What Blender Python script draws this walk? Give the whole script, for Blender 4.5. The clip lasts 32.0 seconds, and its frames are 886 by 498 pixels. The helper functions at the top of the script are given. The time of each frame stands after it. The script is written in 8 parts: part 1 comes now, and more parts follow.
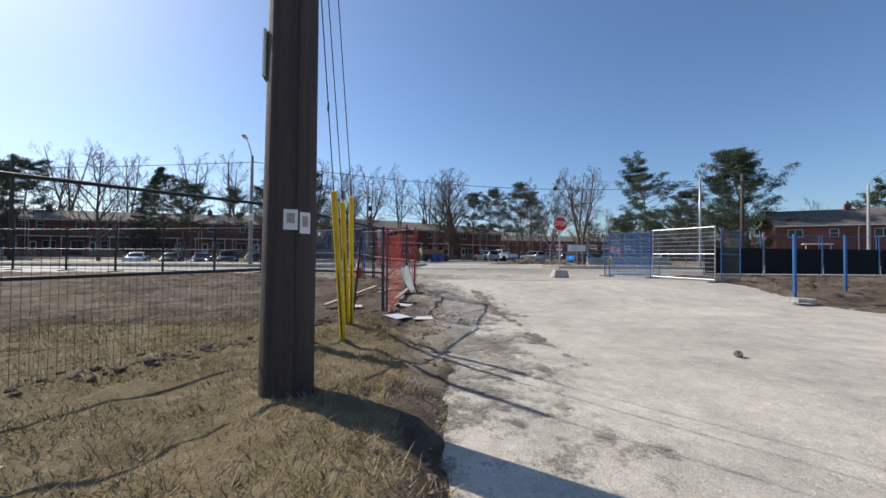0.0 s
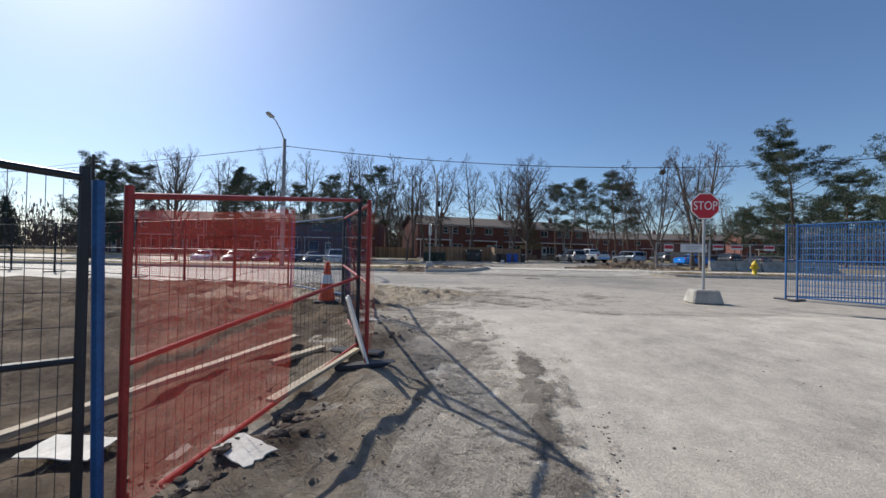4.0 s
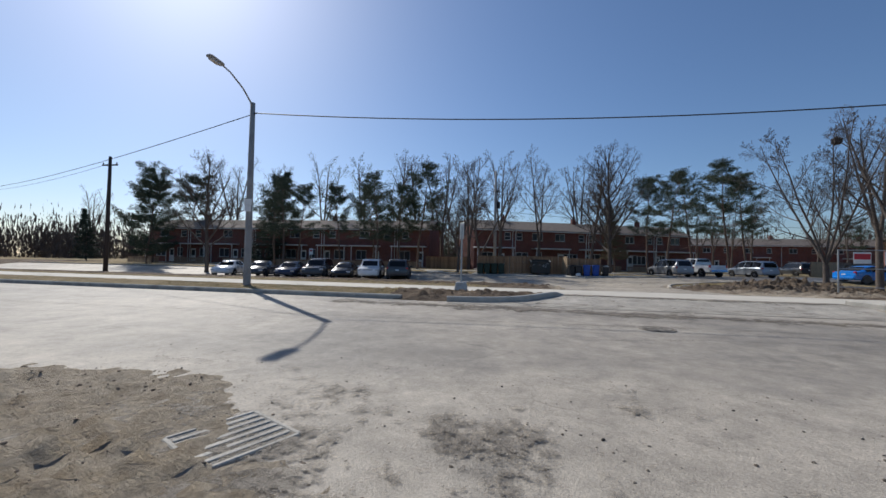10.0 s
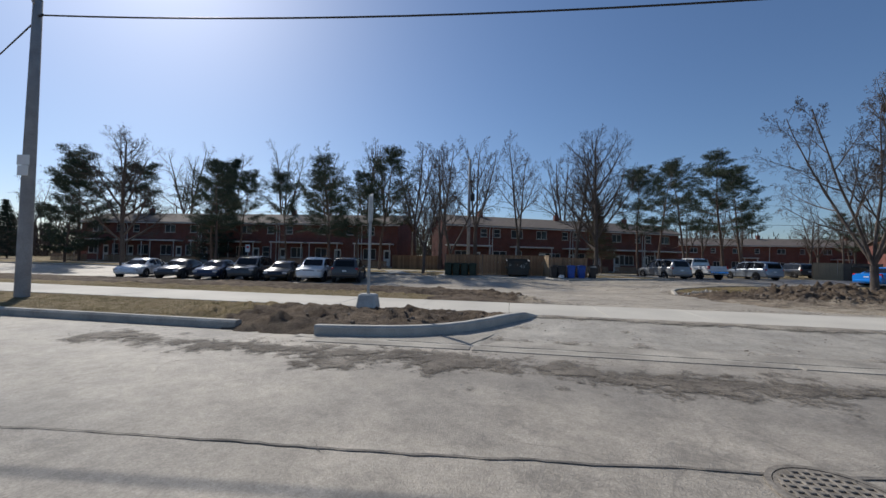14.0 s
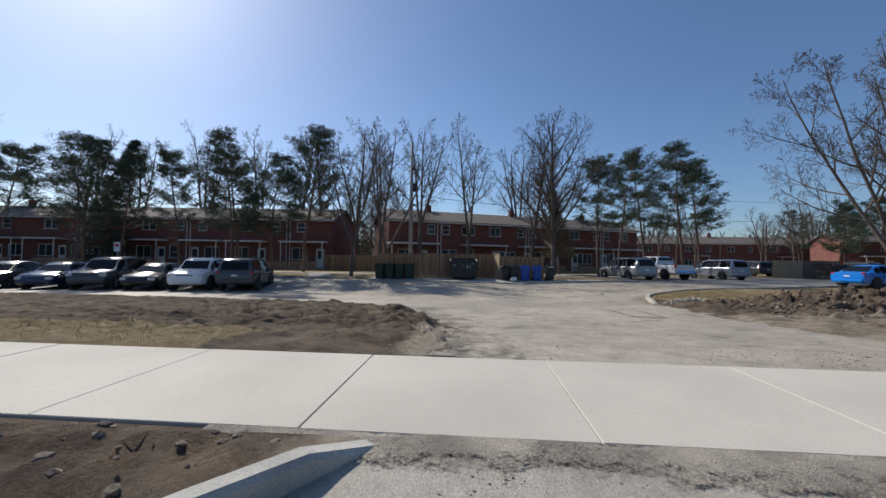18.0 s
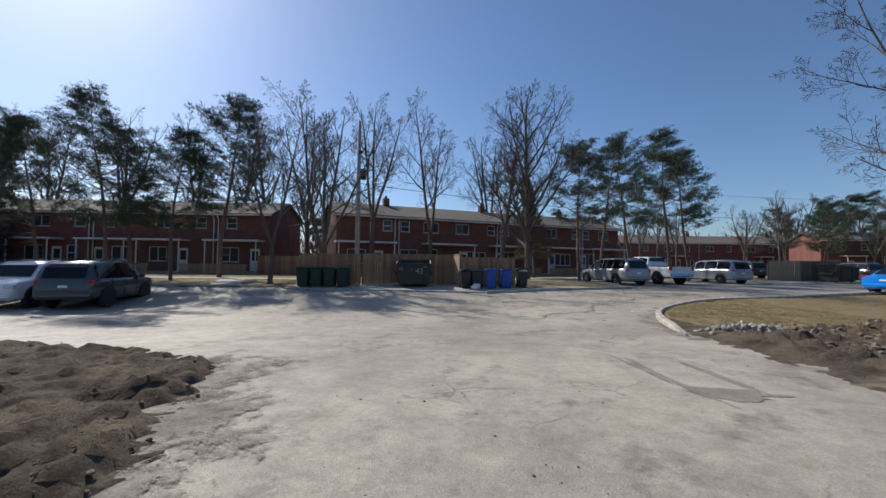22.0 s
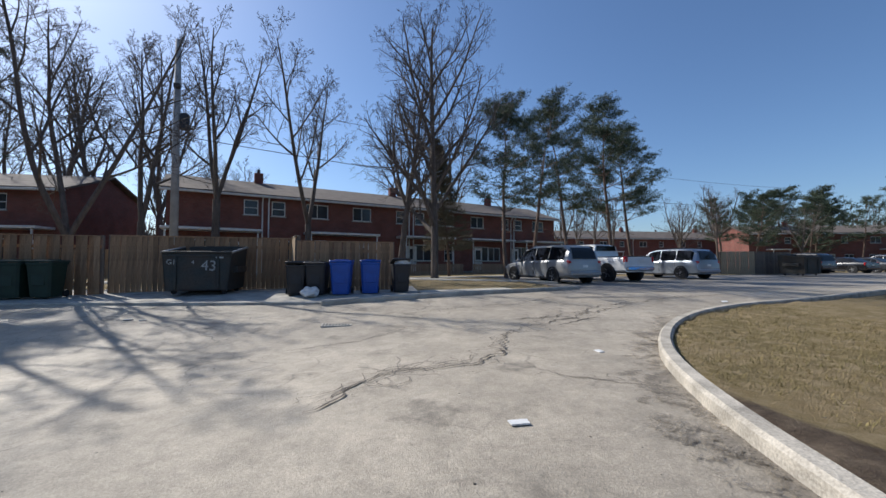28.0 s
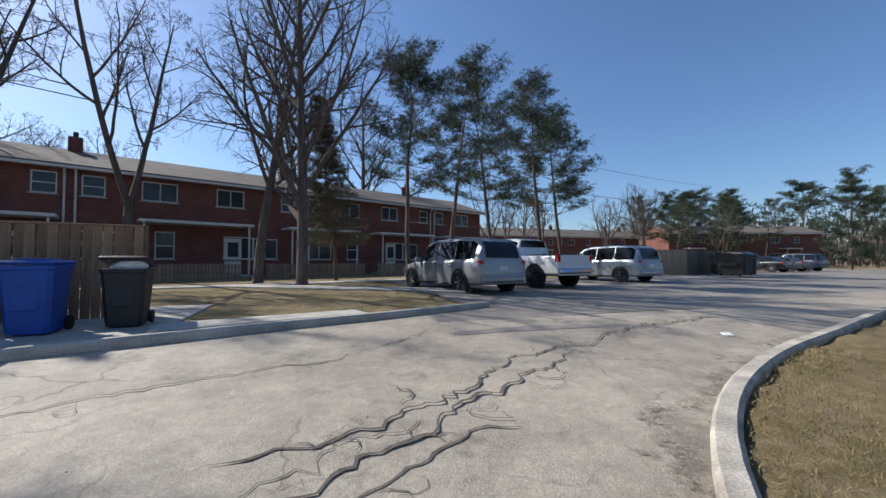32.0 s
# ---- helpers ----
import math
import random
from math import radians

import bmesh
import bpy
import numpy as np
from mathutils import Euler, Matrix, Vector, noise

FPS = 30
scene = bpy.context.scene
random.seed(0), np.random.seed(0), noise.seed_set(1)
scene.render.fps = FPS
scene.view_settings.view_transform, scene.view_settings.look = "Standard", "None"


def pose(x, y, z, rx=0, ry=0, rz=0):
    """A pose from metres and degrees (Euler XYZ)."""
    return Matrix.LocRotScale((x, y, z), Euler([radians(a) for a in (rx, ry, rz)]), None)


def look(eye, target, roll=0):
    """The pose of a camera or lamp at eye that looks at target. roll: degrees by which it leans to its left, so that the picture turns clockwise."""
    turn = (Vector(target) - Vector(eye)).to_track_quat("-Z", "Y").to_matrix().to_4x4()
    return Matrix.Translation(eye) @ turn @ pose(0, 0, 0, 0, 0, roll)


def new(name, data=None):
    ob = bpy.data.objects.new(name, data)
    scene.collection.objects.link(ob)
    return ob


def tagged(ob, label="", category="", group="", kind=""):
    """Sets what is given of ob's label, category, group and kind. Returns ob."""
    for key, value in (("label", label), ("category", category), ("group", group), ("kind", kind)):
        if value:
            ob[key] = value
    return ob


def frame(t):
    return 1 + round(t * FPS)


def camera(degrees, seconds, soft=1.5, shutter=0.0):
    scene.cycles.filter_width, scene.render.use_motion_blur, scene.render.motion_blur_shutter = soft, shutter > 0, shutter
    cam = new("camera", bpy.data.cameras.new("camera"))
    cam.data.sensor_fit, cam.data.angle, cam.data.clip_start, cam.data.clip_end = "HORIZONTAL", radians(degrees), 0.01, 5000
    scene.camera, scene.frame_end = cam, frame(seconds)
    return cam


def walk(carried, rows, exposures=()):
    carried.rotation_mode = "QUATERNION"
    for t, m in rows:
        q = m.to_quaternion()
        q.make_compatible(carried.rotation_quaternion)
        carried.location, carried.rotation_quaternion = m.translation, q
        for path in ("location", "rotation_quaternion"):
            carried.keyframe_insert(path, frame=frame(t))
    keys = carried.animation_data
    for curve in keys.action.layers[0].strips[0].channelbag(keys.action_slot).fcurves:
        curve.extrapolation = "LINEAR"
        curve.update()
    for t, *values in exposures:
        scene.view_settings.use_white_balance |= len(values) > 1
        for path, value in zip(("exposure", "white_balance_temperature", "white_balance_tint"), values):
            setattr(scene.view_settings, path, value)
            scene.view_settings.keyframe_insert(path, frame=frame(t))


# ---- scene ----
cam = camera(97.4, 32.0)
PATH = [
    (0, (0.468, 0.759, 0.801), (0.427, 2.758, 0.838), 0.6),
    (0.5, (0.693, 1.476, 0.747), (0.513, 3.467, 0.792), 0.3),
    (1, (0.867, 2.242, 0.6), (0.687, 4.233, 0.644), -0.0),
    (1.5, (0.975, 3.006, 0.623), (0.64, 4.978, 0.675), -0.1),
    (2, (1.05, 3.757, 0.689), (0.667, 5.719, 0.737), 0.0),
    (2.5, (1.115, 4.516, 0.815), (0.735, 6.479, 0.852), 0.3),
    (3, (1.129, 5.228, 0.885), (0.728, 7.187, 0.92), 0.4),
    (3.5, (1.172, 5.982, 0.956), (0.756, 7.938, 0.98), 0.8),
    (5.5, (1.096, 8.845, 1.031), (0.443, 10.735, 1.072), 1.0),
    (6, (0.943, 9.539, 1.101), (0.255, 11.417, 1.141), 1.2),
    (6.5, (0.892, 10.288, 1.115), (0.184, 12.158, 1.16), 1.3),
    (7, (0.774, 10.937, 1.156), (0.055, 12.802, 1.204), 1.0),
    (7.5, (0.649, 11.627, 1.179), (-0.099, 13.481, 1.232), 1.1),
    (8, (0.556, 12.243, 1.236), (-0.281, 14.059, 1.29), 1.2),
    (8.5, (0.524, 12.884, 1.299), (-0.34, 14.688, 1.35), 1.2),
    (9, (0.464, 13.662, 1.289), (-0.392, 15.468, 1.345), 1.2),
    (9.5, (0.288, 14.473, 1.254), (-0.513, 16.304, 1.314), 1.2),
    (10, (0.269, 15.182, 1.244), (-0.521, 17.019, 1.304), 1.1),
    (10.5, (0.199, 15.935, 1.214), (-0.529, 17.797, 1.273), 1.1),
    (11, (0.127, 16.701, 1.18), (-0.595, 18.565, 1.24), 1.1),
    (11.5, (0.089, 17.42, 1.158), (-0.629, 19.286, 1.217), 1.1),
    (12, (0.047, 18.157, 1.189), (-0.676, 20.02, 1.247), 1.0),
    (12.5, (-0.022, 18.908, 1.188), (-0.728, 20.778, 1.247), 1.0),
    (13, (-0.079, 19.571, 1.235), (-0.787, 21.441, 1.296), 1.0),
    (13.5, (-0.141, 20.322, 1.23), (-0.858, 22.188, 1.29), 1.3),
    (15.5, (-0.202, 23.131, 1.342), (-0.892, 25.007, 1.405), 1.0),
    (16, (-0.12, 23.763, 1.39), (-0.757, 25.658, 1.451), 0.9),
    (16.5, (-0.072, 24.614, 1.334), (-0.605, 26.54, 1.396), 1.0),
    (17, (-0.1, 25.482, 1.303), (-0.61, 27.415, 1.365), 0.9),
    (17.5, (-0.173, 26.241, 1.277), (-0.69, 28.172, 1.339), 0.9),
    (18, (-0.156, 26.967, 1.308), (-0.684, 28.895, 1.37), 0.9),
    (18.5, (-0.185, 27.693, 1.331), (-0.719, 29.619, 1.392), 0.8),
    (19, (-0.073, 28.457, 1.356), (-0.599, 30.386, 1.42), 0.8),
    (19.5, (-0.057, 29.303, 1.401), (-0.507, 31.251, 1.463), 0.7),
    (20, (0.016, 30.037, 1.471), (-0.383, 31.996, 1.534), 0.7),
    (20.5, (0.029, 30.724, 1.499), (-0.382, 32.681, 1.562), 0.5),
    (21, (0.072, 31.518, 1.504), (-0.345, 33.473, 1.57), 0.6),
    (21.5, (0.001, 32.367, 1.504), (-0.419, 34.321, 1.569), 0.7),
    (22, (0.046, 33.101, 1.424), (-0.369, 35.056, 1.491), 0.7),
    (22.5, (0.0, 33.787, 1.366), (-0.424, 35.741, 1.435), 0.8),
    (23, (0.154, 34.556, 1.329), (-0.243, 36.515, 1.397), 0.7),
    (23.5, (0.162, 35.342, 1.237), (-0.226, 37.303, 1.303), 0.7),
    (24, (0.276, 36.185, 1.208), (-0.071, 38.153, 1.273), 0.7),
    (24.5, (0.384, 37.042, 1.154), (0.035, 39.01, 1.221), 0.7),
    (25, (0.538, 37.837, 1.108), (0.233, 39.813, 1.177), 0.7),
    (25.5, (0.686, 38.675, 1.051), (0.379, 40.65, 1.121), 0.7),
    (26, (0.95, 39.52, 1.014), (0.69, 41.502, 1.085), 0.7),
    (26.5, (1.084, 40.216, 0.988), (0.936, 42.209, 1.06), 0.7),
    (28.5, (2.225, 43.277, 0.977), (2.106, 45.272, 1.053), -0.1),
    (29, (2.412, 44.06, 0.965), (2.304, 46.056, 1.043), -0.1),
    (29.5, (2.576, 44.775, 0.949), (2.476, 46.771, 1.026), -0.1),
    (30, (2.79, 45.534, 0.952), (2.732, 47.532, 1.03), -0.1),
    (30.5, (2.988, 46.244, 0.949), (2.966, 48.242, 1.029), -0.1),
    (31, (3.313, 46.898, 1.0), (3.366, 48.896, 1.072), -0.1),
    (31.5, (3.689, 47.511, 1.031), (3.792, 49.507, 1.099), 0.0),
    (32, (4.05, 48.179, 1.069), (4.25, 50.168, 1.133), -0.0),
]
walk(cam, [(t, look(eye, target, roll)) for t, eye, target, roll in PATH],
     ((0.0, 0.32, 6200, 10), (6.0, -0.02, 6100, 10), (9.0, -0.12, 6100, 10), (13.0, -0.27, 6100, 10), (17.0, -0.05, 6200, 10), (19.0, -0.06, 6150, 10), (21.0, 0.05, 6150, 10), (23.0, 0.02, 6050, 10), (26.0, 0.12, 6050, 10), (32.0, 0.34, 6050, 10)))
# ---- sun, sky ----
SUN_AZ, SUN_EL = 149.2, 38.8
world = bpy.data.worlds.new("World")
scene.world = world
world.use_nodes = True
wn = world.node_tree.nodes
sky = wn.new("ShaderNodeTexSky")
sky.sky_type, sky.sun_disc = "NISHITA", False
sky.sun_elevation, sky.sun_rotation = radians(SUN_EL), radians(90 - SUN_AZ)
sky.air_density, sky.dust_density, sky.ozone_density = 1.0, .75, 5.2
wn["Background"].inputs["Strength"].default_value = 0.105
world.node_tree.links.new(sky.outputs["Color"], wn["Background"].inputs["Color"])
sun = new("sun", bpy.data.lights.new("sun", "SUN"))
sun.data.energy, sun.data.angle, sun.data.color = 4.7, radians(0.55), (1.0, 0.92, 0.80)
_e, _a = radians(SUN_EL), radians(SUN_AZ)
sun.matrix_world = look((60 * math.cos(_e) * math.cos(_a), 60 * math.cos(_e) * math.sin(_a), 60 * math.sin(_e)), (0, 0, 0))

# ---- plan: u runs along the road, v across it ----
ROAD = radians(11)
CU, SU = math.cos(ROAD), math.sin(ROAD)


def xy(u, v):
    return u * CU - v * SU, u * SU + v * CU


def uv(x, y):
    return x * CU + y * SU, y * CU - x * SU


def ease(a, b, t):
    t = min(1.0, max(0.0, (t - a) / (b - a)))
    return t * t * (3 - 2 * t)


SLOPE = ((-60, -.4), (4, -.4), (8, -.33), (12.5, 0), (24, -.03), (26.8, -.01), (29, .13), (31.3, .15), (34, 0), (38, -.1), (43, -.24), (48, -.27), (50.5, -.14), (53, .04), (57, .08),
         (64, .1), (400, .1))


def gz(x, y):
    """Height of the graded ground."""
    u, v = uv(x, y)
    z = SLOPE[-1][1]
    for (a, za), (b, zb) in zip(SLOPE, SLOPE[1:]):
        if v <= b:
            z = za + (zb - za) * ease(a, b, v)
            break
    return z - .25 * math.exp(-(v - 46) ** 2 / 32) * (1 - ease(4, 13, u))


# ---- mesh tools ----
class Geo:
    """Gathers vertices and faces for one mesh."""

    def __init__(self):
        self.v, self.f = [], []

    def add(self, vs, fs):
        n = len(self.v)
        self.v += [tuple(p) for p in vs]
        self.f += [tuple(n + i for i in face) for face in fs]
        return self

    def box(self, c, s, rz=0.0, rx=0.0, ry=0.0):
        m = pose(*c, rx, ry, rz)
        x, y, z = s[0] / 2, s[1] / 2, s[2] / 2
        vs = [m @ Vector(p) for p in ((-x, -y, -z), (x, -y, -z), (x, y, -z), (-x, y, -z), (-x, -y, z), (x, -y, z), (x, y, z), (-x, y, z))]
        return self.add(vs, [(0, 3, 2, 1), (4, 5, 6, 7), (0, 1, 5, 4), (1, 2, 6, 5), (2, 3, 7, 6), (3, 0, 4, 7)])

    def bevel_box(self, c, s, b=.01, rz=0.0, taper=1.0):
        """A box with chamfered edges on all sides."""
        m = pose(*c, 0, 0, rz)
        vs, fs = [], []
        x, y, z = s[0] / 2, s[1] / 2, s[2] / 2
        b = min(b, x * .9, y * .9, z * .9)
        rings = ((-z, x - b, y - b), (-z + b, x, y), (z - b, x * taper, y * taper), (z, x * taper - b, y * taper - b))
        for h, a, d in rings:
            for px, py in ((-a + b, -d), (a - b, -d), (a, -d + b), (a, d - b), (a - b, d), (-a + b, d), (-a, d - b), (-a, -d + b)):
                vs.append(m @ Vector((px, py, h)))
        for r in range(3):
            for i in range(8):
                j = (i + 1) % 8
                fs.append((r * 8 + i, r * 8 + j, r * 8 + 8 + j, r * 8 + 8 + i))
        fs += [tuple(range(7, -1, -1)), tuple(range(24, 32))]
        return self.add(vs, fs)

    def tube(self, pts, rad, n=6, cap=True):
        """A round bar along points; rad is one radius or one for each point."""
        pts = [Vector(p) for p in pts]
        rads = rad if isinstance(rad, (list, tuple)) else [rad] * len(pts)
        vs, fs = [], []
        for i, p in enumerate(pts):
            d = (pts[min(i + 1, len(pts) - 1)] - pts[max(i - 1, 0)])
            d = d.normalized() if d.length > 1e-9 else Vector((0, 0, 1))
            a = d.cross(Vector((1, 0, 0)) if abs(d.x) < .7 else Vector((0, 1, 0))).normalized()
            b = d.cross(a)
            for k in range(n):
                t = 2 * math.pi * k / n
                vs.append(p + (a * math.cos(t) + b * math.sin(t)) * rads[i])
        for i in range(len(pts) - 1):
            for k in range(n):
                j = (k + 1) % n
                fs.append((i * n + k, i * n + j, i * n + n + j, i * n + n + k))
        if cap:
            fs += [tuple(range(n - 1, -1, -1)), tuple(range(len(vs) - n, len(vs)))]
        return self.add(vs, fs)

    def lathe(self, prof, c=(0, 0, 0), n=20, axis="z"):
        """A turned shape: prof gives (radius, height) pairs."""
        vs, fs = [], []
        for r, h in prof:
            for k in range(n):
                t = 2 * math.pi * k / n
                p = (r * math.cos(t), r * math.sin(t), h)
                if axis == "y":
                    p = (p[0], p[2], p[1])
                elif axis == "x":
                    p = (p[2], p[0], p[1])
                vs.append((c[0] + p[0], c[1] + p[1], c[2] + p[2]))
        for i in range(len(prof) - 1):
            for k in range(n):
                j = (k + 1) % n
                fs.append((i * n + k, i * n + j, i * n + n + j, i * n + n + k))
        fs += [tuple(range(n - 1, -1, -1)), tuple(range(len(vs) - n, len(vs)))]
        return self.add(vs, fs)

    def prism(self, poly, lo, hi, axis="y"):
        """A flat outline given thickness; axis y: outline in x and z, axis z: outline in x and y."""
        n = len(poly)
        if axis == "y":
            vs = [(a, lo, b) for a, b in poly] + [(a, hi, b) for a, b in poly]
        else:
            vs = [(a, b, lo) for a, b in poly] + [(a, b, hi) for a, b in poly]
        fs = [tuple(range(n - 1, -1, -1)), tuple(range(n, 2 * n))] + [(i, (i + 1) % n, n + (i + 1) % n, n + i) for i in range(n)]
        return self.add(vs, fs)

    def mesh(self, name, mat=None, smooth=False):
        me = bpy.data.meshes.new(name)
        me.from_pydata(self.v, [], self.f)
        if mat:
            me.materials.append(mat)
        bm = bmesh.new()
        bm.from_mesh(me)
        bmesh.ops.recalc_face_normals(bm, faces=bm.faces)
        bm.to_mesh(me)
        bm.free()
        if smooth:
            me.shade_smooth()
        return me


def raw_mesh(name, vs, fs, mat, smooth=False):
    me = bpy.data.meshes.new(name)
    me.from_pydata(vs, [], fs)
    me.materials.append(mat)
    if smooth:
        me.shade_smooth()
    return me


def part(name, geo, mat, parent=None, label="", smooth=False):
    """One mesh object, under a thing or under a part."""
    me = geo if isinstance(geo, bpy.types.Mesh) else geo.mesh(name, mat, smooth)
    ob = new(name, me)
    if parent:
        ob.parent = parent
    return tagged(ob, label)


def thing(name, m, label, category, group="", kind=""):
    ob = new(name)
    ob.empty_display_size = .2
    ob.matrix_world = m
    return tagged(ob, label, category, group, kind)


def on_ground(x, y, rz=0, dz=0.0, rx=0, ry=0):
    return pose(x, y, gz(x, y) + dz, rx, ry, rz)

# ---- materials ----
def mat(name, rgb, rough=.7, metal=0.0, var=.25, scale=3.0, grain=40.0, bump=.2, rgb2=None, spec=.5, stretch=(1, 1, 1), object_random=0.0):
    """A surface with broad stains (scale, per metre) and fine grain with relief."""
    m = bpy.data.materials.new(name)
    m.use_nodes = True
    nt = m.node_tree
    n, link = nt.nodes, nt.links.new
    b = n["Principled BSDF"]
    geo = n.new("ShaderNodeTexCoord")
    mp = n.new("ShaderNodeMapping")
    mp.inputs["Scale"].default_value = stretch
    link(geo.outputs["Object"], mp.inputs["Vector"])
    big, fine = n.new("ShaderNodeTexNoise"), n.new("ShaderNodeTexNoise")
    big.inputs["Scale"].default_value, big.inputs["Detail"].default_value = scale, 5
    fine.inputs["Scale"].default_value, fine.inputs["Detail"].default_value = grain, 3
    for t in (big, fine):
        link(mp.outputs["Vector"], t.inputs["Vector"])
    ramp = n.new("ShaderNodeValToRGB")
    lo = rgb2 or tuple(c * (1 - var * 1.4) for c in rgb)
    ramp.color_ramp.elements[0].position, ramp.color_ramp.elements[1].position = .32, .68
    ramp.color_ramp.elements[0].color, ramp.color_ramp.elements[1].color = (*lo, 1), (*rgb, 1)
    link(big.outputs["Fac"], ramp.inputs["Fac"])
    mix = n.new("ShaderNodeMix")
    mix.data_type, mix.blend_type = "RGBA", "OVERLAY"
    mix.inputs["Factor"].default_value = min(1, var * 1.6)
    link(ramp.outputs["Color"], mix.inputs["A"])
    link(fine.outputs["Fac"], mix.inputs["B"])
    out = mix.outputs["Result"]
    if object_random:
        info, hsv, mr = n.new("ShaderNodeObjectInfo"), n.new("ShaderNodeHueSaturation"), n.new("ShaderNodeMapRange")
        mr.inputs["To Min"].default_value, mr.inputs["To Max"].default_value = 1 - object_random, 1 + object_random
        link(info.outputs["Random"], mr.inputs["Value"])
        link(mr.outputs["Result"], hsv.inputs["Value"])
        link(out, hsv.inputs["Color"])
        out = hsv.outputs["Color"]
    link(out, b.inputs["Base Color"])
    b.inputs["Roughness"].default_value, b.inputs["Metallic"].default_value = rough, metal
    b.inputs["Specular IOR Level"].default_value = spec
    if bump:
        bp = n.new("ShaderNodeBump")
        bp.inputs["Strength"].default_value, bp.inputs["Distance"].default_value = bump, .02
        link(fine.outputs["Fac"], bp.inputs["Height"])
        link(bp.outputs["Normal"], b.inputs["Normal"])
    return m


def paint(name, rgb, rough=.25, coat=.6, metal=0.0):
    m = mat(name, rgb, rough, metal, .08, 2.0, 200.0, 0)
    m.node_tree.nodes["Principled BSDF"].inputs["Coat Weight"].default_value = coat
    return m


def glass(name, rgb=(.02, .025, .03), rough=.05):
    m = mat(name, rgb, rough, 0, .1, 1.5, 10, 0, spec=.28)
    return m


def asphalt(name, rgb, dust, crack=.0, dust_scale=.35, dust_cut=.5, stain=.3):
    """Asphalt with pale dust drifts, aggregate and crazing."""
    m = bpy.data.materials.new(name)
    m.use_nodes = True
    n, link = m.node_tree.nodes, m.node_tree.links.new
    b = n["Principled BSDF"]
    co = n.new("ShaderNodeTexCoord").outputs["Object"]

    def noise(scale, detail=6, rough=.6):
        t = n.new("ShaderNodeTexNoise")
        t.inputs["Scale"].default_value, t.inputs["Detail"].default_value, t.inputs["Roughness"].default_value = scale, detail, rough
        link(co, t.inputs["Vector"])
        return t.outputs["Fac"]

    def mixc(fac, a, c, kind="MIX"):
        t = n.new("ShaderNodeMix")
        t.data_type, t.blend_type = "RGBA", kind
        for sock, val in (("Factor", fac), ("A", a), ("B", c)):
            if isinstance(val, (tuple, float, int)):
                t.inputs[sock].default_value = val if not isinstance(val, tuple) else (*val, 1)
            else:
                link(val, t.inputs[sock])
        return t.outputs["Result"]

    def ramp(fac, lo, hi):
        t = n.new("ShaderNodeMapRange")
        t.inputs["From Min"].default_value, t.inputs["From Max"].default_value = lo, hi
        link(fac, t.inputs["Value"])
        return t.outputs["Result"]

    mp = n.new("ShaderNodeMapping")
    mp.inputs["Rotation"].default_value = (0, 0, ROAD)
    mp.inputs["Scale"].default_value = (.35, 1.6, 1)
    link(co, mp.inputs["Vector"])
    streak = n.new("ShaderNodeTexNoise")
    streak.inputs["Scale"].default_value, streak.inputs["Detail"].default_value = .8, 8
    link(mp.outputs["Vector"], streak.inputs["Vector"])
    drift = ramp(noise(dust_scale, 8, .62), dust_cut - .14, dust_cut + .14)
    lay = n.new("ShaderNodeAttribute")
    lay.attribute_name = "drift"
    more = n.new("ShaderNodeMath")
    more.operation, more.use_clamp = "ADD", True
    link(drift, more.inputs[0])
    link(mixf(n, link, ramp(sum2(n, link, lay.outputs["Fac"], mixf(n, link, noise(.8, 8, .65), .9)), .62, 1.3), 1.0), more.inputs[1])
    drift = more.outputs["Value"]
    col = mixc(drift, rgb, dust)
    col = mixc(mixf(n, link, ramp(streak.outputs["Fac"], .45, .72), .45), col, tuple(c * .82 for c in dust))
    col = mixc(.6, col, noise(55, 4, .7), "OVERLAY")
    col = mixc(.6, col, noise(2.2, 9, .7), "OVERLAY")
    col = mixc(.35, col, noise(11, 6, .75), "OVERLAY")
    spots = ramp(noise(130, 2, .5), .66, .72)
    col = mixc(mixf(n, link, spots, .45), col, tuple(c * .45 for c in rgb))
    spall = ramp(noise(.9, 9, .72), .56, .66)
    col = mixc(mixf(n, link, spall, stain), col, tuple(c * .58 for c in rgb))
    lines = None
    if crack:
        warp = n.new("ShaderNodeMix")
        warp.data_type, warp.blend_type = "RGBA", "ADD"
        warp.inputs["Factor"].default_value = .35
        wob = n.new("ShaderNodeTexNoise")
        wob.inputs["Scale"].default_value, wob.inputs["Detail"].default_value = 2.4, 6
        link(co, wob.inputs["Vector"])
        link(co, warp.inputs["A"])
        link(wob.outputs["Color"], warp.inputs["B"])
        vor = n.new("ShaderNodeTexVoronoi")
        vor.feature = "DISTANCE_TO_EDGE"
        vor.inputs["Scale"].default_value = .95
        link(warp.outputs["Result"], vor.inputs["Vector"])
        thin = n.new("ShaderNodeMapRange")
        thin.inputs["From Min"].default_value, thin.inputs["From Max"].default_value = .014, .004
        link(vor.outputs["Distance"], thin.inputs["Value"])
        lines = n.new("ShaderNodeMath")
        lines.operation = "MULTIPLY"
        link(thin.outputs["Result"], lines.inputs[0])
        link(ramp(noise(.33, 5, .7), .5, .62), lines.inputs[1])
        lines = lines.outputs["Value"]
        col = mixc(mixf(n, link, lines, crack), col, (.09, .08, .068))
    link(col, b.inputs["Base Color"])
    b.inputs["Roughness"].default_value, b.inputs["Specular IOR Level"].default_value = .68, .42
    h = n.new("ShaderNodeMath")
    h.operation = "ADD"
    link(noise(70, 4, .7), h.inputs[0])
    link(noise(6, 6), h.inputs[1])
    bp = n.new("ShaderNodeBump")
    bp.inputs["Strength"].default_value, bp.inputs["Distance"].default_value = .55, .02
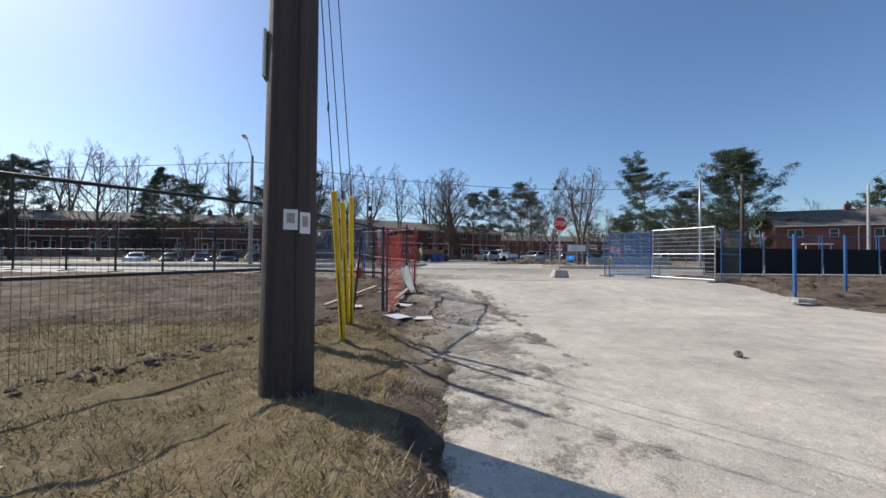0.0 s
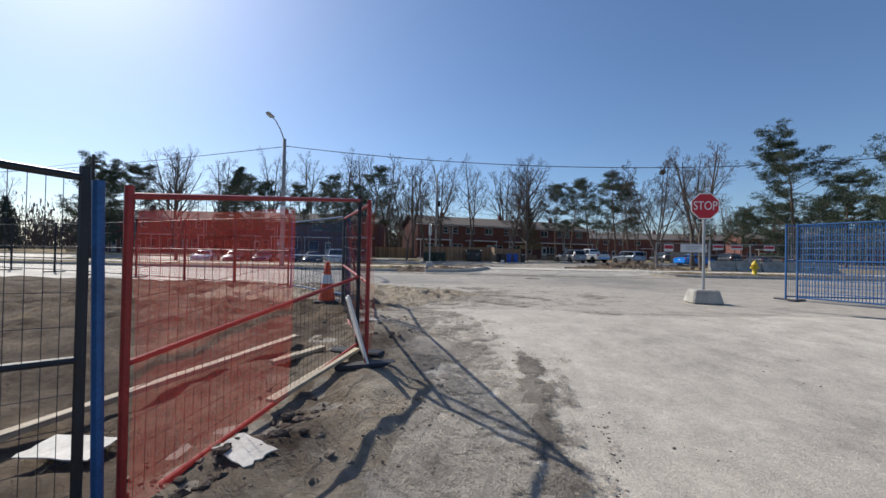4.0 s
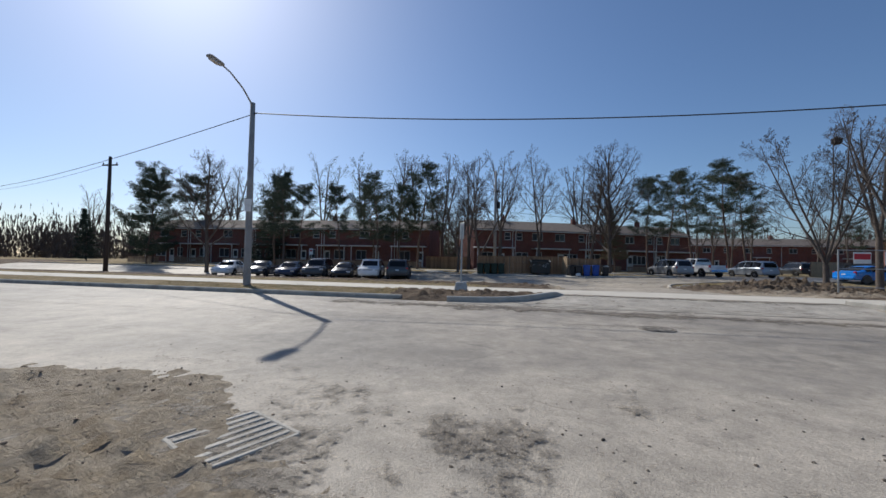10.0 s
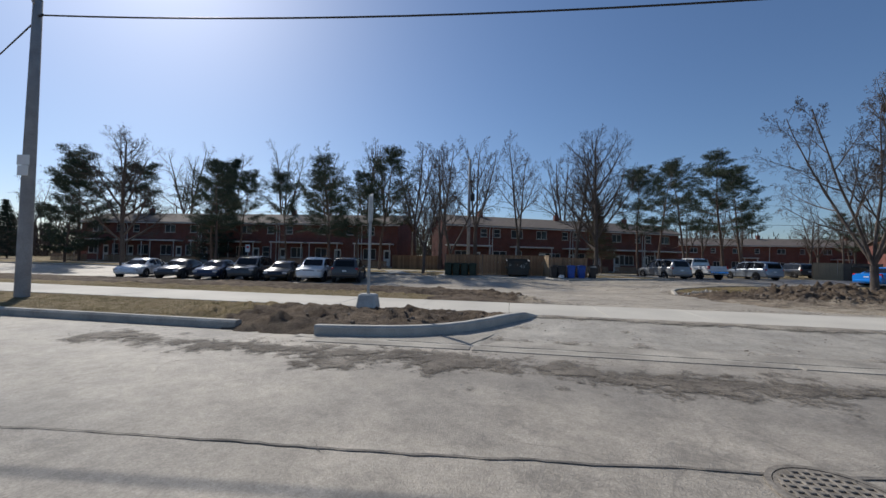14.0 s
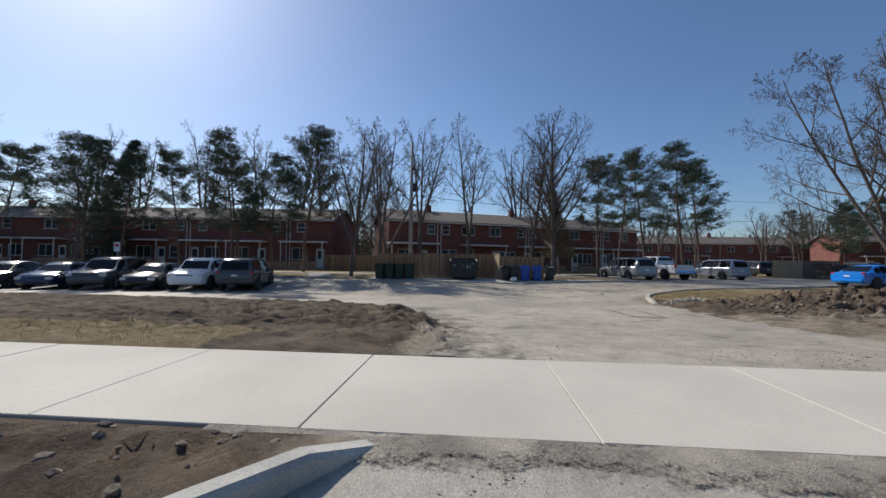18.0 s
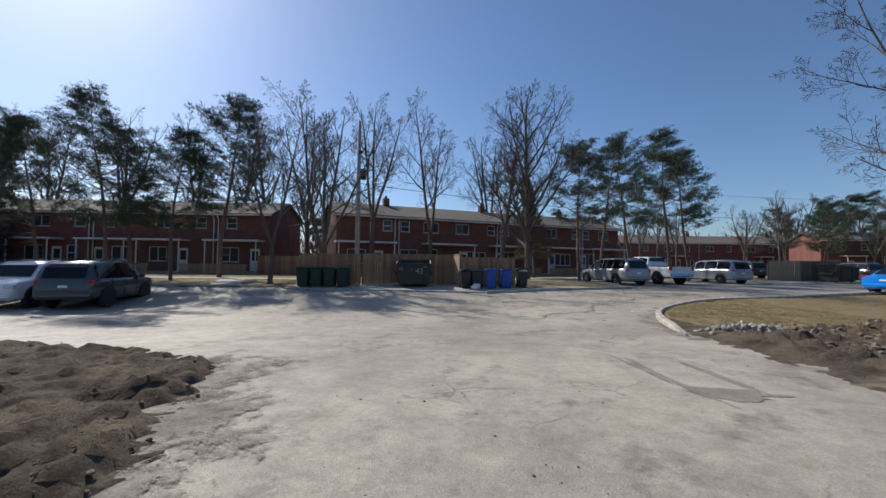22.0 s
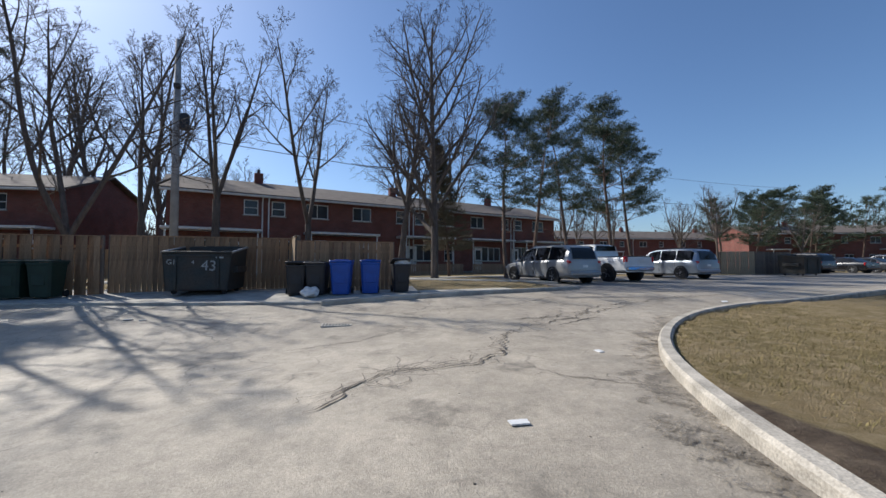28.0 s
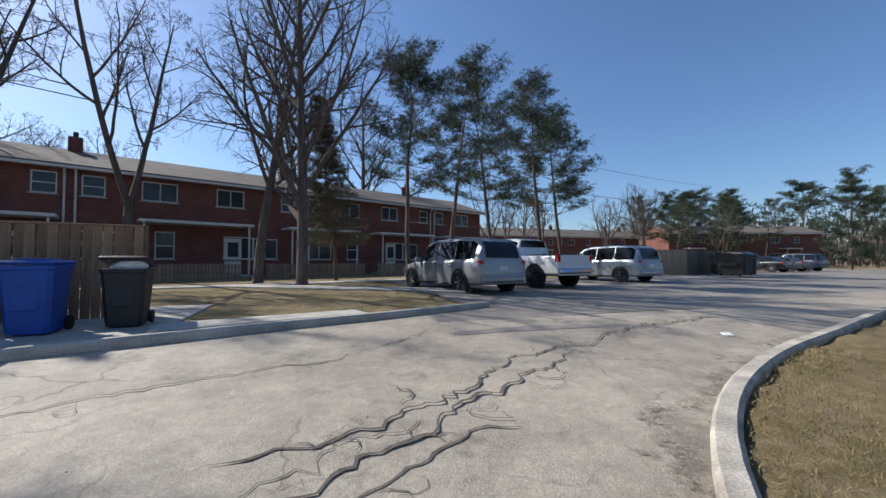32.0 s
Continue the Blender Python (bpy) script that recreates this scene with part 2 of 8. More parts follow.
    low = n.new("ShaderNodeMath")
    low.operation = "SUBTRACT"
    link(h.outputs["Value"], low.inputs[0])
    link(mixf(n, link, spall, .5), low.inputs[1])
    link(low.outputs["Value"], bp.inputs["Height"])
    link(bp.outputs["Normal"], b.inputs["Normal"])
    return m


def sum2(n, link, a, b):
    t = n.new("ShaderNodeMath")
    link(a, t.inputs[0])
    link(b, t.inputs[1])
    return t.outputs["Value"]


def mixf(n, link, sock, k):
    t = n.new("ShaderNodeMath")
    t.operation = "MULTIPLY"
    link(sock, t.inputs[0])
    t.inputs[1].default_value = k
    return t.outputs["Value"]


def soil_material():
    """Bare soil, trampled earth and winter grass, by the 'grass' and 'dust' layers of the ground."""
    m = bpy.data.materials.new("soil_and_grass")
    m.use_nodes = True
    n, link = m.node_tree.nodes, m.node_tree.links.new
    b = n["Principled BSDF"]
    co = n.new("ShaderNodeTexCoord").outputs["Object"]

    def noise(scale, detail=6, rough=.62):
        t = n.new("ShaderNodeTexNoise")
        t.inputs["Scale"].default_value, t.inputs["Detail"].default_value, t.inputs["Roughness"].default_value = scale, detail, rough
        link(co, t.inputs["Vector"])
        return t.outputs["Fac"]

    def mixc(fac, a, c, kind="MIX"):
        t = n.new("ShaderNodeMix")
        t.data_type, t.blend_type = "RGBA", kind
        for sock, val in (("Factor", fac), ("A", a), ("B", c)):
            if isinstance(val, (tuple, float, int)):
                t.inputs[sock].default_value = val if not isinstance(val, tuple) else (*val, 1)
            else:
                link(val, t.inputs[sock])
        return t.outputs["Result"]

    def ramp(fac, lo, hi):
        t = n.new("ShaderNodeMapRange")
        t.inputs["From Min"].default_value, t.inputs["From Max"].default_value = lo, hi
        link(fac, t.inputs["Value"])
        return t.outputs["Result"]

    def layer(name, spread, scale):
        a = n.new("ShaderNodeAttribute")
        a.attribute_name = name
        s = n.new("ShaderNodeMath")
        s.operation = "ADD"
        link(a.outputs["Fac"], s.inputs[0])
        link(mixf(n, link, noise(scale), spread), s.inputs[1])
        return ramp(s.outputs["Value"], .42 + spread * .5, .58 + spread * .5)

    soil = mixc(ramp(noise(1.3, 9, .7), .38, .64), (.09, .066, .048), (.26, .2, .142))
    soil = mixc(.55, soil, noise(28, 5, .7), "OVERLAY")
    dust = mixc(ramp(noise(3.5, 8, .7), .36, .6), (.38, .31, .225), (.55, .475, .37))
    dust = mixc(.5, dust, noise(22, 6, .7), "OVERLAY")
    g = mixc(ramp(noise(.7), .35, .65), (.33, .25, .135), (.235, .185, .085))
    g = mixc(ramp(noise(5), .45, .7), g, (.42, .33, .20))
    g = mixc(.75, g, noise(90, 4, .75), "OVERLAY")
    col = mixc(layer("dust", .5, 1.6), soil, dust)
    col = mixc(layer("grass", .6, 2.2), col, g)
    link(col, b.inputs["Base Color"])
    b.inputs["Roughness"].default_value, b.inputs["Specular IOR Level"].default_value = .95, .2
    h = n.new("ShaderNodeMath")
    h.operation = "ADD"
    link(noise(45, 6, .75), h.inputs[0])
    link(noise(9, 6), h.inputs[1])
    bp = n.new("ShaderNodeBump")
    bp.inputs["Strength"].default_value, bp.inputs["Distance"].default_value = .9, .1
    link(h.outputs["Value"], bp.inputs["Height"])
    link(bp.outputs["Normal"], b.inputs["Normal"])
    return m


def brick_material(name, c1, c2, mortar):
    m = bpy.data.materials.new(name)
    m.use_nodes = True
    n, link = m.node_tree.nodes, m.node_tree.links.new
    b = n["Principled BSDF"]
    co = n.new("ShaderNodeTexCoord").outputs["Object"]
    sep, com, add = n.new("ShaderNodeSeparateXYZ"), n.new("ShaderNodeCombineXYZ"), n.new("ShaderNodeMath")
    link(co, sep.inputs[0])
    add.operation = "ADD"
    link(sep.outputs["X"], add.inputs[0])
    link(sep.outputs["Y"], add.inputs[1])
    link(add.outputs["Value"], com.inputs["X"])
    link(sep.outputs["Z"], com.inputs["Y"])
    br = n.new("ShaderNodeTexBrick")
    link(com.outputs["Vector"], br.inputs["Vector"])
    br.inputs["Color1"].default_value, br.inputs["Color2"].default_value, br.inputs["Mortar"].default_value = (*c1, 1), (*c2, 1), (*mortar, 1)
    for key, val in (("Scale", 1.0), ("Mortar Size", .006), ("Brick Width", .225), ("Row Height", .075), ("Bias", -.1)):
        br.inputs[key].default_value = val
    nz = n.new("ShaderNodeTexNoise")
    nz.inputs["Scale"].default_value, nz.inputs["Detail"].default_value = 1.1, 6
    link(co, nz.inputs["Vector"])
    mx = n.new("ShaderNodeMix")
    mx.data_type, mx.blend_type = "RGBA", "OVERLAY"
    mx.inputs["Factor"].default_value = .45
    link(br.outputs["Color"], mx.inputs["A"])
    link(nz.outputs["Fac"], mx.inputs["B"])
    link(mx.outputs["Result"], b.inputs["Base Color"])
    b.inputs["Roughness"].default_value = .88
    bp = n.new("ShaderNodeBump")
    bp.invert = True
    bp.inputs["Strength"].default_value, bp.inputs["Distance"].default_value = .5, .01
    link(br.outputs["Fac"], bp.inputs["Height"])
    link(bp.outputs["Normal"], b.inputs["Normal"])
    return m


def netting(name, rgb):
    """Plastic safety netting: solid strands with open holes."""
    m = bpy.data.materials.new(name)
    m.use_nodes = True
    n, link = m.node_tree.nodes, m.node_tree.links.new
    b = n["Principled BSDF"]
    b.inputs["Base Color"].default_value, b.inputs["Roughness"].default_value = (*rgb, 1), .6
    b.inputs["Subsurface Weight"].default_value = 0
    co = n.new("ShaderNodeTexCoord").outputs["Object"]
    sep = n.new("ShaderNodeSeparateXYZ")
    link(co, sep.inputs[0])

    def strands(sock, pitch, width):
        a, f, c = n.new("ShaderNodeMath"), n.new("ShaderNodeMath"), n.new("ShaderNodeMath")
        a.operation, f.operation, c.operation = "DIVIDE", "FRACT", "LESS_THAN"
        link(sock, a.inputs[0])
        a.inputs[1].default_value = pitch
        link(a.outputs[0], f.inputs[0])
        link(f.outputs[0], c.inputs[0])
        c.inputs[1].default_value = width
        return c.outputs[0]

    mx = n.new("ShaderNodeMath")
    mx.operation = "MAXIMUM"
    link(strands(sep.outputs["X"], .011, .14), mx.inputs[0])
    link(strands(sep.outputs["Z"], .011, .12), mx.inputs[1])
    tr, tl = n.new("ShaderNodeBsdfTransparent"), n.new("ShaderNodeBsdfTranslucent")
    ms, m2 = n.new("ShaderNodeMixShader"), n.new("ShaderNodeMixShader")
    tl.inputs["Color"].default_value = (*rgb, 1)
    m2.inputs["Fac"].default_value = .55
    link(b.outputs[0], m2.inputs[1])
    link(tl.outputs[0], m2.inputs[2])
    link(mx.outputs[0], ms.inputs["Fac"])
    link(tr.outputs[0], ms.inputs[1])
    link(m2.outputs[0], ms.inputs[2])
    link(ms.outputs[0], n["Material Output"].inputs["Surface"])
    return m


def grit_material(name, rgb, light):
    """Loose dirt on paving that breaks up into grains where its 'depth' layer runs out."""
    m = asphalt(name, rgb, light, dust_scale=1.1, dust_cut=.5, stain=.6)
    n, link = m.node_tree.nodes, m.node_tree.links.new
    co = n.new("ShaderNodeTexCoord").outputs["Object"]
    at = n.new("ShaderNodeAttribute")
    at.attribute_name = "depth"
    total = at.outputs["Fac"]
    for scale, k in ((9, 1.3), (34, 1.1), (110, .8)):
        t = n.new("ShaderNodeTexNoise")
        t.inputs["Scale"].default_value, t.inputs["Detail"].default_value = scale, 4
        link(co, t.inputs["Vector"])
        total = sum2(n, link, total, mixf(n, link, t.outputs["Fac"], k))
    mr = n.new("ShaderNodeMapRange")
    mr.inputs["From Min"].default_value, mr.inputs["From Max"].default_value = 1.5, 1.95
    link(total, mr.inputs["Value"])
    clear, mix = n.new("ShaderNodeBsdfTransparent"), n.new("ShaderNodeMixShader")
    b = n["Principled BSDF"]
    b.inputs["Roughness"].default_value, b.inputs["Specular IOR Level"].default_value = .85, .3
    n["Bump"].inputs["Strength"].default_value, n["Bump"].inputs["Distance"].default_value = .9, .03
    link(mr.outputs["Result"], mix.inputs["Fac"])
    link(clear.outputs[0], mix.inputs[1])
    link(b.outputs[0], mix.inputs[2])
    link(mix.outputs[0], n["Material Output"].inputs["Surface"])
    return m


SOIL = soil_material()
ROADM = asphalt("road_asphalt", (.19, .173, .15), (.40, .355, .29), dust_scale=.16, dust_cut=.5, crack=.35, stain=.4)
DRIVEM = asphalt("dusty_entrance", (.395, .35, .287), (.52, .465, .38), dust_scale=.25, dust_cut=.45)
LOTM = asphalt("old_parking_asphalt", (.285, .25, .20), (.44, .385, .305), dust_scale=.2, dust_cut=.5, crack=.7, stain=.8)
NEWCON = mat("new_concrete", (.57, .53, .45), .85, var=.12, scale=.6, grain=60, bump=.12)
OLDCON = mat("old_concrete", (.50, .47, .41), .9, var=.3, scale=2.5, grain=50, bump=.3)
BRICK = brick_material("red_brick", (.205, .068, .05), (.15, .05, .038), (.17, .13, .11))
ROOF = mat("asphalt_shingle", (.165, .138, .118), .95, var=.25, scale=1.5, grain=14, bump=.4, stretch=(1, 1, 4))
WHITE = mat("white_paint", (.74, .73, .70), .5, var=.12, scale=2, grain=30, bump=.05)
FRAMEW = mat("white_window_frame", (.72, .72, .70), .4, var=.06, scale=2, grain=30, bump=0)
GLASS = glass("window_glass", (.045, .055, .065), .06)
CARGLASS = glass("car_glass", (.008, .009, .011), .03)
CURTAIN = mat("pale_curtain", (.55, .54, .50), .9, var=.2, scale=4, grain=30, bump=.1, stretch=(6, 6, .6))
GRIT = grit_material("trodden_grit", (.26, .228, .187), (.43, .38, .308))
DARKGRIT = grit_material("dark_trodden_grit", (.15, .127, .102), (.27, .235, .19))
CEDAR = mat("cedar_boards", (.36, .215, .115), .8, var=.35, scale=3, grain=30, bump=.25, stretch=(5, 5, .5), object_random=.28)
TANWOOD = mat("tan_picket_wood", (.36, .26, .18), .85, var=.3, scale=3, grain=30, bump=.25, stretch=(5, 5, .5), object_random=.2)
GREYWOOD = mat("weathered_wood", (.20, .155, .12), .85, var=.3, scale=3, grain=30, bump=.25, stretch=(5, 5, .5), object_random=.2)
POLEWOOD = mat("creosoted_pole", (.085, .06, .048), .8, var=.35, scale=2, grain=30, bump=.5, stretch=(6, 6, .25), rgb2=(.045, .034, .03))
STEEL = mat("galvanised_steel", (.45, .46, .46), .45, .7, var=.2, scale=5, grain=60, bump=.05)
DARKSTEEL = mat("dark_steel", (.05, .05, .055), .55, .4, var=.2, scale=5, grain=60, bump=.05)
BLUEP = mat("blue_fence_paint", (.03, .13, .34), .5, var=.25, scale=6, grain=60, bump=.05)
BLACKP = mat("black_fence_paint", (.02, .024, .032), .5, var=.2, scale=6, grain=60, bump=.05)
REDP = mat("red_orange_fence_paint", (.38, .035, .03), .5, var=.25, scale=6, grain=60, bump=.05)
WIRE = mat("fence_wire", (.05, .055, .07), .5, .5, var=.2, scale=6, grain=60, bump=0)
WIREG = mat("galvanised_wire", (.38, .4, .42), .45, .6, var=.2, scale=6, grain=60, bump=0)
YELLOWP = mat("yellow_plastic", (.78, .55, .02), .45, var=.15, scale=5, grain=50, bump=.03)
ORANGEP = mat("orange_plastic", (.80, .10, .02), .5, var=.15, scale=5, grain=50, bump=.03)
NET = netting("orange_netting", (.5, .06, .04))
BLUENET = netting("blue_netting", (.03, .12, .30))
PAPER = mat("weathered_board", (.72, .68, .60), .8, var=.2, scale=5, grain=40, bump=.15)
PLANK = mat("pale_lumber", (.55, .45, .32), .8, var=.3, scale=5, grain=40, bump=.2, stretch=(.6, 6, 6))
SIGNRED = mat("sign_red", (.52, .02, .035), .45, var=.08, scale=5, grain=40, bump=0)
SIGNWHITE = mat("sign_white", (.8, .8, .78), .45, var=.05, scale=5, grain=40, bump=0)
HYDRANT = mat("hydrant_yellow", (.75, .52, .03), .5, var=.15, scale=8, grain=50, bump=.05)
BINBLUE = mat("blue_bin_plastic", (.012, .075, .38), .5, var=.15, scale=4, grain=60, bump=.05)
BINGREY = mat("black_bin_plastic", (.018, .019, .024), .5, var=.2, scale=4, grain=60, bump=.05)
BINGREEN = mat("dark_green_bin_plastic", (.012, .035, .022), .55, var=.2, scale=4, grain=60, bump=.05)
DUMP = mat("dark_dumpster_paint", (.028, .036, .036), .6, .2, var=.4, scale=2.5, grain=25, bump=.15, rgb2=(.05, .04, .032))
WHITEBAG = mat("white_bag", (.75, .75, .74), .4, var=.1, scale=8, grain=40, bump=.2)
TYRE = mat("tyre_rubber", (.018, .018, .019), .85, var=.2, scale=8, grain=60, bump=.1)
RIM = mat("alloy_rim", (.62, .62, .63), .45, .25, var=.1, scale=8, grain=60, bump=0)
CHROME = mat("chrome", (.6, .6, .61), .15, 1.0, var=.05, scale=8, grain=60, bump=0)
TRIM = mat("black_trim", (.02, .02, .022), .6, var=.1, scale=8, grain=60, bump=0)
REDLAMP = mat("red_lamp", (.45, .015, .015), .2, var=.05, scale=8, grain=60, bump=0)
CLEARLAMP = mat("headlamp", (.7, .7, .7), .1, .3, var=.05, scale=8, grain=60, bump=0)
BARK = mat("grey_bark", (.155, .125, .105), .95, var=.35, scale=3, grain=18, bump=.7, stretch=(3, 3, .5))
PINEBARK = mat("pine_bark", (.19, .125, .09), .95, var=.4, scale=3, grain=18, bump=.7, stretch=(3, 3, .5), rgb2=(.09, .07, .06))
NEEDLE = mat("pine_needles", (.06, .085, .042), .7, var=.3, scale=1.2, grain=9, bump=0, rgb2=(.03, .048, .026))
SPRUCE = mat("spruce_needles", (.03, .055, .032), .7, var=.3, scale=1.2, grain=9, bump=0)
IRON = mat("cast_iron", (.06, .052, .045), .75, .5, var=.3, scale=8, grain=40, bump=.2)
CABLE = mat("black_cable", (.02, .02, .022), .6, var=.1, scale=8, grain=60, bump=0)
SCREEN = mat("black_windscreen_cloth", (.012, .014, .017), .9, var=.3, scale=1.5, grain=80, bump=.1)
ROCK = mat("broken_concrete", (.52, .48, .42), .95, var=.3, scale=4, grain=25, bump=.5)
STONE = mat("dark_pebble", (.25, .22, .18), .95, var=.3, scale=8, grain=25, bump=.3, object_random=.4)

# ---- ground, paving ----
DRIVE = ((.9, -8), (1.0, 0), (1.15, 3), (1.6, 5), (2.1, 7), (2.4, 9), (2.3, 11), (1.86, 12.2), (1.7, 13.3), (2.6, 14.6), (3.2, 15.8), (2.6, 17.2),
         (14, 17.2), (13, 14), (12.2, 12), (11.2, 9), (11.0, 5), (12, -8))
ROADP = ((-160, 18.2), (-4, 18.0), (.3, 18.4), (1.6, 17.2), (2.6, 16.6), (4, 15.0), (13, 15.2), (14, 16.4), (160, 16.4), (160, 26.6), (4.6, 26.6), (-160, 26.6))
LOT = ((.8, 26.4), (1.65, 26.6), (2.5, 26.88), (3.2, 27.33), (3.78, 28.0), (4.2, 28.53), (4.5, 29.0), (4.6, 29.2), (4.75, 31.2), (4.9, 32.4), (4.3, 35.2), (2.9, 38.4), (.4, 39.4), (-7.3, 40.9), (-20, 41.6), (-60, 42.4), (-60, 52.5), (-4, 52.6),
       (9.4, 52.0), (11.6, 52.5), (13.7, 53.2), (16.5, 54.4), (16.2, 64.5), (34, 67), (75, 80), (75, 62), (34, 54.35), (22.1, 51.1), (19.8, 50.45), (18.55, 50.1), (16.7, 49.33), (15.4, 48.45), (14.55, 47.5), (13.76, 46.55), (13.1, 45.5),
       (12.62, 44.4), (12.22, 43.3), (11.95, 42), (11.8, 40), (11.7, 37.5), (11.6, 34.7), (13.0, 32.6), (13.2, 31.2), (13.0, 29.2), (12.6, 26.5))


def signed(poly, U, V):
    """Distance inside (+) or outside (-) an outline."""
    inside = np.zeros(U.shape, bool)
    near = np.full(U.shape, 1e9)
    for (a, b), (c, d) in zip(poly, poly[1:] + poly[:1]):
        cross = ((b > V) != (d > V)) & (U < (c - a) * (V - b) / ((d - b) or 1e-9) + a)
        inside ^= cross
        t = np.clip(((U - a) * (c - a) + (V - b) * (d - b)) / ((c - a) ** 2 + (d - b) ** 2), 0, 1)
        near = np.minimum(near, np.hypot(U - a - t * (c - a), V - b - t * (d - b)))
    return np.where(inside, near, -near)


def steps(*runs):
    """Grid lines: (start, end, spacing) runs joined."""
    out = []
    for a, b, s in runs:
        out += list(np.arange(a, b - 1e-6, s))
    return out + [runs[-1][1]]


def sheet(name, us, vs, zfun, keep, mat_, layers=()):
    U, V = np.meshgrid(us, vs)
    pts = []
    Z = zfun(U, V)
    X, Y = U * CU - V * SU, U * SU + V * CU
    pts = np.stack([X, Y, Z], -1).reshape(-1, 3)
    nu = len(us)
    faces = []
    K = keep(U, V)
    cell = K[:-1, :-1] | K[1:, 1:] | K[:-1, 1:] | K[1:, :-1]
    for j, i in zip(*np.nonzero(cell)):
        k = int(j) * nu + int(i)
        faces.append((k, k + 1, k + nu + 1, k + nu))
    used = np.zeros(len(pts), bool)
    for q in faces:
        used[list(q)] = True
    index = np.cumsum(used) - 1
    me = raw_mesh(name, pts[used].tolist(), [tuple(int(index[i]) for i in q) for q in faces], mat_, True)
    for key, fun in layers:
        at = me.attributes.new(key, "FLOAT", "POINT")
        at.data.foreach_set("value", fun(U, V).reshape(-1)[used].astype(np.float32))
    return tagged(new(name, me), kind="structure")


def heights(U, V):
    Z = np.full(U.shape, SLOPE[-1][1], float)
    for (a, za), (b, zb) in reversed(list(zip(SLOPE, SLOPE[1:]))):
        Z = np.where(V <= b, za + (zb - za) * smooth(a, b, V), Z)
    return Z - .25 * np.exp(-(V - 46) ** 2 / 32) * (1 - smooth(4, 13, U))


def smooth(a, b, T):
    t = np.clip((T - a) / (b - a), 0, 1)
    return t * t * (3 - 2 * t)


def lumps(U, V, scale, octaves=4, seed=0.0):
    out = np.empty(U.shape)
    for k in np.ndindex(U.shape):
        out[k] = noise.fractal(Vector((U[k] * scale + seed, V[k] * scale - seed, seed)), .9, 2.1, octaves)
    return out


def window(U, V, u0, u1, v0, v1, soft=.8):
    """1 inside a rectangle of the plan, with soft edges."""
    return smooth(u0 - soft, u0 + soft, U) * (1 - smooth(u1 - soft, u1 + soft, U)) * smooth(v0 - soft, v0 + soft, V) * (1 - smooth(v1 - soft, v1 + soft, V))


def ruts(s, at, width):
    """Wheel ruts across a coordinate: troughs at the given places with soil pressed up beside them."""
    out = np.zeros(s.shape)
    for a in at:
        d = (s - a) / width
        out += -np.exp(-d ** 2) + .55 * np.exp(-(np.abs(d) - 1.7) ** 2 * 2.2)
    return out


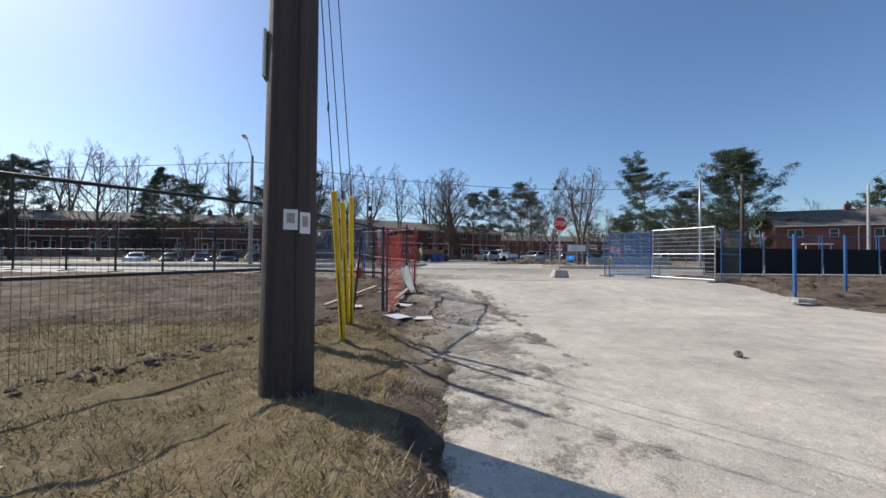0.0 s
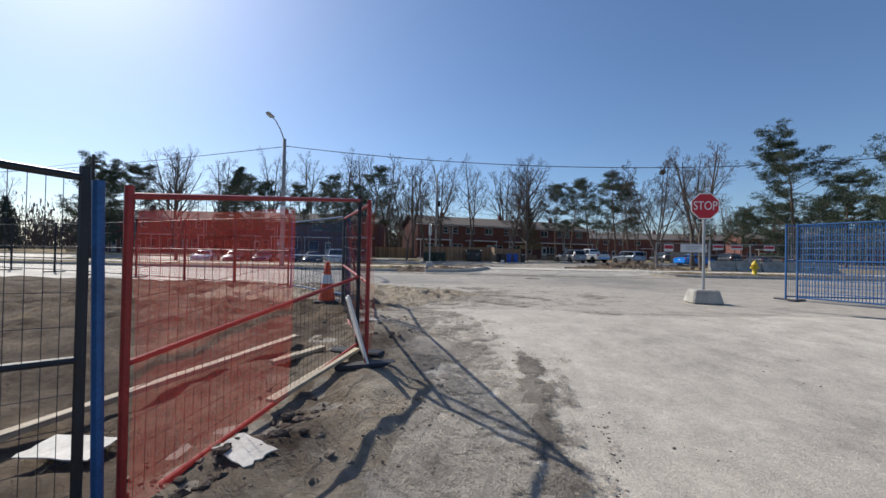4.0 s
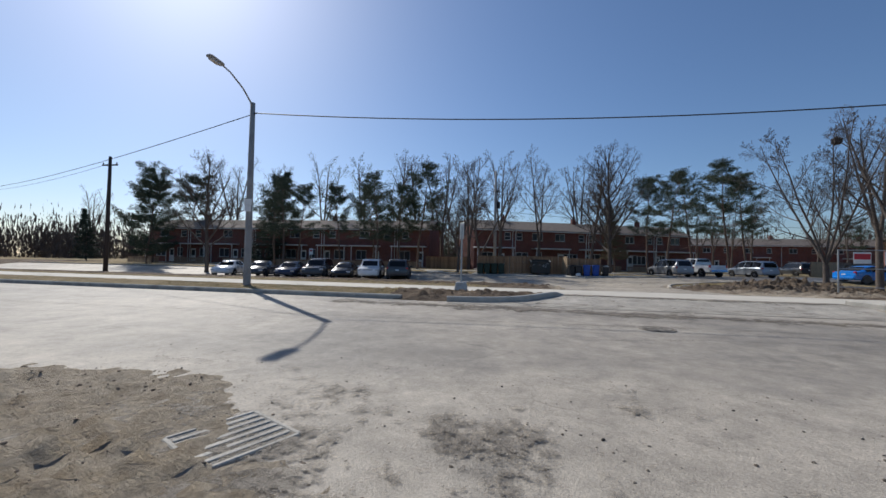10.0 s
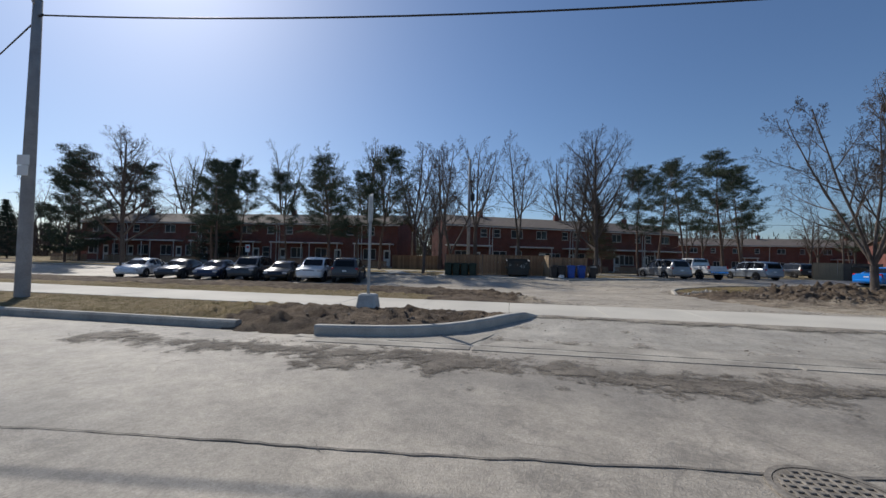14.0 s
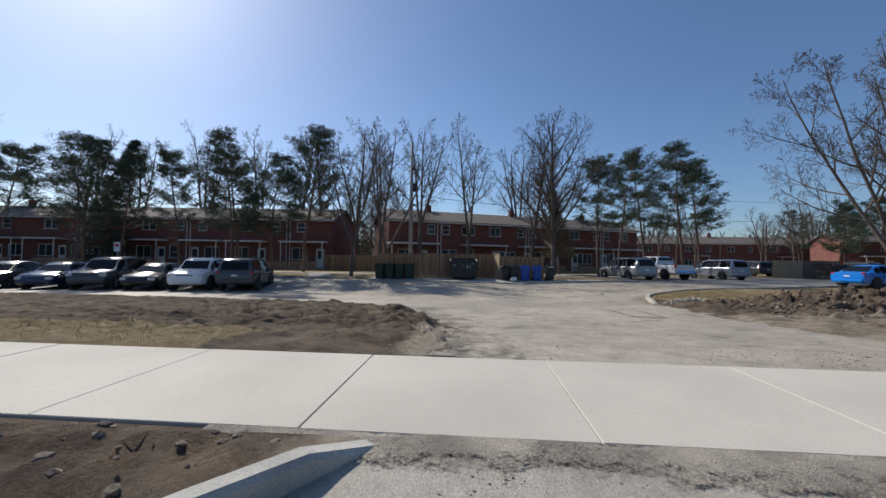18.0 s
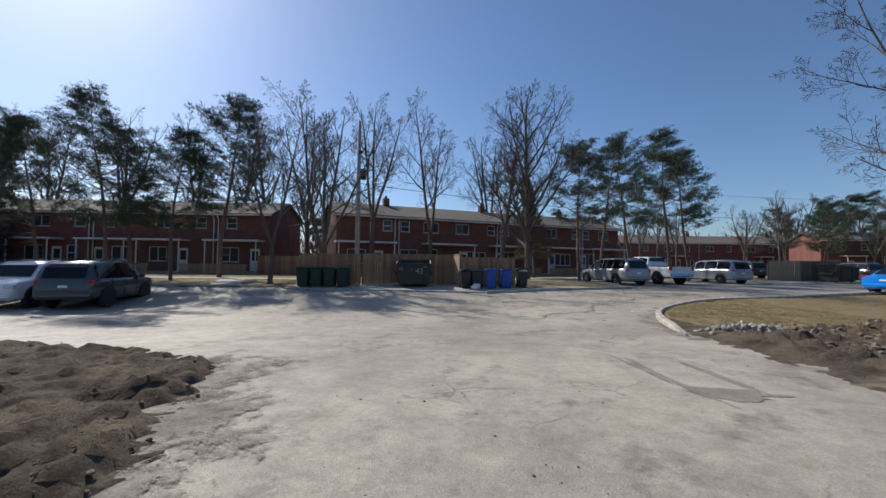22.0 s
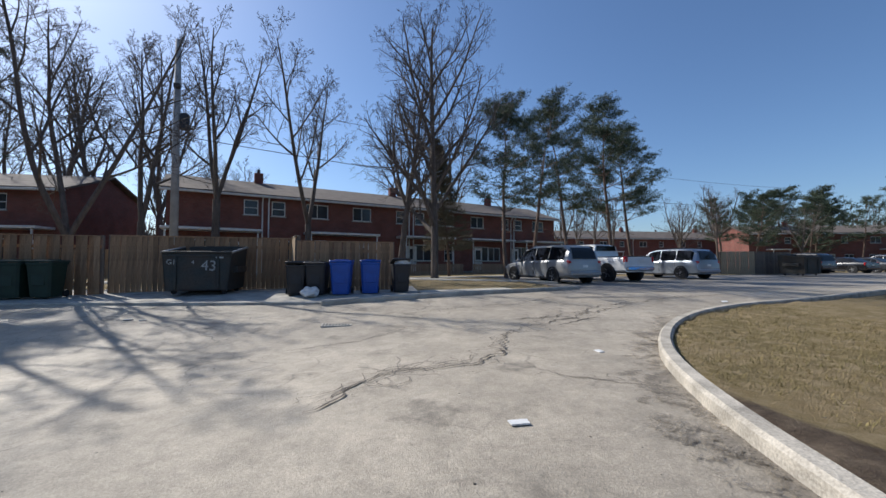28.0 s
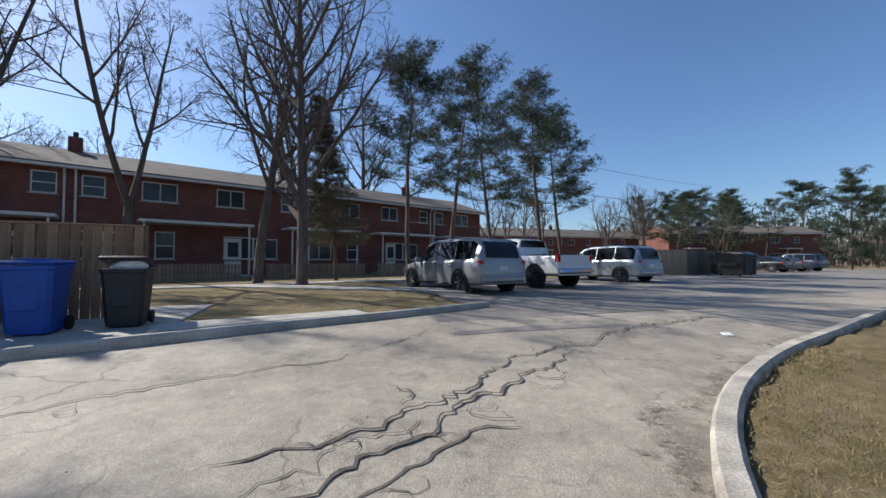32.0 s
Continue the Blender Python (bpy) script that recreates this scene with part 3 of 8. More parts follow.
def ground_z(U, V):
    near = (np.abs(U - 2) < 40) & (V > -12) & (V < 62)
    n1, n2, n3 = np.zeros(U.shape), np.zeros(U.shape), np.zeros(U.shape)
    n1[near] = lumps(U[near], V[near], .9, 4, 3.0)
    n2[near] = lumps(U[near], V[near], 2.6, 4, 9.0)
    n3[near] = lumps(U[near], V[near], 5.0, 5, 17.0)
    n1, n2, n3 = (.75 * np.tanh(n / .75) for n in (n1, n2, n3))
    sd = np.maximum(np.maximum(signed(DRIVE, U, V), signed(ROADP, U, V)), signed(LOT, U, V))
    walk_sd = np.minimum(np.minimum(V - 29.1, 31.15 - V), 60 - np.abs(U))
    bed = window(U, V, -12, 4.8, 32.2, 39.4, .6)
    rough = .035 + .02 * window(U, V, -2, 2.6, 8, 13, .5) + .02 * bed + .045 * window(U, V, -6, 3.4, 12.6, 18.2) + .05 * window(U, V, -3, 4.2, 27, 29, .3) \
        + .16 * window(U, V, 13, 21, 36.5, 42, 1.6) + .03 * window(U, V, -30, -1, 8, 18, 2) + .09 * window(U, V, 12, 40, 5, 14, 1)
    rise = .06 - .02 * window(U, V, -8, 4, 12, 18.5, .8) + rough * (.9 * np.maximum(n1, -.6) + .65 * n2 + .45 * n3) + .02 * n2 + .012 * n3 + (.085 * n3 - .05 * np.abs(n2)) * window(U, V, -7, 4.2, 11.5, 17.4, .8)
    rise += .08 * window(U, V, -8, .95, -6, 7.6, .25)
    rise += (.05 * ruts(V + .18 * n1 - .12 * U, (27.3, 27.75, 28.25), .11) + .06 * n3) * window(U, V, -2.5, 3.4, 27.1, 29, .2)
    # the trampled soil bed beside the car park: wheel ruts that fan out from the drive, churned clods at its rim
    rim = smooth(2.0, 4.2, U + .35 * n1) * bed
    fan = V - .42 * (U + 1.5) - .02 * (U + 1.5) ** 2 + .12 * n1
    rise += bed * (1 - .8 * rim) * (.07 * ruts(fan, (31.9, 32.75, 33.35, 34.2, 35.0), .13) + .045 * ruts(V + .05 * U + .1 * n2, (36.6, 37.3, 38.1, 38.6), .14)) + .045 * n3 * bed
    rise += rim * (.06 * np.maximum(n2, -.2) + .05 * n3 + .03)
    rise += .014 * np.sin((U * .9 + V * .4 + .3 * n1) * 17) * np.exp(-((fan - 33.35) / .13) ** 2) * bed
    rise += (.06 * ruts(U + .75 * (V - 15.3) + .2 * n1, (.1, .75), .13) + .05 * np.maximum(n3, -.2)) * window(U, V, -2.2, 2.4, 13.6, 17.0, .4)
    rise = np.maximum(rise, .018)
    rise += .04 * bed * (.6 + .4 * n1) + (.5 + .3 * n2 + .28 * n3) * np.exp(-((U - 17.0) / 3.2) ** 2 - ((V - 39.9) / 1.5) ** 2)
    rise += .12 * window(U, V, -160, 3.7, 26.95, 29, .08) * (1 - smooth(26.8, 29, V)) - .04 * window(U, V, -160, -1.5, 26.9, 29.1, .1)
    rise += .05 * window(U, V, 14.2, 70, 43, 50.5, .6)
    kerbed = np.clip(window(U, V, -160, 4.9, 26, 29.2, .15) + window(U, V, 12, 40, 42.4, 56, .3) + .8 * window(U, V, -2, 1.6, -6, 6.5, .4), 0, 1)
    ragged = (.32 * n1 + .28 * n2 + .24 * n3) * (1 - kerbed)
    steep = .16 + .2 * window(U, V, -12, 5.5, 31, 41, .5) + .5 * kerbed
    lip = np.clip(-(sd - ragged + .1) * steep, -.09, 1)
    z = np.where(sd > -.6, np.minimum(lip, rise), rise)
    z = np.where(walk_sd > -.35, np.minimum(z, np.clip(-walk_sd * .35, -.08, 1)), z)
    z = np.where(V > 51.9, np.minimum(z, np.where((U > -3) & (U < 12) & (V < 57), .02, 1)), z)
    spill = .24 * np.exp(-((U + .15) / .85) ** 2 - ((V - 26.95) / .34) ** 2) * (1 + .5 * n2 + .5 * n3) - .03
    z = np.maximum(z, np.where(spill > 0, spill, -1))
    return heights(U, V) + z


def grass_layer(U, V):
    g = window(U, V, -7, .7, -12, 6.6, .5) + .42 * window(U, V, -60, -1.5, 6, 13, 2) + window(U, V, -160, -1.2, 26.6, 29.2, .4)
    g += .9 * window(U, V, -60, 1.6, 31.0, 32.9, .35) + .25 * window(U, V, -60, -2, 33, 38, 1) + .32 * window(U, V, .2, 1.4, 4, 7, .3)
    g += window(U, V, 13, 75, 42.6, 53, .5) + window(U, V, -60, 16, 53.4, 70, .3) + smooth(64, 68, V) + smooth(70, 90, np.abs(U)) + .35 * window(U, V, 14, 40, 34, 42, 2)
    g += .55 * window(U, V, 13, 70, 28, 31, .5) + smooth(-8, -20, V)
    return np.clip(g, 0, 1)


def dust_layer(U, V):
    d = .45 * window(U, V, .6, 5, -6, 13, .4) + .62 * window(U, V, -3, 6, 13.4, 19, 1.0) + .6 * window(U, V, 4, 14, 26, 34, .5)
    d += .16 * window(U, V, -10, 5, 31, 40, 1.5) + .5 * window(U, V, 11, 30, 33, 38.5, 1) + .12 * window(U, V, -40, 0, 8, 18, 3) + .3 * window(U, V, -3, 5, 26.8, 29, .3)
    sd = np.maximum(np.maximum(signed(DRIVE, U, V), signed(ROADP, U, V)), signed(LOT, U, V))
    d += .3 * smooth(-1.0, .1, sd) * window(U, V, -2.5, 6.5, 5, 19.2, .6)
    return np.clip(d, 0, 1)


sheet("ground", steps((-900, -100, 80), (-100, -30, 5), (-30, -7, .5), (-7, -3, .15), (-3, 6, .08), (6, 14, .11), (14, 21, .12), (21, 24, .3), (24, 60, 1.5), (60, 140, 10), (140, 900, 76)),
      steps((-700, -60, 64), (-60, -10, 4), (-10, -1, .5), (-1, 11, .11), (11, 18.4, .085), (18.4, 19, .2), (19, 26.4, .5), (26.4, 31.3, .11), (31.3, 40.4, .08), (40.4, 42.4, .12), (42.4, 56, .4), (56, 90, 2), (90, 180, 9), (180, 1100, 92)),
      ground_z, lambda U, V: U < 1e9, SOIL, (("grass", grass_layer), ("dust", dust_layer)))


def swell(U, V):
    return .012 * lumps(U, V, .5, 3, 5.0)


def drift_layer(U, V):
    d = window(U, V, -9, 7.5, 14, 18.6, 1.3) + .9 * window(U, V, 2, 13, 12.8, 17.6, 1.2) + .5 * window(U, V, 0, 13, 25.6, 29, .5) + .25 * window(U, V, 2, 14, 17, 24, 1.5)
    return np.clip(d, 0, 1)


sheet("road", steps((-150, -30, 6), (-30, 30, .5), (30, 150, 6)), steps((14.5, 27, .5)), lambda U, V: heights(U, V) + .004,
      lambda U, V: signed(ROADP, U, V) > -.8, ROADM, (("drift", drift_layer),))
sheet("site_entrance", steps((-1, 15, .35)), steps((-9, 18, .35)), lambda U, V: heights(U, V) + .012 + swell(U, V) * smooth(16.8, 14, V) - .012 * smooth(13.2, 13.5, V),
      lambda U, V: (signed(DRIVE, U, V) > -.95) & (V < 13.4), DRIVEM)
sheet("entrance_apron", steps((-1, 15, .35)), steps((13.2, 17.6, .35)), lambda U, V: heights(U, V) + .008,
      lambda U, V: (signed(DRIVE, U, V) > -.95), ROADM, (("drift", drift_layer),))
sheet("parking_lot", steps((-62, -14, 2), (-14, 26, .4), (26, 76, 2)), steps((26, 56, .4), (56, 82, 2)), lambda U, V: heights(U, V) + .006 + swell(U, V),
      lambda U, V: (signed(LOT, U, V) > -.7) & (V > 31.15), LOTM)


def tracked_dirt(name, u0, u1, v0, v1, step, cover, top, lift, mat_):
    """Loose dirt trodden onto paving: shallow lumps where the cover is thick, thinning out to grains."""
    def depth(U, V):
        return cover(U, V) + .55 * lumps(U, V, 1.1, 5, 23.0) + .45 * lumps(U, V, 4.5, 5, 31.0) - .55

    def z(U, V):
        return heights(U, V) + lift + np.clip(depth(U, V), 0, 1.2) * top + .004 * np.abs(lumps(U, V, 9, 3, 41.0))
    return sheet(name, steps((u0, u1, step)), steps((v0, v1, step)), z, lambda U, V: depth(U, V) > -.75, mat_, (("depth", depth),))


def beside(outline, reach):
    return lambda U, V: 1.0 - np.clip(np.maximum(signed(outline, U, V), 0) / reach, 0, 1.6)


tracked_dirt("bank_spill", .7, 4.6, 1.0, 13.4, .07, lambda U, V: .95 * beside(DRIVE, 1.3)(U, V) * (1 - .55 * smooth(4.5, 2.5, V)), .014, .022, GRIT)
tracked_dirt("bank_dirt_line", 2.5, 4.4, 4.6, 10.6, .06, lambda U, V: .75 - np.abs(U - 2.9 - .0285 * (V - 5.3) * (1 + .12 * (V - 5.3))) * 3.8, .008, .024, DARKGRIT)
tracked_dirt("apron_dirt", -2.5, 9.5, 13.0, 19.2, .08, lambda U, V: 1.0 - .75 * np.hypot((U - 1.6) / 3.9, (V - 15.6) / 2.7), .025, .02, GRIT)
tracked_dirt("gutter_dirt", -2.5, 12.5, 24.4, 26.2, .06, lambda U, V: 1.0 - np.abs(V - 25.5 + .03 * (U - 3)) * 1.1 - .04 * np.abs(U - 3), .02, .01, DARKGRIT)
tracked_dirt("apron_gravel", 3.2, 12.5, 26.9, 29.1, .07, lambda U, V: -.05 + 1.15 * smooth(28.3, 29.0, V) + .35 * smooth(27.4, 27.0, V), .012, .022, GRIT)
tracked_dirt("soil_spill", 2.6, 7.4, 31.2, 40.0, .08, lambda U, V: .95 - np.clip(np.maximum(signed(LOT, U, V), 0) / 1.2, 0, 1.8), .016, .016, GRIT)
tracked_dirt("kerb_dirt", 10.6, 20, 41.0, 51.0, .08, lambda U, V: .9 - np.clip(np.maximum(signed(LOT, U, V), 0) / .6, 0, 1.8), .008, .018, GRIT)

# Darker lane asphalt; shade of the trees beside it is mixed into its colour.
LANE = ((15.6, 52.9), (19, 53.5), (24, 54.6), (34, 56.8), (74, 66.5), (74, 79), (34, 66.6), (16.4, 64.2), (16.6, 54.6))
sheet("parking_lane", steps((15, 75, 1.0)), steps((52, 80, 1.0)), lambda U, V: heights(U, V) + .012 + swell(U, V),
      lambda U, V: signed(LANE, U, V) > -.3, asphalt("dark_shaded_lane_asphalt", (.19, .175, .155), (.30, .272, .235), dust_scale=.3, dust_cut=.52, crack=.4, stain=.5))
sheet("crossing_apron", steps((.5, 13.5, .2)), steps((26.4, 29.2, .2)), lambda U, V: heights(U, V) + .009 + .012 * lumps(U, V, 3, 3, 2.0),
      lambda U, V: (signed(LOT, U, V) > -.12) & (V < 29.2), asphalt("gravelled_apron", (.30, .27, .225), (.47, .43, .36), dust_scale=.8, dust_cut=.5))


def flat_piece(name, corners, thick, top, mat_, parent=None, b=.012):
    """A paving slab on the plan, chamfered at its upper edge."""
    g = Geo()
    c = Vector((sum(p[0] for p in corners) / len(corners), sum(p[1] for p in corners) / len(corners)))
    rows = []
    for h, k in ((-thick, 0), (-b, 0), (0, b)):
        for p in corners:
            q = Vector(p)
            q -= (q - c).normalized() * k * 1.4
            x, y = xy(*q)
            rows.append((x, y, gz(x, y) + top + h))
    n = len(corners)
    fs = [(r * n + i, r * n + (i + 1) % n, r * n + n + (i + 1) % n, r * n + n + i) for r in range(2) for i in range(n)]
    g.add(rows, fs + [tuple(range(n - 1, -1, -1)), tuple(range(2 * n, 3 * n))])
    return part(name, g, mat_, parent)


def sweep_kerb(name, pts, width, height, mat_, parent=None, sink=0.0):
    """A cast kerb with rounded upper edges that follows the ground along plan points."""
    fine = []
    for (a, b), (c, d) in zip(pts, pts[1:]):
        n = max(1, int(math.hypot(c - a, d - b) / .35))
        fine += [(a + (c - a) * i / n, b + (d - b) * i / n) for i in range(n)]
    fine.append(pts[-1])
    for _ in range(6):
        fine = [fine[0]] + [tuple((fine[i - 1][k] + 2 * fine[i][k] + fine[i + 1][k]) / 4 for k in (0, 1)) for i in range(1, len(fine) - 1)] + [fine[-1]]
    prof = ((-width / 2, -.2), (-width / 2, height - .035), (-width / 2 + .035, height), (width / 2 - .03, height), (width / 2, height - .03), (width / 2, -.2))
    vs, fs = [], []
    for i, p in enumerate(fine):
        q0, q1 = Vector(fine[max(0, i - 1)]), Vector(fine[min(len(fine) - 1, i + 1)])
        d = (q1 - q0).normalized()
        nrm = Vector((-d.y, d.x))
        x0, y0 = xy(*p)
        for o, h in prof:
            x, y = xy(p[0] + nrm.x * o, p[1] + nrm.y * o)
            vs.append((x, y, gz(x0, y0) + h - (.17 * (1 - ease(0, sink, math.dist(p, fine[0]))) if sink else 0)))
    n = len(prof)
    for i in range(len(fine) - 1):
        for k in range(n - 1):
            fs.append((i * n + k, i * n + k + 1, (i + 1) * n + k + 1, (i + 1) * n + k))
    fs += [tuple(range(n)), tuple(range(len(vs) - 1, len(vs) - n - 1, -1))]
    g = Geo().add(vs, fs)
    ob = part(name, g, mat_, parent)
    return ob


kerb = tagged(sweep_kerb("kerb_far_road", ((-150, 26.75), (-30, 26.75), (-.75, 26.75)), .16, .15, OLDCON), kind="structure")
tagged(sweep_kerb("kerb_entrance", ((4.44, 29.05), (4.1, 28.58), (3.68, 28.05), (3.12, 27.4), (2.46, 26.97), (1.6, 26.7), (.75, 26.62)), .17, .17, mat("new_kerb_concrete", (.50, .475, .42), .85, var=.22, scale=2.5, grain=60, bump=.3), None, .75), kind="structure")
tagged(sweep_kerb("kerb_far_road_east", ((12.7, 29.1), (13.3, 27.6), (14.6, 26.75), (40, 26.75), (150, 26.75)), .16, .15, OLDCON), kind="structure")
tagged(sweep_kerb("kerb_island", ((11.98, 41.6), (12.05, 42.1), (12.31, 43.25), (12.71, 44.33), (13.2, 45.42), (13.85, 46.47), (14.64, 47.42), (15.48, 48.36), (16.76, 49.25), (18.63, 50.03), (19.8, 50.35), (22.1, 51.05), (34, 54.3), (60, 61)), .19, .15,
                  mat("worn_kerb_concrete", (.55, .50, .42), .9, var=.35, scale=3, grain=50, bump=.3), None, 1.5), kind="structure")
tagged(sweep_kerb("kerb_lot", ((8.2, 51.75), (9.8, 52.15), (11.75, 52.62), (13.75, 53.3), (16.6, 54.52)), .16, .13, OLDCON), kind="structure")
tagged(sweep_kerb("kerb_lot_west", ((-60, 52.9), (-20, 52.9), (-5.2, 52.9), (-3.6, 52.9)), .16, .12, OLDCON), kind="structure")
for corners in (((.85, 26.12), (3.3, 26.2), (3.3, 26.42), (.9, 26.36)), ((3.32, 26.2), (7.4, 26.25), (7.4, 26.48), (3.32, 26.42)), ((7.43, 26.25), (12.4, 26.25), (12.4, 26.48), (7.43, 26.48)),
                ((2.0, 26.5), (3.25, 26.5), (3.6, 27.35), (2.9, 27.1)), ((3.4, 26.52), (12.3, 26.55), (12.3, 26.95), (3.75, 26.95))):
    tagged(flat_piece("gutter_slab", corners, .1, .014, mat("stained_gutter_concrete", (.44, .40, .335), .9, var=.35, scale=1.2, grain=45, bump=.3)), kind="structure")

pad = tagged(flat_piece("refuse_pad", ((-2.2, 52.5), (8.2, 51.85), (9.8, 52.25), (10.9, 52.55), (10.8, 56.2), (-2.2, 55.6)), .3, .055, OLDCON), kind="structure")
tagged(flat_piece("pad_walk", ((10.9, 52.6), (13.9, 53.45), (13.7, 54.0), (10.8, 53.2)), .2, .13, OLDCON), kind="structure")
for a, b, w in (((-5.6, 53.1), (-7.6, 57.4), .75), ((-1.5, 58.6), (-45, 58.0), .75), ((10, 62.5), (17.5, 58.0), .6), ((10, 62.5), (-3, 60.2), .6), ((10, 62.5), (30, 71), .6)):
    d = (Vector(b) - Vector(a)).normalized()
    s = Vector((-d.y, d.x)) * w
    n = max(1, int((Vector(b) - Vector(a)).length / 1.8))
    path = tagged(new("footpath"), kind="structure")
    for i in range(n):
        p, q = Vector(a).lerp(Vector(b), i / n), Vector(a).lerp(Vector(b), (i + .99) / n)
        flat_piece("path_slab", (tuple(p - s), tuple(q - s), tuple(q + s), tuple(p + s)), .1, .10, OLDCON, path)

walk_top = tagged(new("sidewalk"), kind="structure")
for i in range(-28, 30):
    u0 = 3.82 + 2.03 * i
    flat_piece("slab", ((u0 + .003, 29.12), (u0 + 2.027, 29.12), (u0 + 2.027, 31.15), (u0 + .003, 31.15)), .12, .02 + .004 * ((i * 37) % 5) / 5, NEWCON, walk_top, .006)

# ---- brick terraces ----
def pierced(length, z0, z1, holes, y0, y1):
    """A wall along x from 0 to length with rectangular holes (x0, x1, z0, z1) right through it."""
    xs = sorted({0.0, length, *[h[0] for h in holes], *[h[1] for h in holes]})
    zs = sorted({z0, z1, *[h[2] for h in holes], *[h[3] for h in holes]})
    g = Geo()

    def open_at(x, z):
        return x < 0 or x > length or z < z0 or z > z1 or any(h[0] < x < h[1] and h[2] < z < h[3] for h in holes)

    for a, b in zip(xs, xs[1:]):
        for c, d in zip(zs, zs[1:]):
            if open_at((a + b) / 2, (c + d) / 2):
                continue
            g.add([(a, y0, c), (b, y0, c), (b, y0, d), (a, y0, d)], [(0, 1, 2, 3)])
            g.add([(a, y1, c), (b, y1, c), (b, y1, d), (a, y1, d)], [(3, 2, 1, 0)])
            for x, dx in ((a, -1e-4), (b, 1e-4)):
                if open_at(x + dx, (c + d) / 2):
                    g.add([(x, y0, c), (x, y0, d), (x, y1, d), (x, y1, c)], [(0, 1, 2, 3)])
            for z, dz in ((c, -1e-4), (d, 1e-4)):
                if open_at((a + b) / 2, z + dz):
                    g.add([(a, y0, z), (b, y0, z), (b, y1, z), (a, y1, z)], [(0, 1, 2, 3)])
    return g


def window_unit(root, x, z, w, h, seed, wide=False, y=0.0):
    """Frame, sashes, panes, blind and sill in a hole of the wall."""
    f = Geo()
    t = .06
    for cx, cz, sx, sz in ((x + t / 2, z + h / 2, t, h), (x + w - t / 2, z + h / 2, t, h), (x + w / 2, z + t / 2, w - 2 * t, t), (x + w / 2, z + h - t / 2, w - 2 * t, t)):
        f.bevel_box((cx, y + .07, cz), (sx, .08, sz), .008)
    win = part("window", f, FRAMEW, root)
    if wide:
        part("mullion", Geo().bevel_box((x + w / 2, y + .07, z + h / 2), (.05, .07, h - 2 * t), .008), FRAMEW, win)
    else:
        part("meeting_rail", Geo().bevel_box((x + w / 2, y + .07, z + h * .48), (w - 2 * t, .07, .05), .008), FRAMEW, win)
    halves = ((x + t, x + w / 2 - .025), (x + w / 2 + .025, x + w - t)) if wide else ((x + t, x + w - t),)
    for a, b in halves:
        part("pane", Geo().box(((a + b) / 2, y + .1, z + h / 2), (b - a, .012, h - 2 * t)), GLASS, win)
    rng = random.Random(seed)
    drop = rng.choice((.25, .5, .75, 1.0, .55))
    part("blind", Geo().box((x + w / 2, y + .17, z + h - t - (h - 2 * t) * drop / 2), (w - 2 * t, .01, (h - 2 * t) * drop)), CURTAIN, win)
    part("sill", Geo().bevel_box((x + w / 2, y - .02, z - .035), (w + .16, .16, .07), .012), OLDCON, win)
    return win


def door_unit(root, x, z, w, h, y=0.0):
    d = part("door", Geo().bevel_box((x + w / 2, y + .1, z + h / 2), (w, .05, h), .006), FRAMEW, root)
    part("pane", Geo().box((x + w / 2, y + .07, z + h * .68), (w * .6, .012, h * .42)), GLASS, d)
    part("lower_panel", Geo().bevel_box((x + w / 2, y + .07, z + h * .24), (w * .62, .02, h * .3), .008), WHITE, d)
    part("handle", Geo().tube([(x + w * .85, y + .03, z + h * .48), (x + w * .85, y + .07, z + h * .48)], .02), CHROME, d)
    return d


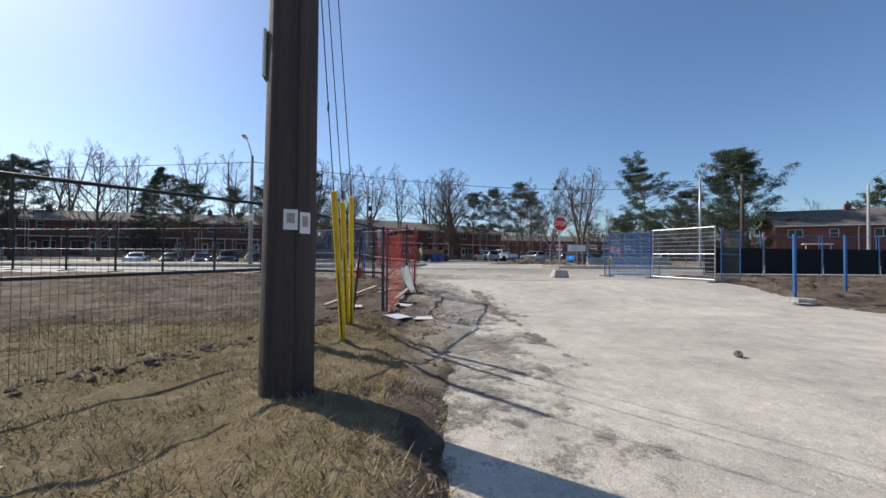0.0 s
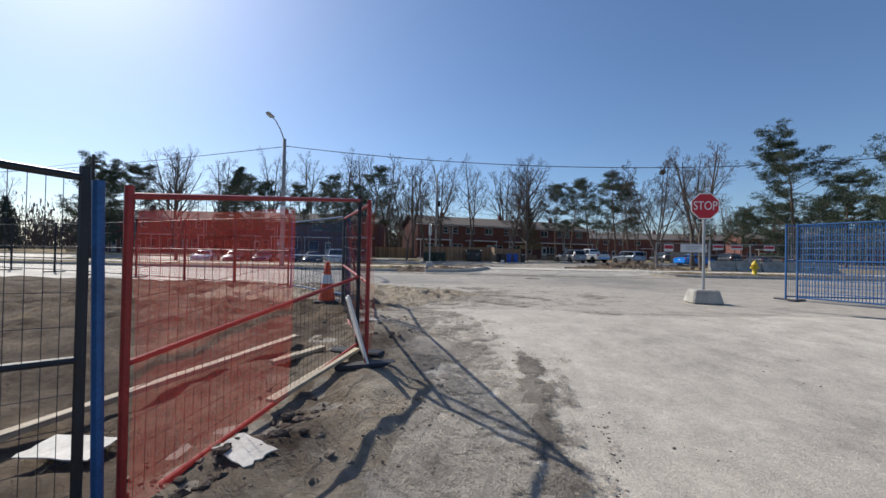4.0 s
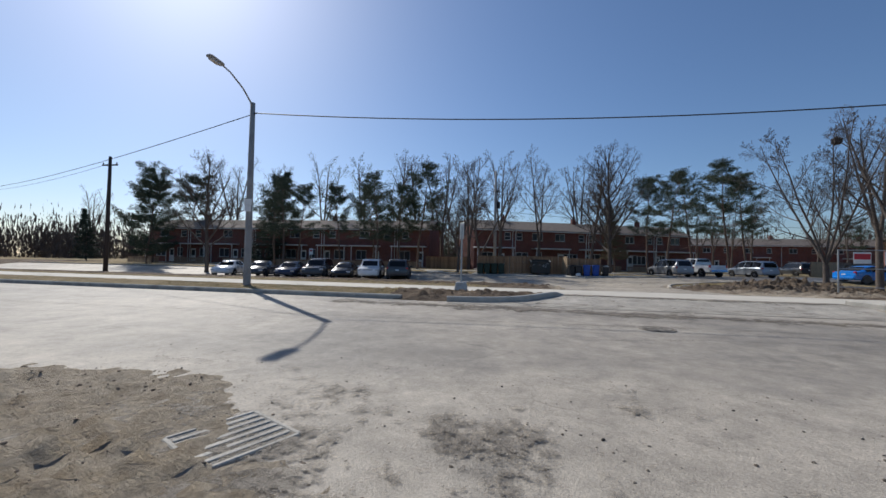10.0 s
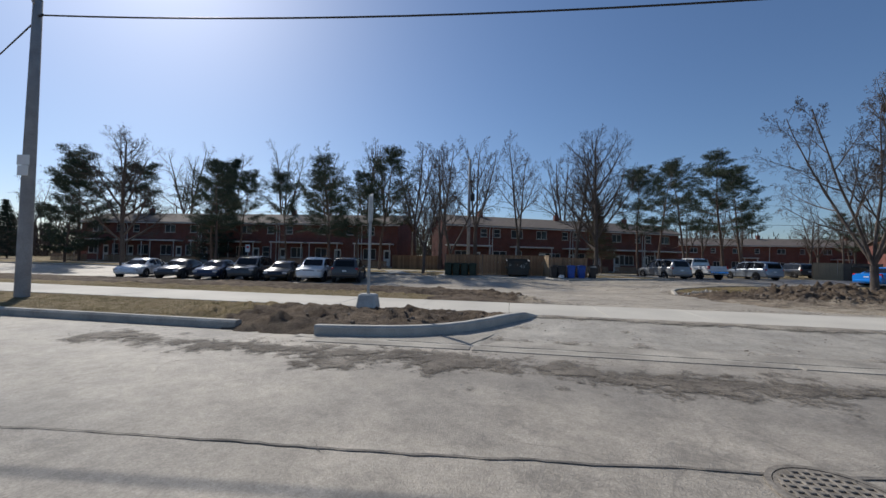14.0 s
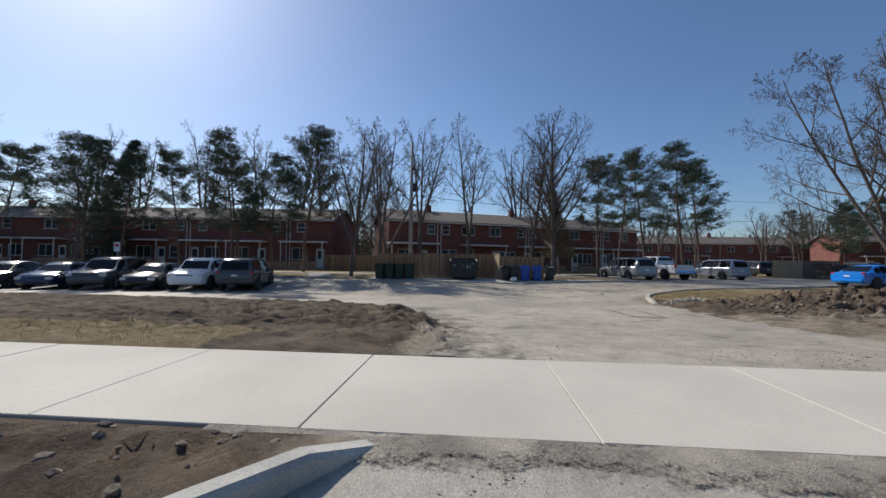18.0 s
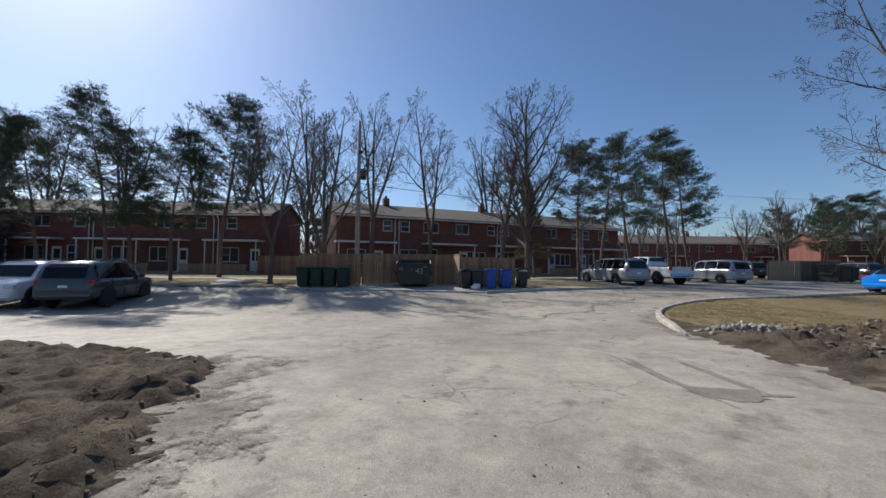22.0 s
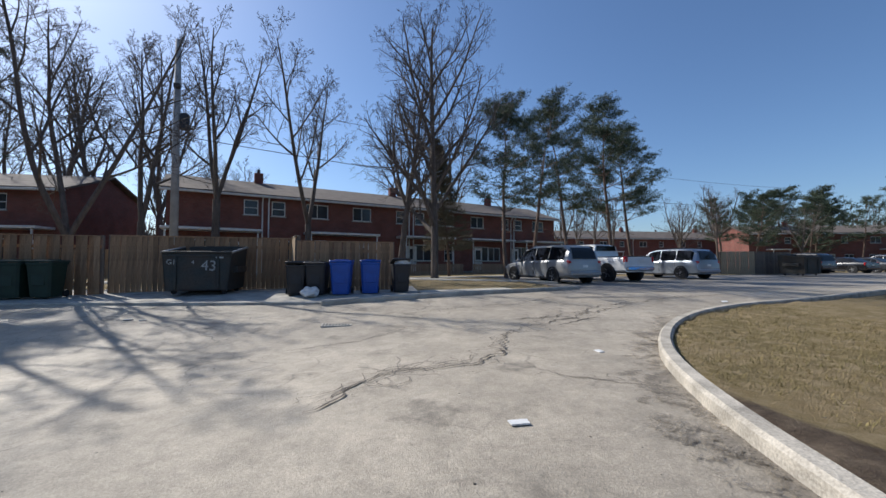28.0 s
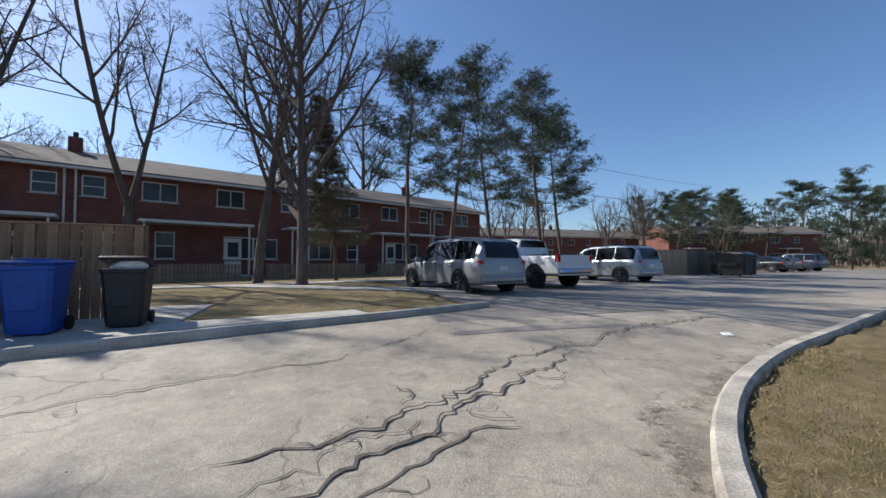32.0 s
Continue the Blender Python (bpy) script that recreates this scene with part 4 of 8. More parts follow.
def terrace(name, u, v, turn, length, label, uppers, lowers, doors, canopies, pipes, chimneys, depth=8.6, eave=5.55, ridge=7.05, base=.1):
    """A two-storey brick row. Plan position of its front corner, turn against the road, openings along the front."""
    x, y = xy(u, v)
    z = gz(x, y) + base
    root = thing(name, pose(x, y, z, 0, 0, 11 + turn), label, "house")
    holes = [(a, a + w, zz, zz + h) for a, zz, w, h, _ in uppers + lowers] + [(a, a + .95, .15, 2.25) for a in doors]
    front = part("front_wall", pierced(length, -.6, eave, holes, 0, .3), BRICK, root)
    part("back_wall", pierced(length, -.6, eave, [], depth - .3, depth), BRICK, root)
    for side, x0 in (("side_wall", 0), ("side_wall", length - .3)):
        g = Geo().prism([(.3, -.6), (depth - .3, -.6), (depth - .3, eave), (depth / 2, ridge - .12), (.3, eave)], x0, x0 + .3)
        g.v = [(py, px, pz) for px, py, pz in g.v]
        part(side, g, BRICK, root)
    part("floor", Geo().box((length / 2, depth / 2, 2.75), (length - .7, depth - .7, .2)), OLDCON, root)
    rg = Geo()
    o, th = .45, .14
    slope = (ridge - eave) / (depth / 2)
    for s in (0, 1):
        ye, yr = (-o, depth / 2) if s == 0 else (depth + o, depth / 2)
        ze = eave - o * slope
        rg.add([(-.35, ye, ze), (length + .35, ye, ze), (length + .35, yr, ridge), (-.35, yr, ridge),
                (-.35, ye, ze + th), (length + .35, ye, ze + th), (length + .35, yr, ridge + th), (-.35, yr, ridge + th)],
               [(0, 1, 2, 3), (7, 6, 5, 4), (0, 4, 5, 1), (0, 3, 7, 4), (1, 5, 6, 2)])
    roof = part("roof", rg, ROOF, root)
    zg = eave - o * slope - .02
    part("gutter", Geo().bevel_box((length / 2, -o - .06, zg), (length + .7, .12, .13), .02), WHITE, root)
    part("fascia", Geo().bevel_box((length / 2, -o + .04, zg + .03), (length + .66, .03, .2), .005), WHITE, root)
    part("soffit", Geo().box((length / 2, -o / 2 + .02, zg + .12), (length + .5, o - .1, .02)), WHITE, root)
    for a in chimneys:
        c = part("chimney", Geo().bevel_box((a, depth / 2 - .3, ridge + .25), (.62, .5, 1.1), .02), BRICK, roof)
        part("flue", Geo().lathe([(.12, 0), (.12, .3), (.09, .3), (.09, .05)], (a, depth / 2 - .3, ridge + .8), 12), DARKSTEEL, roof)
    for i, a in enumerate(pipes):
        part("downpipe", Geo().tube([(a, -o, zg), (a, -.12, zg - .35), (a, -.09, zg - .6), (a, -.09, .1)], .05, 8), WHITE, root)
    for k, (a, zz, w, h, wide) in enumerate(uppers + lowers):
        window_unit(root, a, zz, w, h, k * 7 + int(length), wide)
    for a in doors:
        door_unit(root, a, .15, .95, 2.1)
    for a, b in canopies:
        c = part("porch_canopy", Geo().bevel_box(((a + b) / 2, -.75, 2.95), (b - a, 1.5, .16), .02), WHITE, root, "white flat porch canopy")
        for k in (a + .25, b - .25):
            part("post", Geo().bevel_box((k, -1.4, 1.4), (.09, .09, 2.95), .01), WHITE, c)
        part("deck", Geo().bevel_box(((a + b) / 2, -.75, -.05), (b - a - .1, 1.5, .3), .03), OLDCON, c)
    return root


def row(starts, period, items, count):
    return [tuple([it[0] + period * k, *it[1:]]) for k in range(count) for it in items]


UPR = row(0, 11.3, ((4.3, 4.1, .9, 1.05, False), (6.05, 4.1, .9, 1.05, False), (8.4, 4.1, 1.6, 1.05, True), (11.9, 4.1, 1.5, 1.05, True)), 3)[:11]
LOR = row(0, 11.3, ((1.0, 1.0, 1.7, 1.35, True), (6.0, 1.0, 1.8, 1.4, True), (9.0, 1.0, .9, 1.5, False), (13.9, 1.0, 1.5, 1.3, True)), 3)[:10]
terrace("brick_terrace", -3.9, 67.4, 24, 34.2, "two-storey red brick terrace with brown roof and white porch canopies",
        UPR, LOR, [3.4, 12.35, 16.6, 23.6, 28.2], [(-.2, 5.3), (8.2, 13.6), (15.6, 20.6), (22.2, 27.4), (28.6, 34)], [5.45, 5.85, 16.75, 17.15, 28.0, 28.4], [5.6, 17.0, 28.3])
UPL = row(0, 11.3, ((1.8, 4.1, 1.6, 1.05, True), (5.6, 4.1, 1.0, 1.05, False), (8.2, 4.1, 1.0, 1.05, False)), 3) + [(35.5, 4.1, 1.5, 1.05, True), (39.2, 4.1, .95, 1.05, False), (42.0, 4.1, .95, 1.05, False)]
LOL = row(0, 11.3, ((1.2, 1.0, 1.7, 1.35, True), (5.0, 1.0, 1.0, 1.4, False), (9.0, 1.0, 1.7, 1.35, True)), 3) + [(35, 1.0, 1.6, 1.35, True), (41.5, 1.0, 1.7, 1.35, True)]
terrace("brick_terrace", -56.5, 66.3, 3, 46.0, "long two-storey red brick terrace with pale shingle roof",
        UPL, LOL, [3.5, 7.4, 14.8, 18.7, 26.2, 30.0, 37.6, 44.2], [(.4, 4.6), (6.6, 11.2), (12, 16), (18, 22.6), (23.4, 27.4), (29.4, 34), (34.6, 38.8), (40.6, 45.6)], [7.0, 7.4, 18.3, 18.7, 29.6, 30, 40.9, 41.3], [7.2, 29.8])
UPX = row(0, 8.0, ((1.2, 3.9, 1.5, 1.0, True), (5.2, 3.9, .9, 1.0, False)), 6)
LOX = row(0, 8.0, ((1.0, .9, 1.6, 1.3, True), (5.6, .9, 1.3, 1.3, True)), 6)
terrace("brick_terrace", 31, 109, 0, 48, "far red brick terrace with grey roof beyond the car park", UPX, LOX, [3.4, 11.4, 19.4, 27.4, 35.4, 43.4], [(2.4, 5.2), (18.4, 21.2), (34.4, 37.2)], [7.8, 23.8], [8, 24, 40])
terrace("brick_house", 66, 96, -14, 26, "distant red brick terrace end behind parked cars", UPX[:6], LOX[:6], [3.4, 11.4, 19.4], [(2.4, 5.2), (18.4, 21.2)], [7.8], [8], ridge=6.9)
terrace("brick_house", 53, 44, -40, 26, "red brick row house with brown gable roof beyond site hoarding", UPX[:5], LOX[:5], [3.4, 11.4], [(2.4, 5.2)], [7.8], [8], ridge=7.6)
terrace("grey_house", -6, 84, 10, 12, "pale house glimpsed between two brick terraces", UPX[:2], LOX[:2], [3.4], [(2.4, 5.2)], [7.8], [4])

# ---- vehicles ----
def car_body(st):
    """Body from stations (x, sill z, belt z, top z, half width, half top width)."""
    vs, fs = [], []
    for x, zs, zb, zt, w, wt in st:
        mid = zs + (zb - zs) * .55
        ring = [(0, zs), (w * .86, zs), (w * .97, zs + .08), (w, mid), (w * .985, zb - .04), (w * .95, zb), (wt, max(zt - .05, zb + .003)), (wt * .9, max(zt - .012, zb + .006)), (0, max(zt, zb + .008))]
        ring += [(-a, b) for a, b in ring[-2:0:-1]]
        vs += [(x, a, b) for a, b in ring]
    n = 16
    for i in range(len(st) - 1):
        for k in range(n):
            j = (k + 1) % n
            fs.append((i * n + k, i * n + j, i * n + n + j, i * n + n + k))
    fs += [tuple(range(n - 1, -1, -1)), tuple(range(len(vs) - n, len(vs)))]
    return Geo().add(vs, fs)


def on_side(st, x, k):
    """Point on the flank between belt (k=0) and top (k=1) at x."""
    for a, b in zip(st, st[1:]):
        if a[0] <= x <= b[0]:
            t = (x - a[0]) / (b[0] - a[0])
            s = [p + (q - p) * t for p, q in zip(a, b)]
            lo, hi = Vector((s[4] * .95, s[2])), Vector((s[5], max(s[3] - .05, s[2] + .003)))
            return lo.lerp(hi, k)
    return Vector((0, 0))


CARS = {
    "minivan": dict(st=[(-2.55, .45, .62, .66, .80, .70), (-2.5, .30, .98, 1.02, .93, .80), (-2.38, .28, 1.02, 1.45, .97, .74), (-2.1, .26, 1.02, 1.70, .99, .70), (-1.2, .24, 1.0, 1.76, 1.0, .70),
                        (.2, .24, .97, 1.74, 1.0, .70), (.75, .24, .96, 1.62, .99, .70), (1.45, .24, .95, 1.06, .98, .78), (2.2, .26, .86, .92, .94, .74), (2.48, .30, .74, .78, .84, .62), (2.56, .42, .58, .62, .74, .55)],
                    wheels=(-1.55, 1.53), r=.34, glass=((-2.22, -1.2), (-1.16, -.16), (-.11, .74), (.78, 1.22)), shield=(.75, 1.45), back=(-2.52, -2.2), doors=(-1.2, -.15, .8)),
    "suv": dict(st=[(-2.3, .5, .66, .7, .8, .7), (-2.25, .34, 1.0, 1.05, .92, .8), (-2.1, .32, 1.05, 1.5, .95, .76), (-1.8, .3, 1.05, 1.72, .96, .72), (-.6, .28, 1.02, 1.77, .97, .72), (.3, .28, 1.0, 1.74, .97, .72),
                    (.7, .28, 1.0, 1.6, .97, .72), (1.2, .28, 1.0, 1.1, .96, .8), (1.95, .3, .98, 1.02, .94, .8), (2.2, .32, .86, .92, .88, .74), (2.3, .45, .62, .66, .8, .66)],
                wheels=(-1.35, 1.38), r=.37, glass=((-1.95, -1.14), (-1.09, -.27), (-.22, .63), (.67, 1.02)), shield=(.7, 1.2), back=(-2.24, -1.9), doors=(-1.1, -.25, .66)),
    "sedan": dict(st=[(-2.35, .42, .6, .64, .78, .68), (-2.3, .3, .92, .96, .86, .78), (-1.75, .26, .95, 1.0, .89, .78), (-1.1, .24, .93, 1.36, .9, .62), (-.5, .23, .92, 1.45, .9, .6), (.2, .23, .9, 1.43, .9, .6),
                      (.6, .23, .89, 1.28, .9, .62), (1.15, .23, .88, .95, .89, .74), (1.9, .25, .78, .84, .86, .7), (2.25, .28, .66, .7, .78, .6), (2.33, .4, .54, .58, .7, .52)],
                  wheels=(-1.38, 1.36), r=.32, glass=((-1.35, -.95), (-.88, -.2), (-.12, .62)), shield=(.6, 1.15), back=(-1.75, -1.1), doors=(-.9, -.15, .68)),
    "pickup": dict(st=[(-2.95, .55, .72, .76, .86, .8), (-2.93, .48, 1.16, 1.2, .96, .92), (-1.0, .44, 1.18, 1.22, .98, .94), (-.92, .42, 1.15, 1.24, .98, .9), (-.86, .42, 1.14, 1.80, .98, .72), (-.5, .4, 1.14, 1.9, .98, .7),
                       (.7, .4, 1.12, 1.9, .98, .7), (1.0, .4, 1.12, 1.8, .98, .72), (1.6, .4, 1.12, 1.22, .98, .82), (2.5, .42, 1.1, 1.15, .96, .84), (2.78, .45, 1.02, 1.06, .92, .8), (2.86, .55, .75, .8, .84, .72)],
                   wheels=(-1.85, 1.75), r=.41, glass=((-.78, .05), (.15, 1.0), (1.05, 1.35)), shield=(1.0, 1.6), back=(-.93, -.84), doors=(-.82, .1, 1.05)),
}


def car(kind, x, y, heading, colour, label, dark_glass=True, scale=1.0):
    """A parked vehicle; heading in degrees, its nose along +x before the turn."""
    c = CARS[kind]
    st = c["st"]
    name = {"minivan": "minivan", "suv": "suv_car", "sedan": "sedan_car", "pickup": "pickup_truck"}[kind]
    root = thing(name, on_ground(x, y, heading, .006), label, "truck" if kind == "pickup" else "car", "parked cars")
    root.scale = (scale, scale, scale)
    body = part("body", car_body(st), colour, root, smooth=True)
    body.data.set_sharp_from_angle(angle=radians(38))
    for side in (1, -1):
        for a, b in c["glass"]:
            q = []
            for i in range(7):
                px = a + (b - a) * i / 6
                for k in (.08, .5, .92):
                    s = on_side(st, px, k)
                    q.append((px, side * (s.x + .014), s.y))
            part("side_window", Geo().add(q, [(3 * i + j, 3 * i + 3 + j, 3 * i + 4 + j, 3 * i + 1 + j) for i in range(6) for j in (0, 1)]), CARGLASS, body)
        for px in c["doors"]:
            lo = on_side(st, px, 0)
            part("door_seam", Geo().box((px, side * (lo.x + .022), (lo.y + .36) / 2 + .02), (.012, .06, lo.y - .42)), TRIM, body)
        for px in c["doors"][:2]:
            lo = on_side(st, px + .2, 0)
            part("door_handle", Geo().bevel_box((px + .14, side * (lo.x + .055), lo.y - .13), (.16, .03, .03), .008), colour if kind != "pickup" else CHROME, body)
        m = on_side(st, c["shield"][0] + .2, .1)
        part("wing_mirror", Geo().bevel_box((c["shield"][0] + .22, side * (m.x + .13), m.y + .06), (.13, .2, .15), .03), colour, body)
        tail, nose = st[1], st[-2]
        part("tail_lamp", Geo().bevel_box((tail[0] + .06, side * (tail[4] - .1), tail[2] - .1), (.14, .2, .3), .03), REDLAMP, body)
        part("headlamp", Geo().bevel_box((nose[0] - .05, side * (nose[4] - .14), nose[2] - .06), (.24, .3, .15), .03), CLEARLAMP, body)
        part("sill", Geo().bevel_box((0, side * (st[5][4] - .05), st[5][1] + .02), (abs(c["wheels"][0]) + c["wheels"][1] - 2 * c["r"] - .1, .12, .1), .02), TRIM, body)
        for wx in c["wheels"]:
            r = c["r"]
            wy = side * (st[5][4] - .1)
            wh = part("wheel", Geo().lathe([(r * .62, -.10), (r * .93, -.115), (r, -.08), (r, .08), (r * .93, .115), (r * .62, .10)], (wx, wy, r), 24, "y"), TYRE, root, smooth=False)
            part("rim", Geo().lathe([(r * .1, -.02), (r * .58, -.03), (r * .64, side * .0 - .09), (r * .64, .09), (r * .58, .03), (r * .1, .02)], (wx, wy, r), 20, "y"), RIM, wh)
            for k in range(5):
                t = 2 * math.pi * k / 5
                part("spoke", Geo().box((wx + r * .32 * math.cos(t), wy + side * .085, r + r * .32 * math.sin(t)), (r * .56, .03, .055), 0, 0, -math.degrees(t)), RIM, wh)
            arc = [(wx + (r + .055) * math.cos(t), side * (st[5][4] - .012), r + (r + .055) * math.sin(t)) for t in [math.pi * k / 10 for k in range(-1, 12)]]
            part("wheel_arch", Geo().tube(arc, .04, 6), TRIM, body)
            part("arch_liner", Geo().lathe([(r + .05, -.10), (r + .05, .055)], (wx, side * (st[5][4] - .06), r), 20, "y"), TRIM, body)
    for key, nm in (("shield", "windscreen"), ("back", "rear_window")):
        a, b = c[key]
        lo, hi = (b, a) if key == "shield" else (a, b)
        sl, sh = [next((s for s in st if abs(s[0] - q) < .2), None) for q in (lo, hi)]

        def at(x_):
            for p, q in zip(st, st[1:]):
                if p[0] <= x_ <= q[0]:
                    t = (x_ - p[0]) / (q[0] - p[0])
                    return [i + (j - i) * t for i, j in zip(p, q)]
            return st[0]

        if key == "back" and kind in ("minivan", "suv"):
            q = []
            for x_ in (st[1][0] + .015, st[2][0], st[2][0] + (st[3][0] - st[2][0]) * .55):
                A = at(x_)
                q += [(x_ - .022, w_ * A[5] * .84, A[3] + (.03 if x_ < st[2][0] else .012)) for w_ in (-1, 1)]
            part(nm, Geo().add(q, [(0, 1, 3, 2), (2, 3, 5, 4)]), CARGLASS, body)
            continue
        eps = .04 if key == "shield" else -.04
        A, B = at(lo - eps), at(hi + eps * .5)
        off = .014 if key == "shield" else -.014
        part(nm, Geo().add([(A[0] + off, -A[5] * .86, A[3] + .016), (A[0] + off, A[5] * .86, A[3] + .016), (B[0] + off, B[5] * .88, B[3] + .006), (B[0] + off, -B[5] * .88, B[3] + .006)], [(0, 1, 2, 3)]), CARGLASS, body)
    nose, tail = st[-2], st[1]
    part("front_bumper", Geo().bevel_box((nose[0] + .02, 0, nose[1] + .16), (.22, nose[4] * 1.85, .2), .05), colour if kind != "pickup" else CHROME, root)
    part("rear_bumper", Geo().bevel_box((tail[0] + .0, 0, tail[1] + .16), (.24, tail[4] * 1.88, .2), .05), colour if kind != "pickup" else CHROME, root)
    part("grille", Geo().bevel_box((nose[0] + .02, 0, nose[2] - .1), (.06, nose[4] * .9, .14), .01), TRIM, body)
    part("number_plate", Geo().bevel_box((tail[0] - .03, 0, tail[2] - .22), (.02, .3, .15), .005), SIGNWHITE, body)
    if kind == "pickup":
        part("cargo_bed", Geo().box((-1.95, 0, 1.226), (1.75, 1.62, .012)), TRIM, body, "black open cargo bed")
        part("tailgate", Geo().bevel_box((-2.94, 0, .92), (.06, 1.5, .46), .015), colour, body)
    if kind in ("suv", "minivan"):
        for s in (1, -1):
            part("roof_rail", Geo().tube([(-1.7, s * .62, 1.77), (-.2, s * .62, 1.80), (.3, s * .62, 1.76)], .018, 6), TRIM, body)
    return root


SILVER, WHITEC, GREYC = paint("silver_car_paint", (.33, .335, .34), .35, .6, .35), paint("white_car_paint", (.78, .78, .77)), paint("grey_blue_car_paint", (.33, .37, .42), .3, .7, .5)
BLACKC, NAVYC, BLUEC = paint("black_car_paint", (.012, .012, .014)), paint("navy_car_paint", (.02, .035, .075)), paint("bright_blue_car_paint", (.01, .22, .75))
DGREYC, REDC = paint("charcoal_car_paint", (.05, .052, .055)), paint("dark_red_car_paint", (.16, .015, .015))


def car_uv(kind, u, v, heading, *rest, **kw):
    x, y = xy(u, v)
    return car(kind, x, y, heading + 11, *rest, **kw)


car_uv("minivan", 17.6, 59.6, 106, SILVER, "silver minivan parked nose to the houses", scale=.99)
car_uv("pickup", 20.9, 61.3, 106, WHITEC, "white pickup truck with an open bed, parked beside a silver minivan", scale=1.0)
car_uv("minivan", 26.9, 63.3, 104, GREYC, "grey-blue minivan parked past a white pickup truck", scale=.99)
car_uv("sedan", -24.0, 46.3, -70, WHITEC, "white sedan parked facing the road")
car_uv("sedan", -20.8, 46.5, -72, DGREYC, "charcoal sedan parked in the row")
car_uv("sedan", -18.0, 46.9, -72, NAVYC, "navy blue sedan parked in the row")
car_uv("suv", -15.5, 47.3, -74, DGREYC, "dark grey suv parked facing the road")
car_uv("sedan", -13.1, 47.8, -74, BLACKC, "black sedan parked between two suvs")
car_uv("suv", -10.7, 48.2, -76, WHITEC, "white suv with a boxy front, parked in the row")
car_uv("suv", -8.2, 48.6, 104, DGREYC, "charcoal suv parked at the end of the row")
car_uv("sedan", 30.2, 52.9, 16, BLUEC, "bright blue sedan parked beyond the grass island")
car_uv("suv", 37.5, 74.5, 95, DGREYC, "dark suv parked by the far terrace")
car_uv("suv", 46.5, 72, 95, BLACKC, "black suv parked beside the far dumpster")
car_uv("sedan", 51.5, 72.5, 95, BLACKC, "black sedan parked by the far terrace")
car_uv("sedan", 55.5, 73.5, 95, DGREYC, "charcoal sedan parked by the far terrace")
car_uv("suv", 59.5, 74.5, 95, NAVYC, "navy blue suv parked by the far terrace")

# ---- trees ----
def tubes(list_, n_of):
    """Joined tapered limbs: each (p0, p1, r0, r1)."""
    vs, fs = [], []
    for p0, p1, r0, r1 in list_:
        n = n_of(r0)
        d = (p1 - p0)
        d = d.normalized() if d.length > 1e-6 else Vector((0, 0, 1))
        a = d.cross(Vector((.3, .9, .1))).normalized()
        b = d.cross(a)
        k = len(vs)
        for p, r in ((p0, r0), (p1, r1)):
            for i in range(n):
                t = 2 * math.pi * i / n
                vs.append(tuple(p + (a * math.cos(t) + b * math.sin(t)) * r))
        fs += [(k + i, k + (i + 1) % n, k + n + (i + 1) % n, k + n + i) for i in range(n)]
    return vs, fs


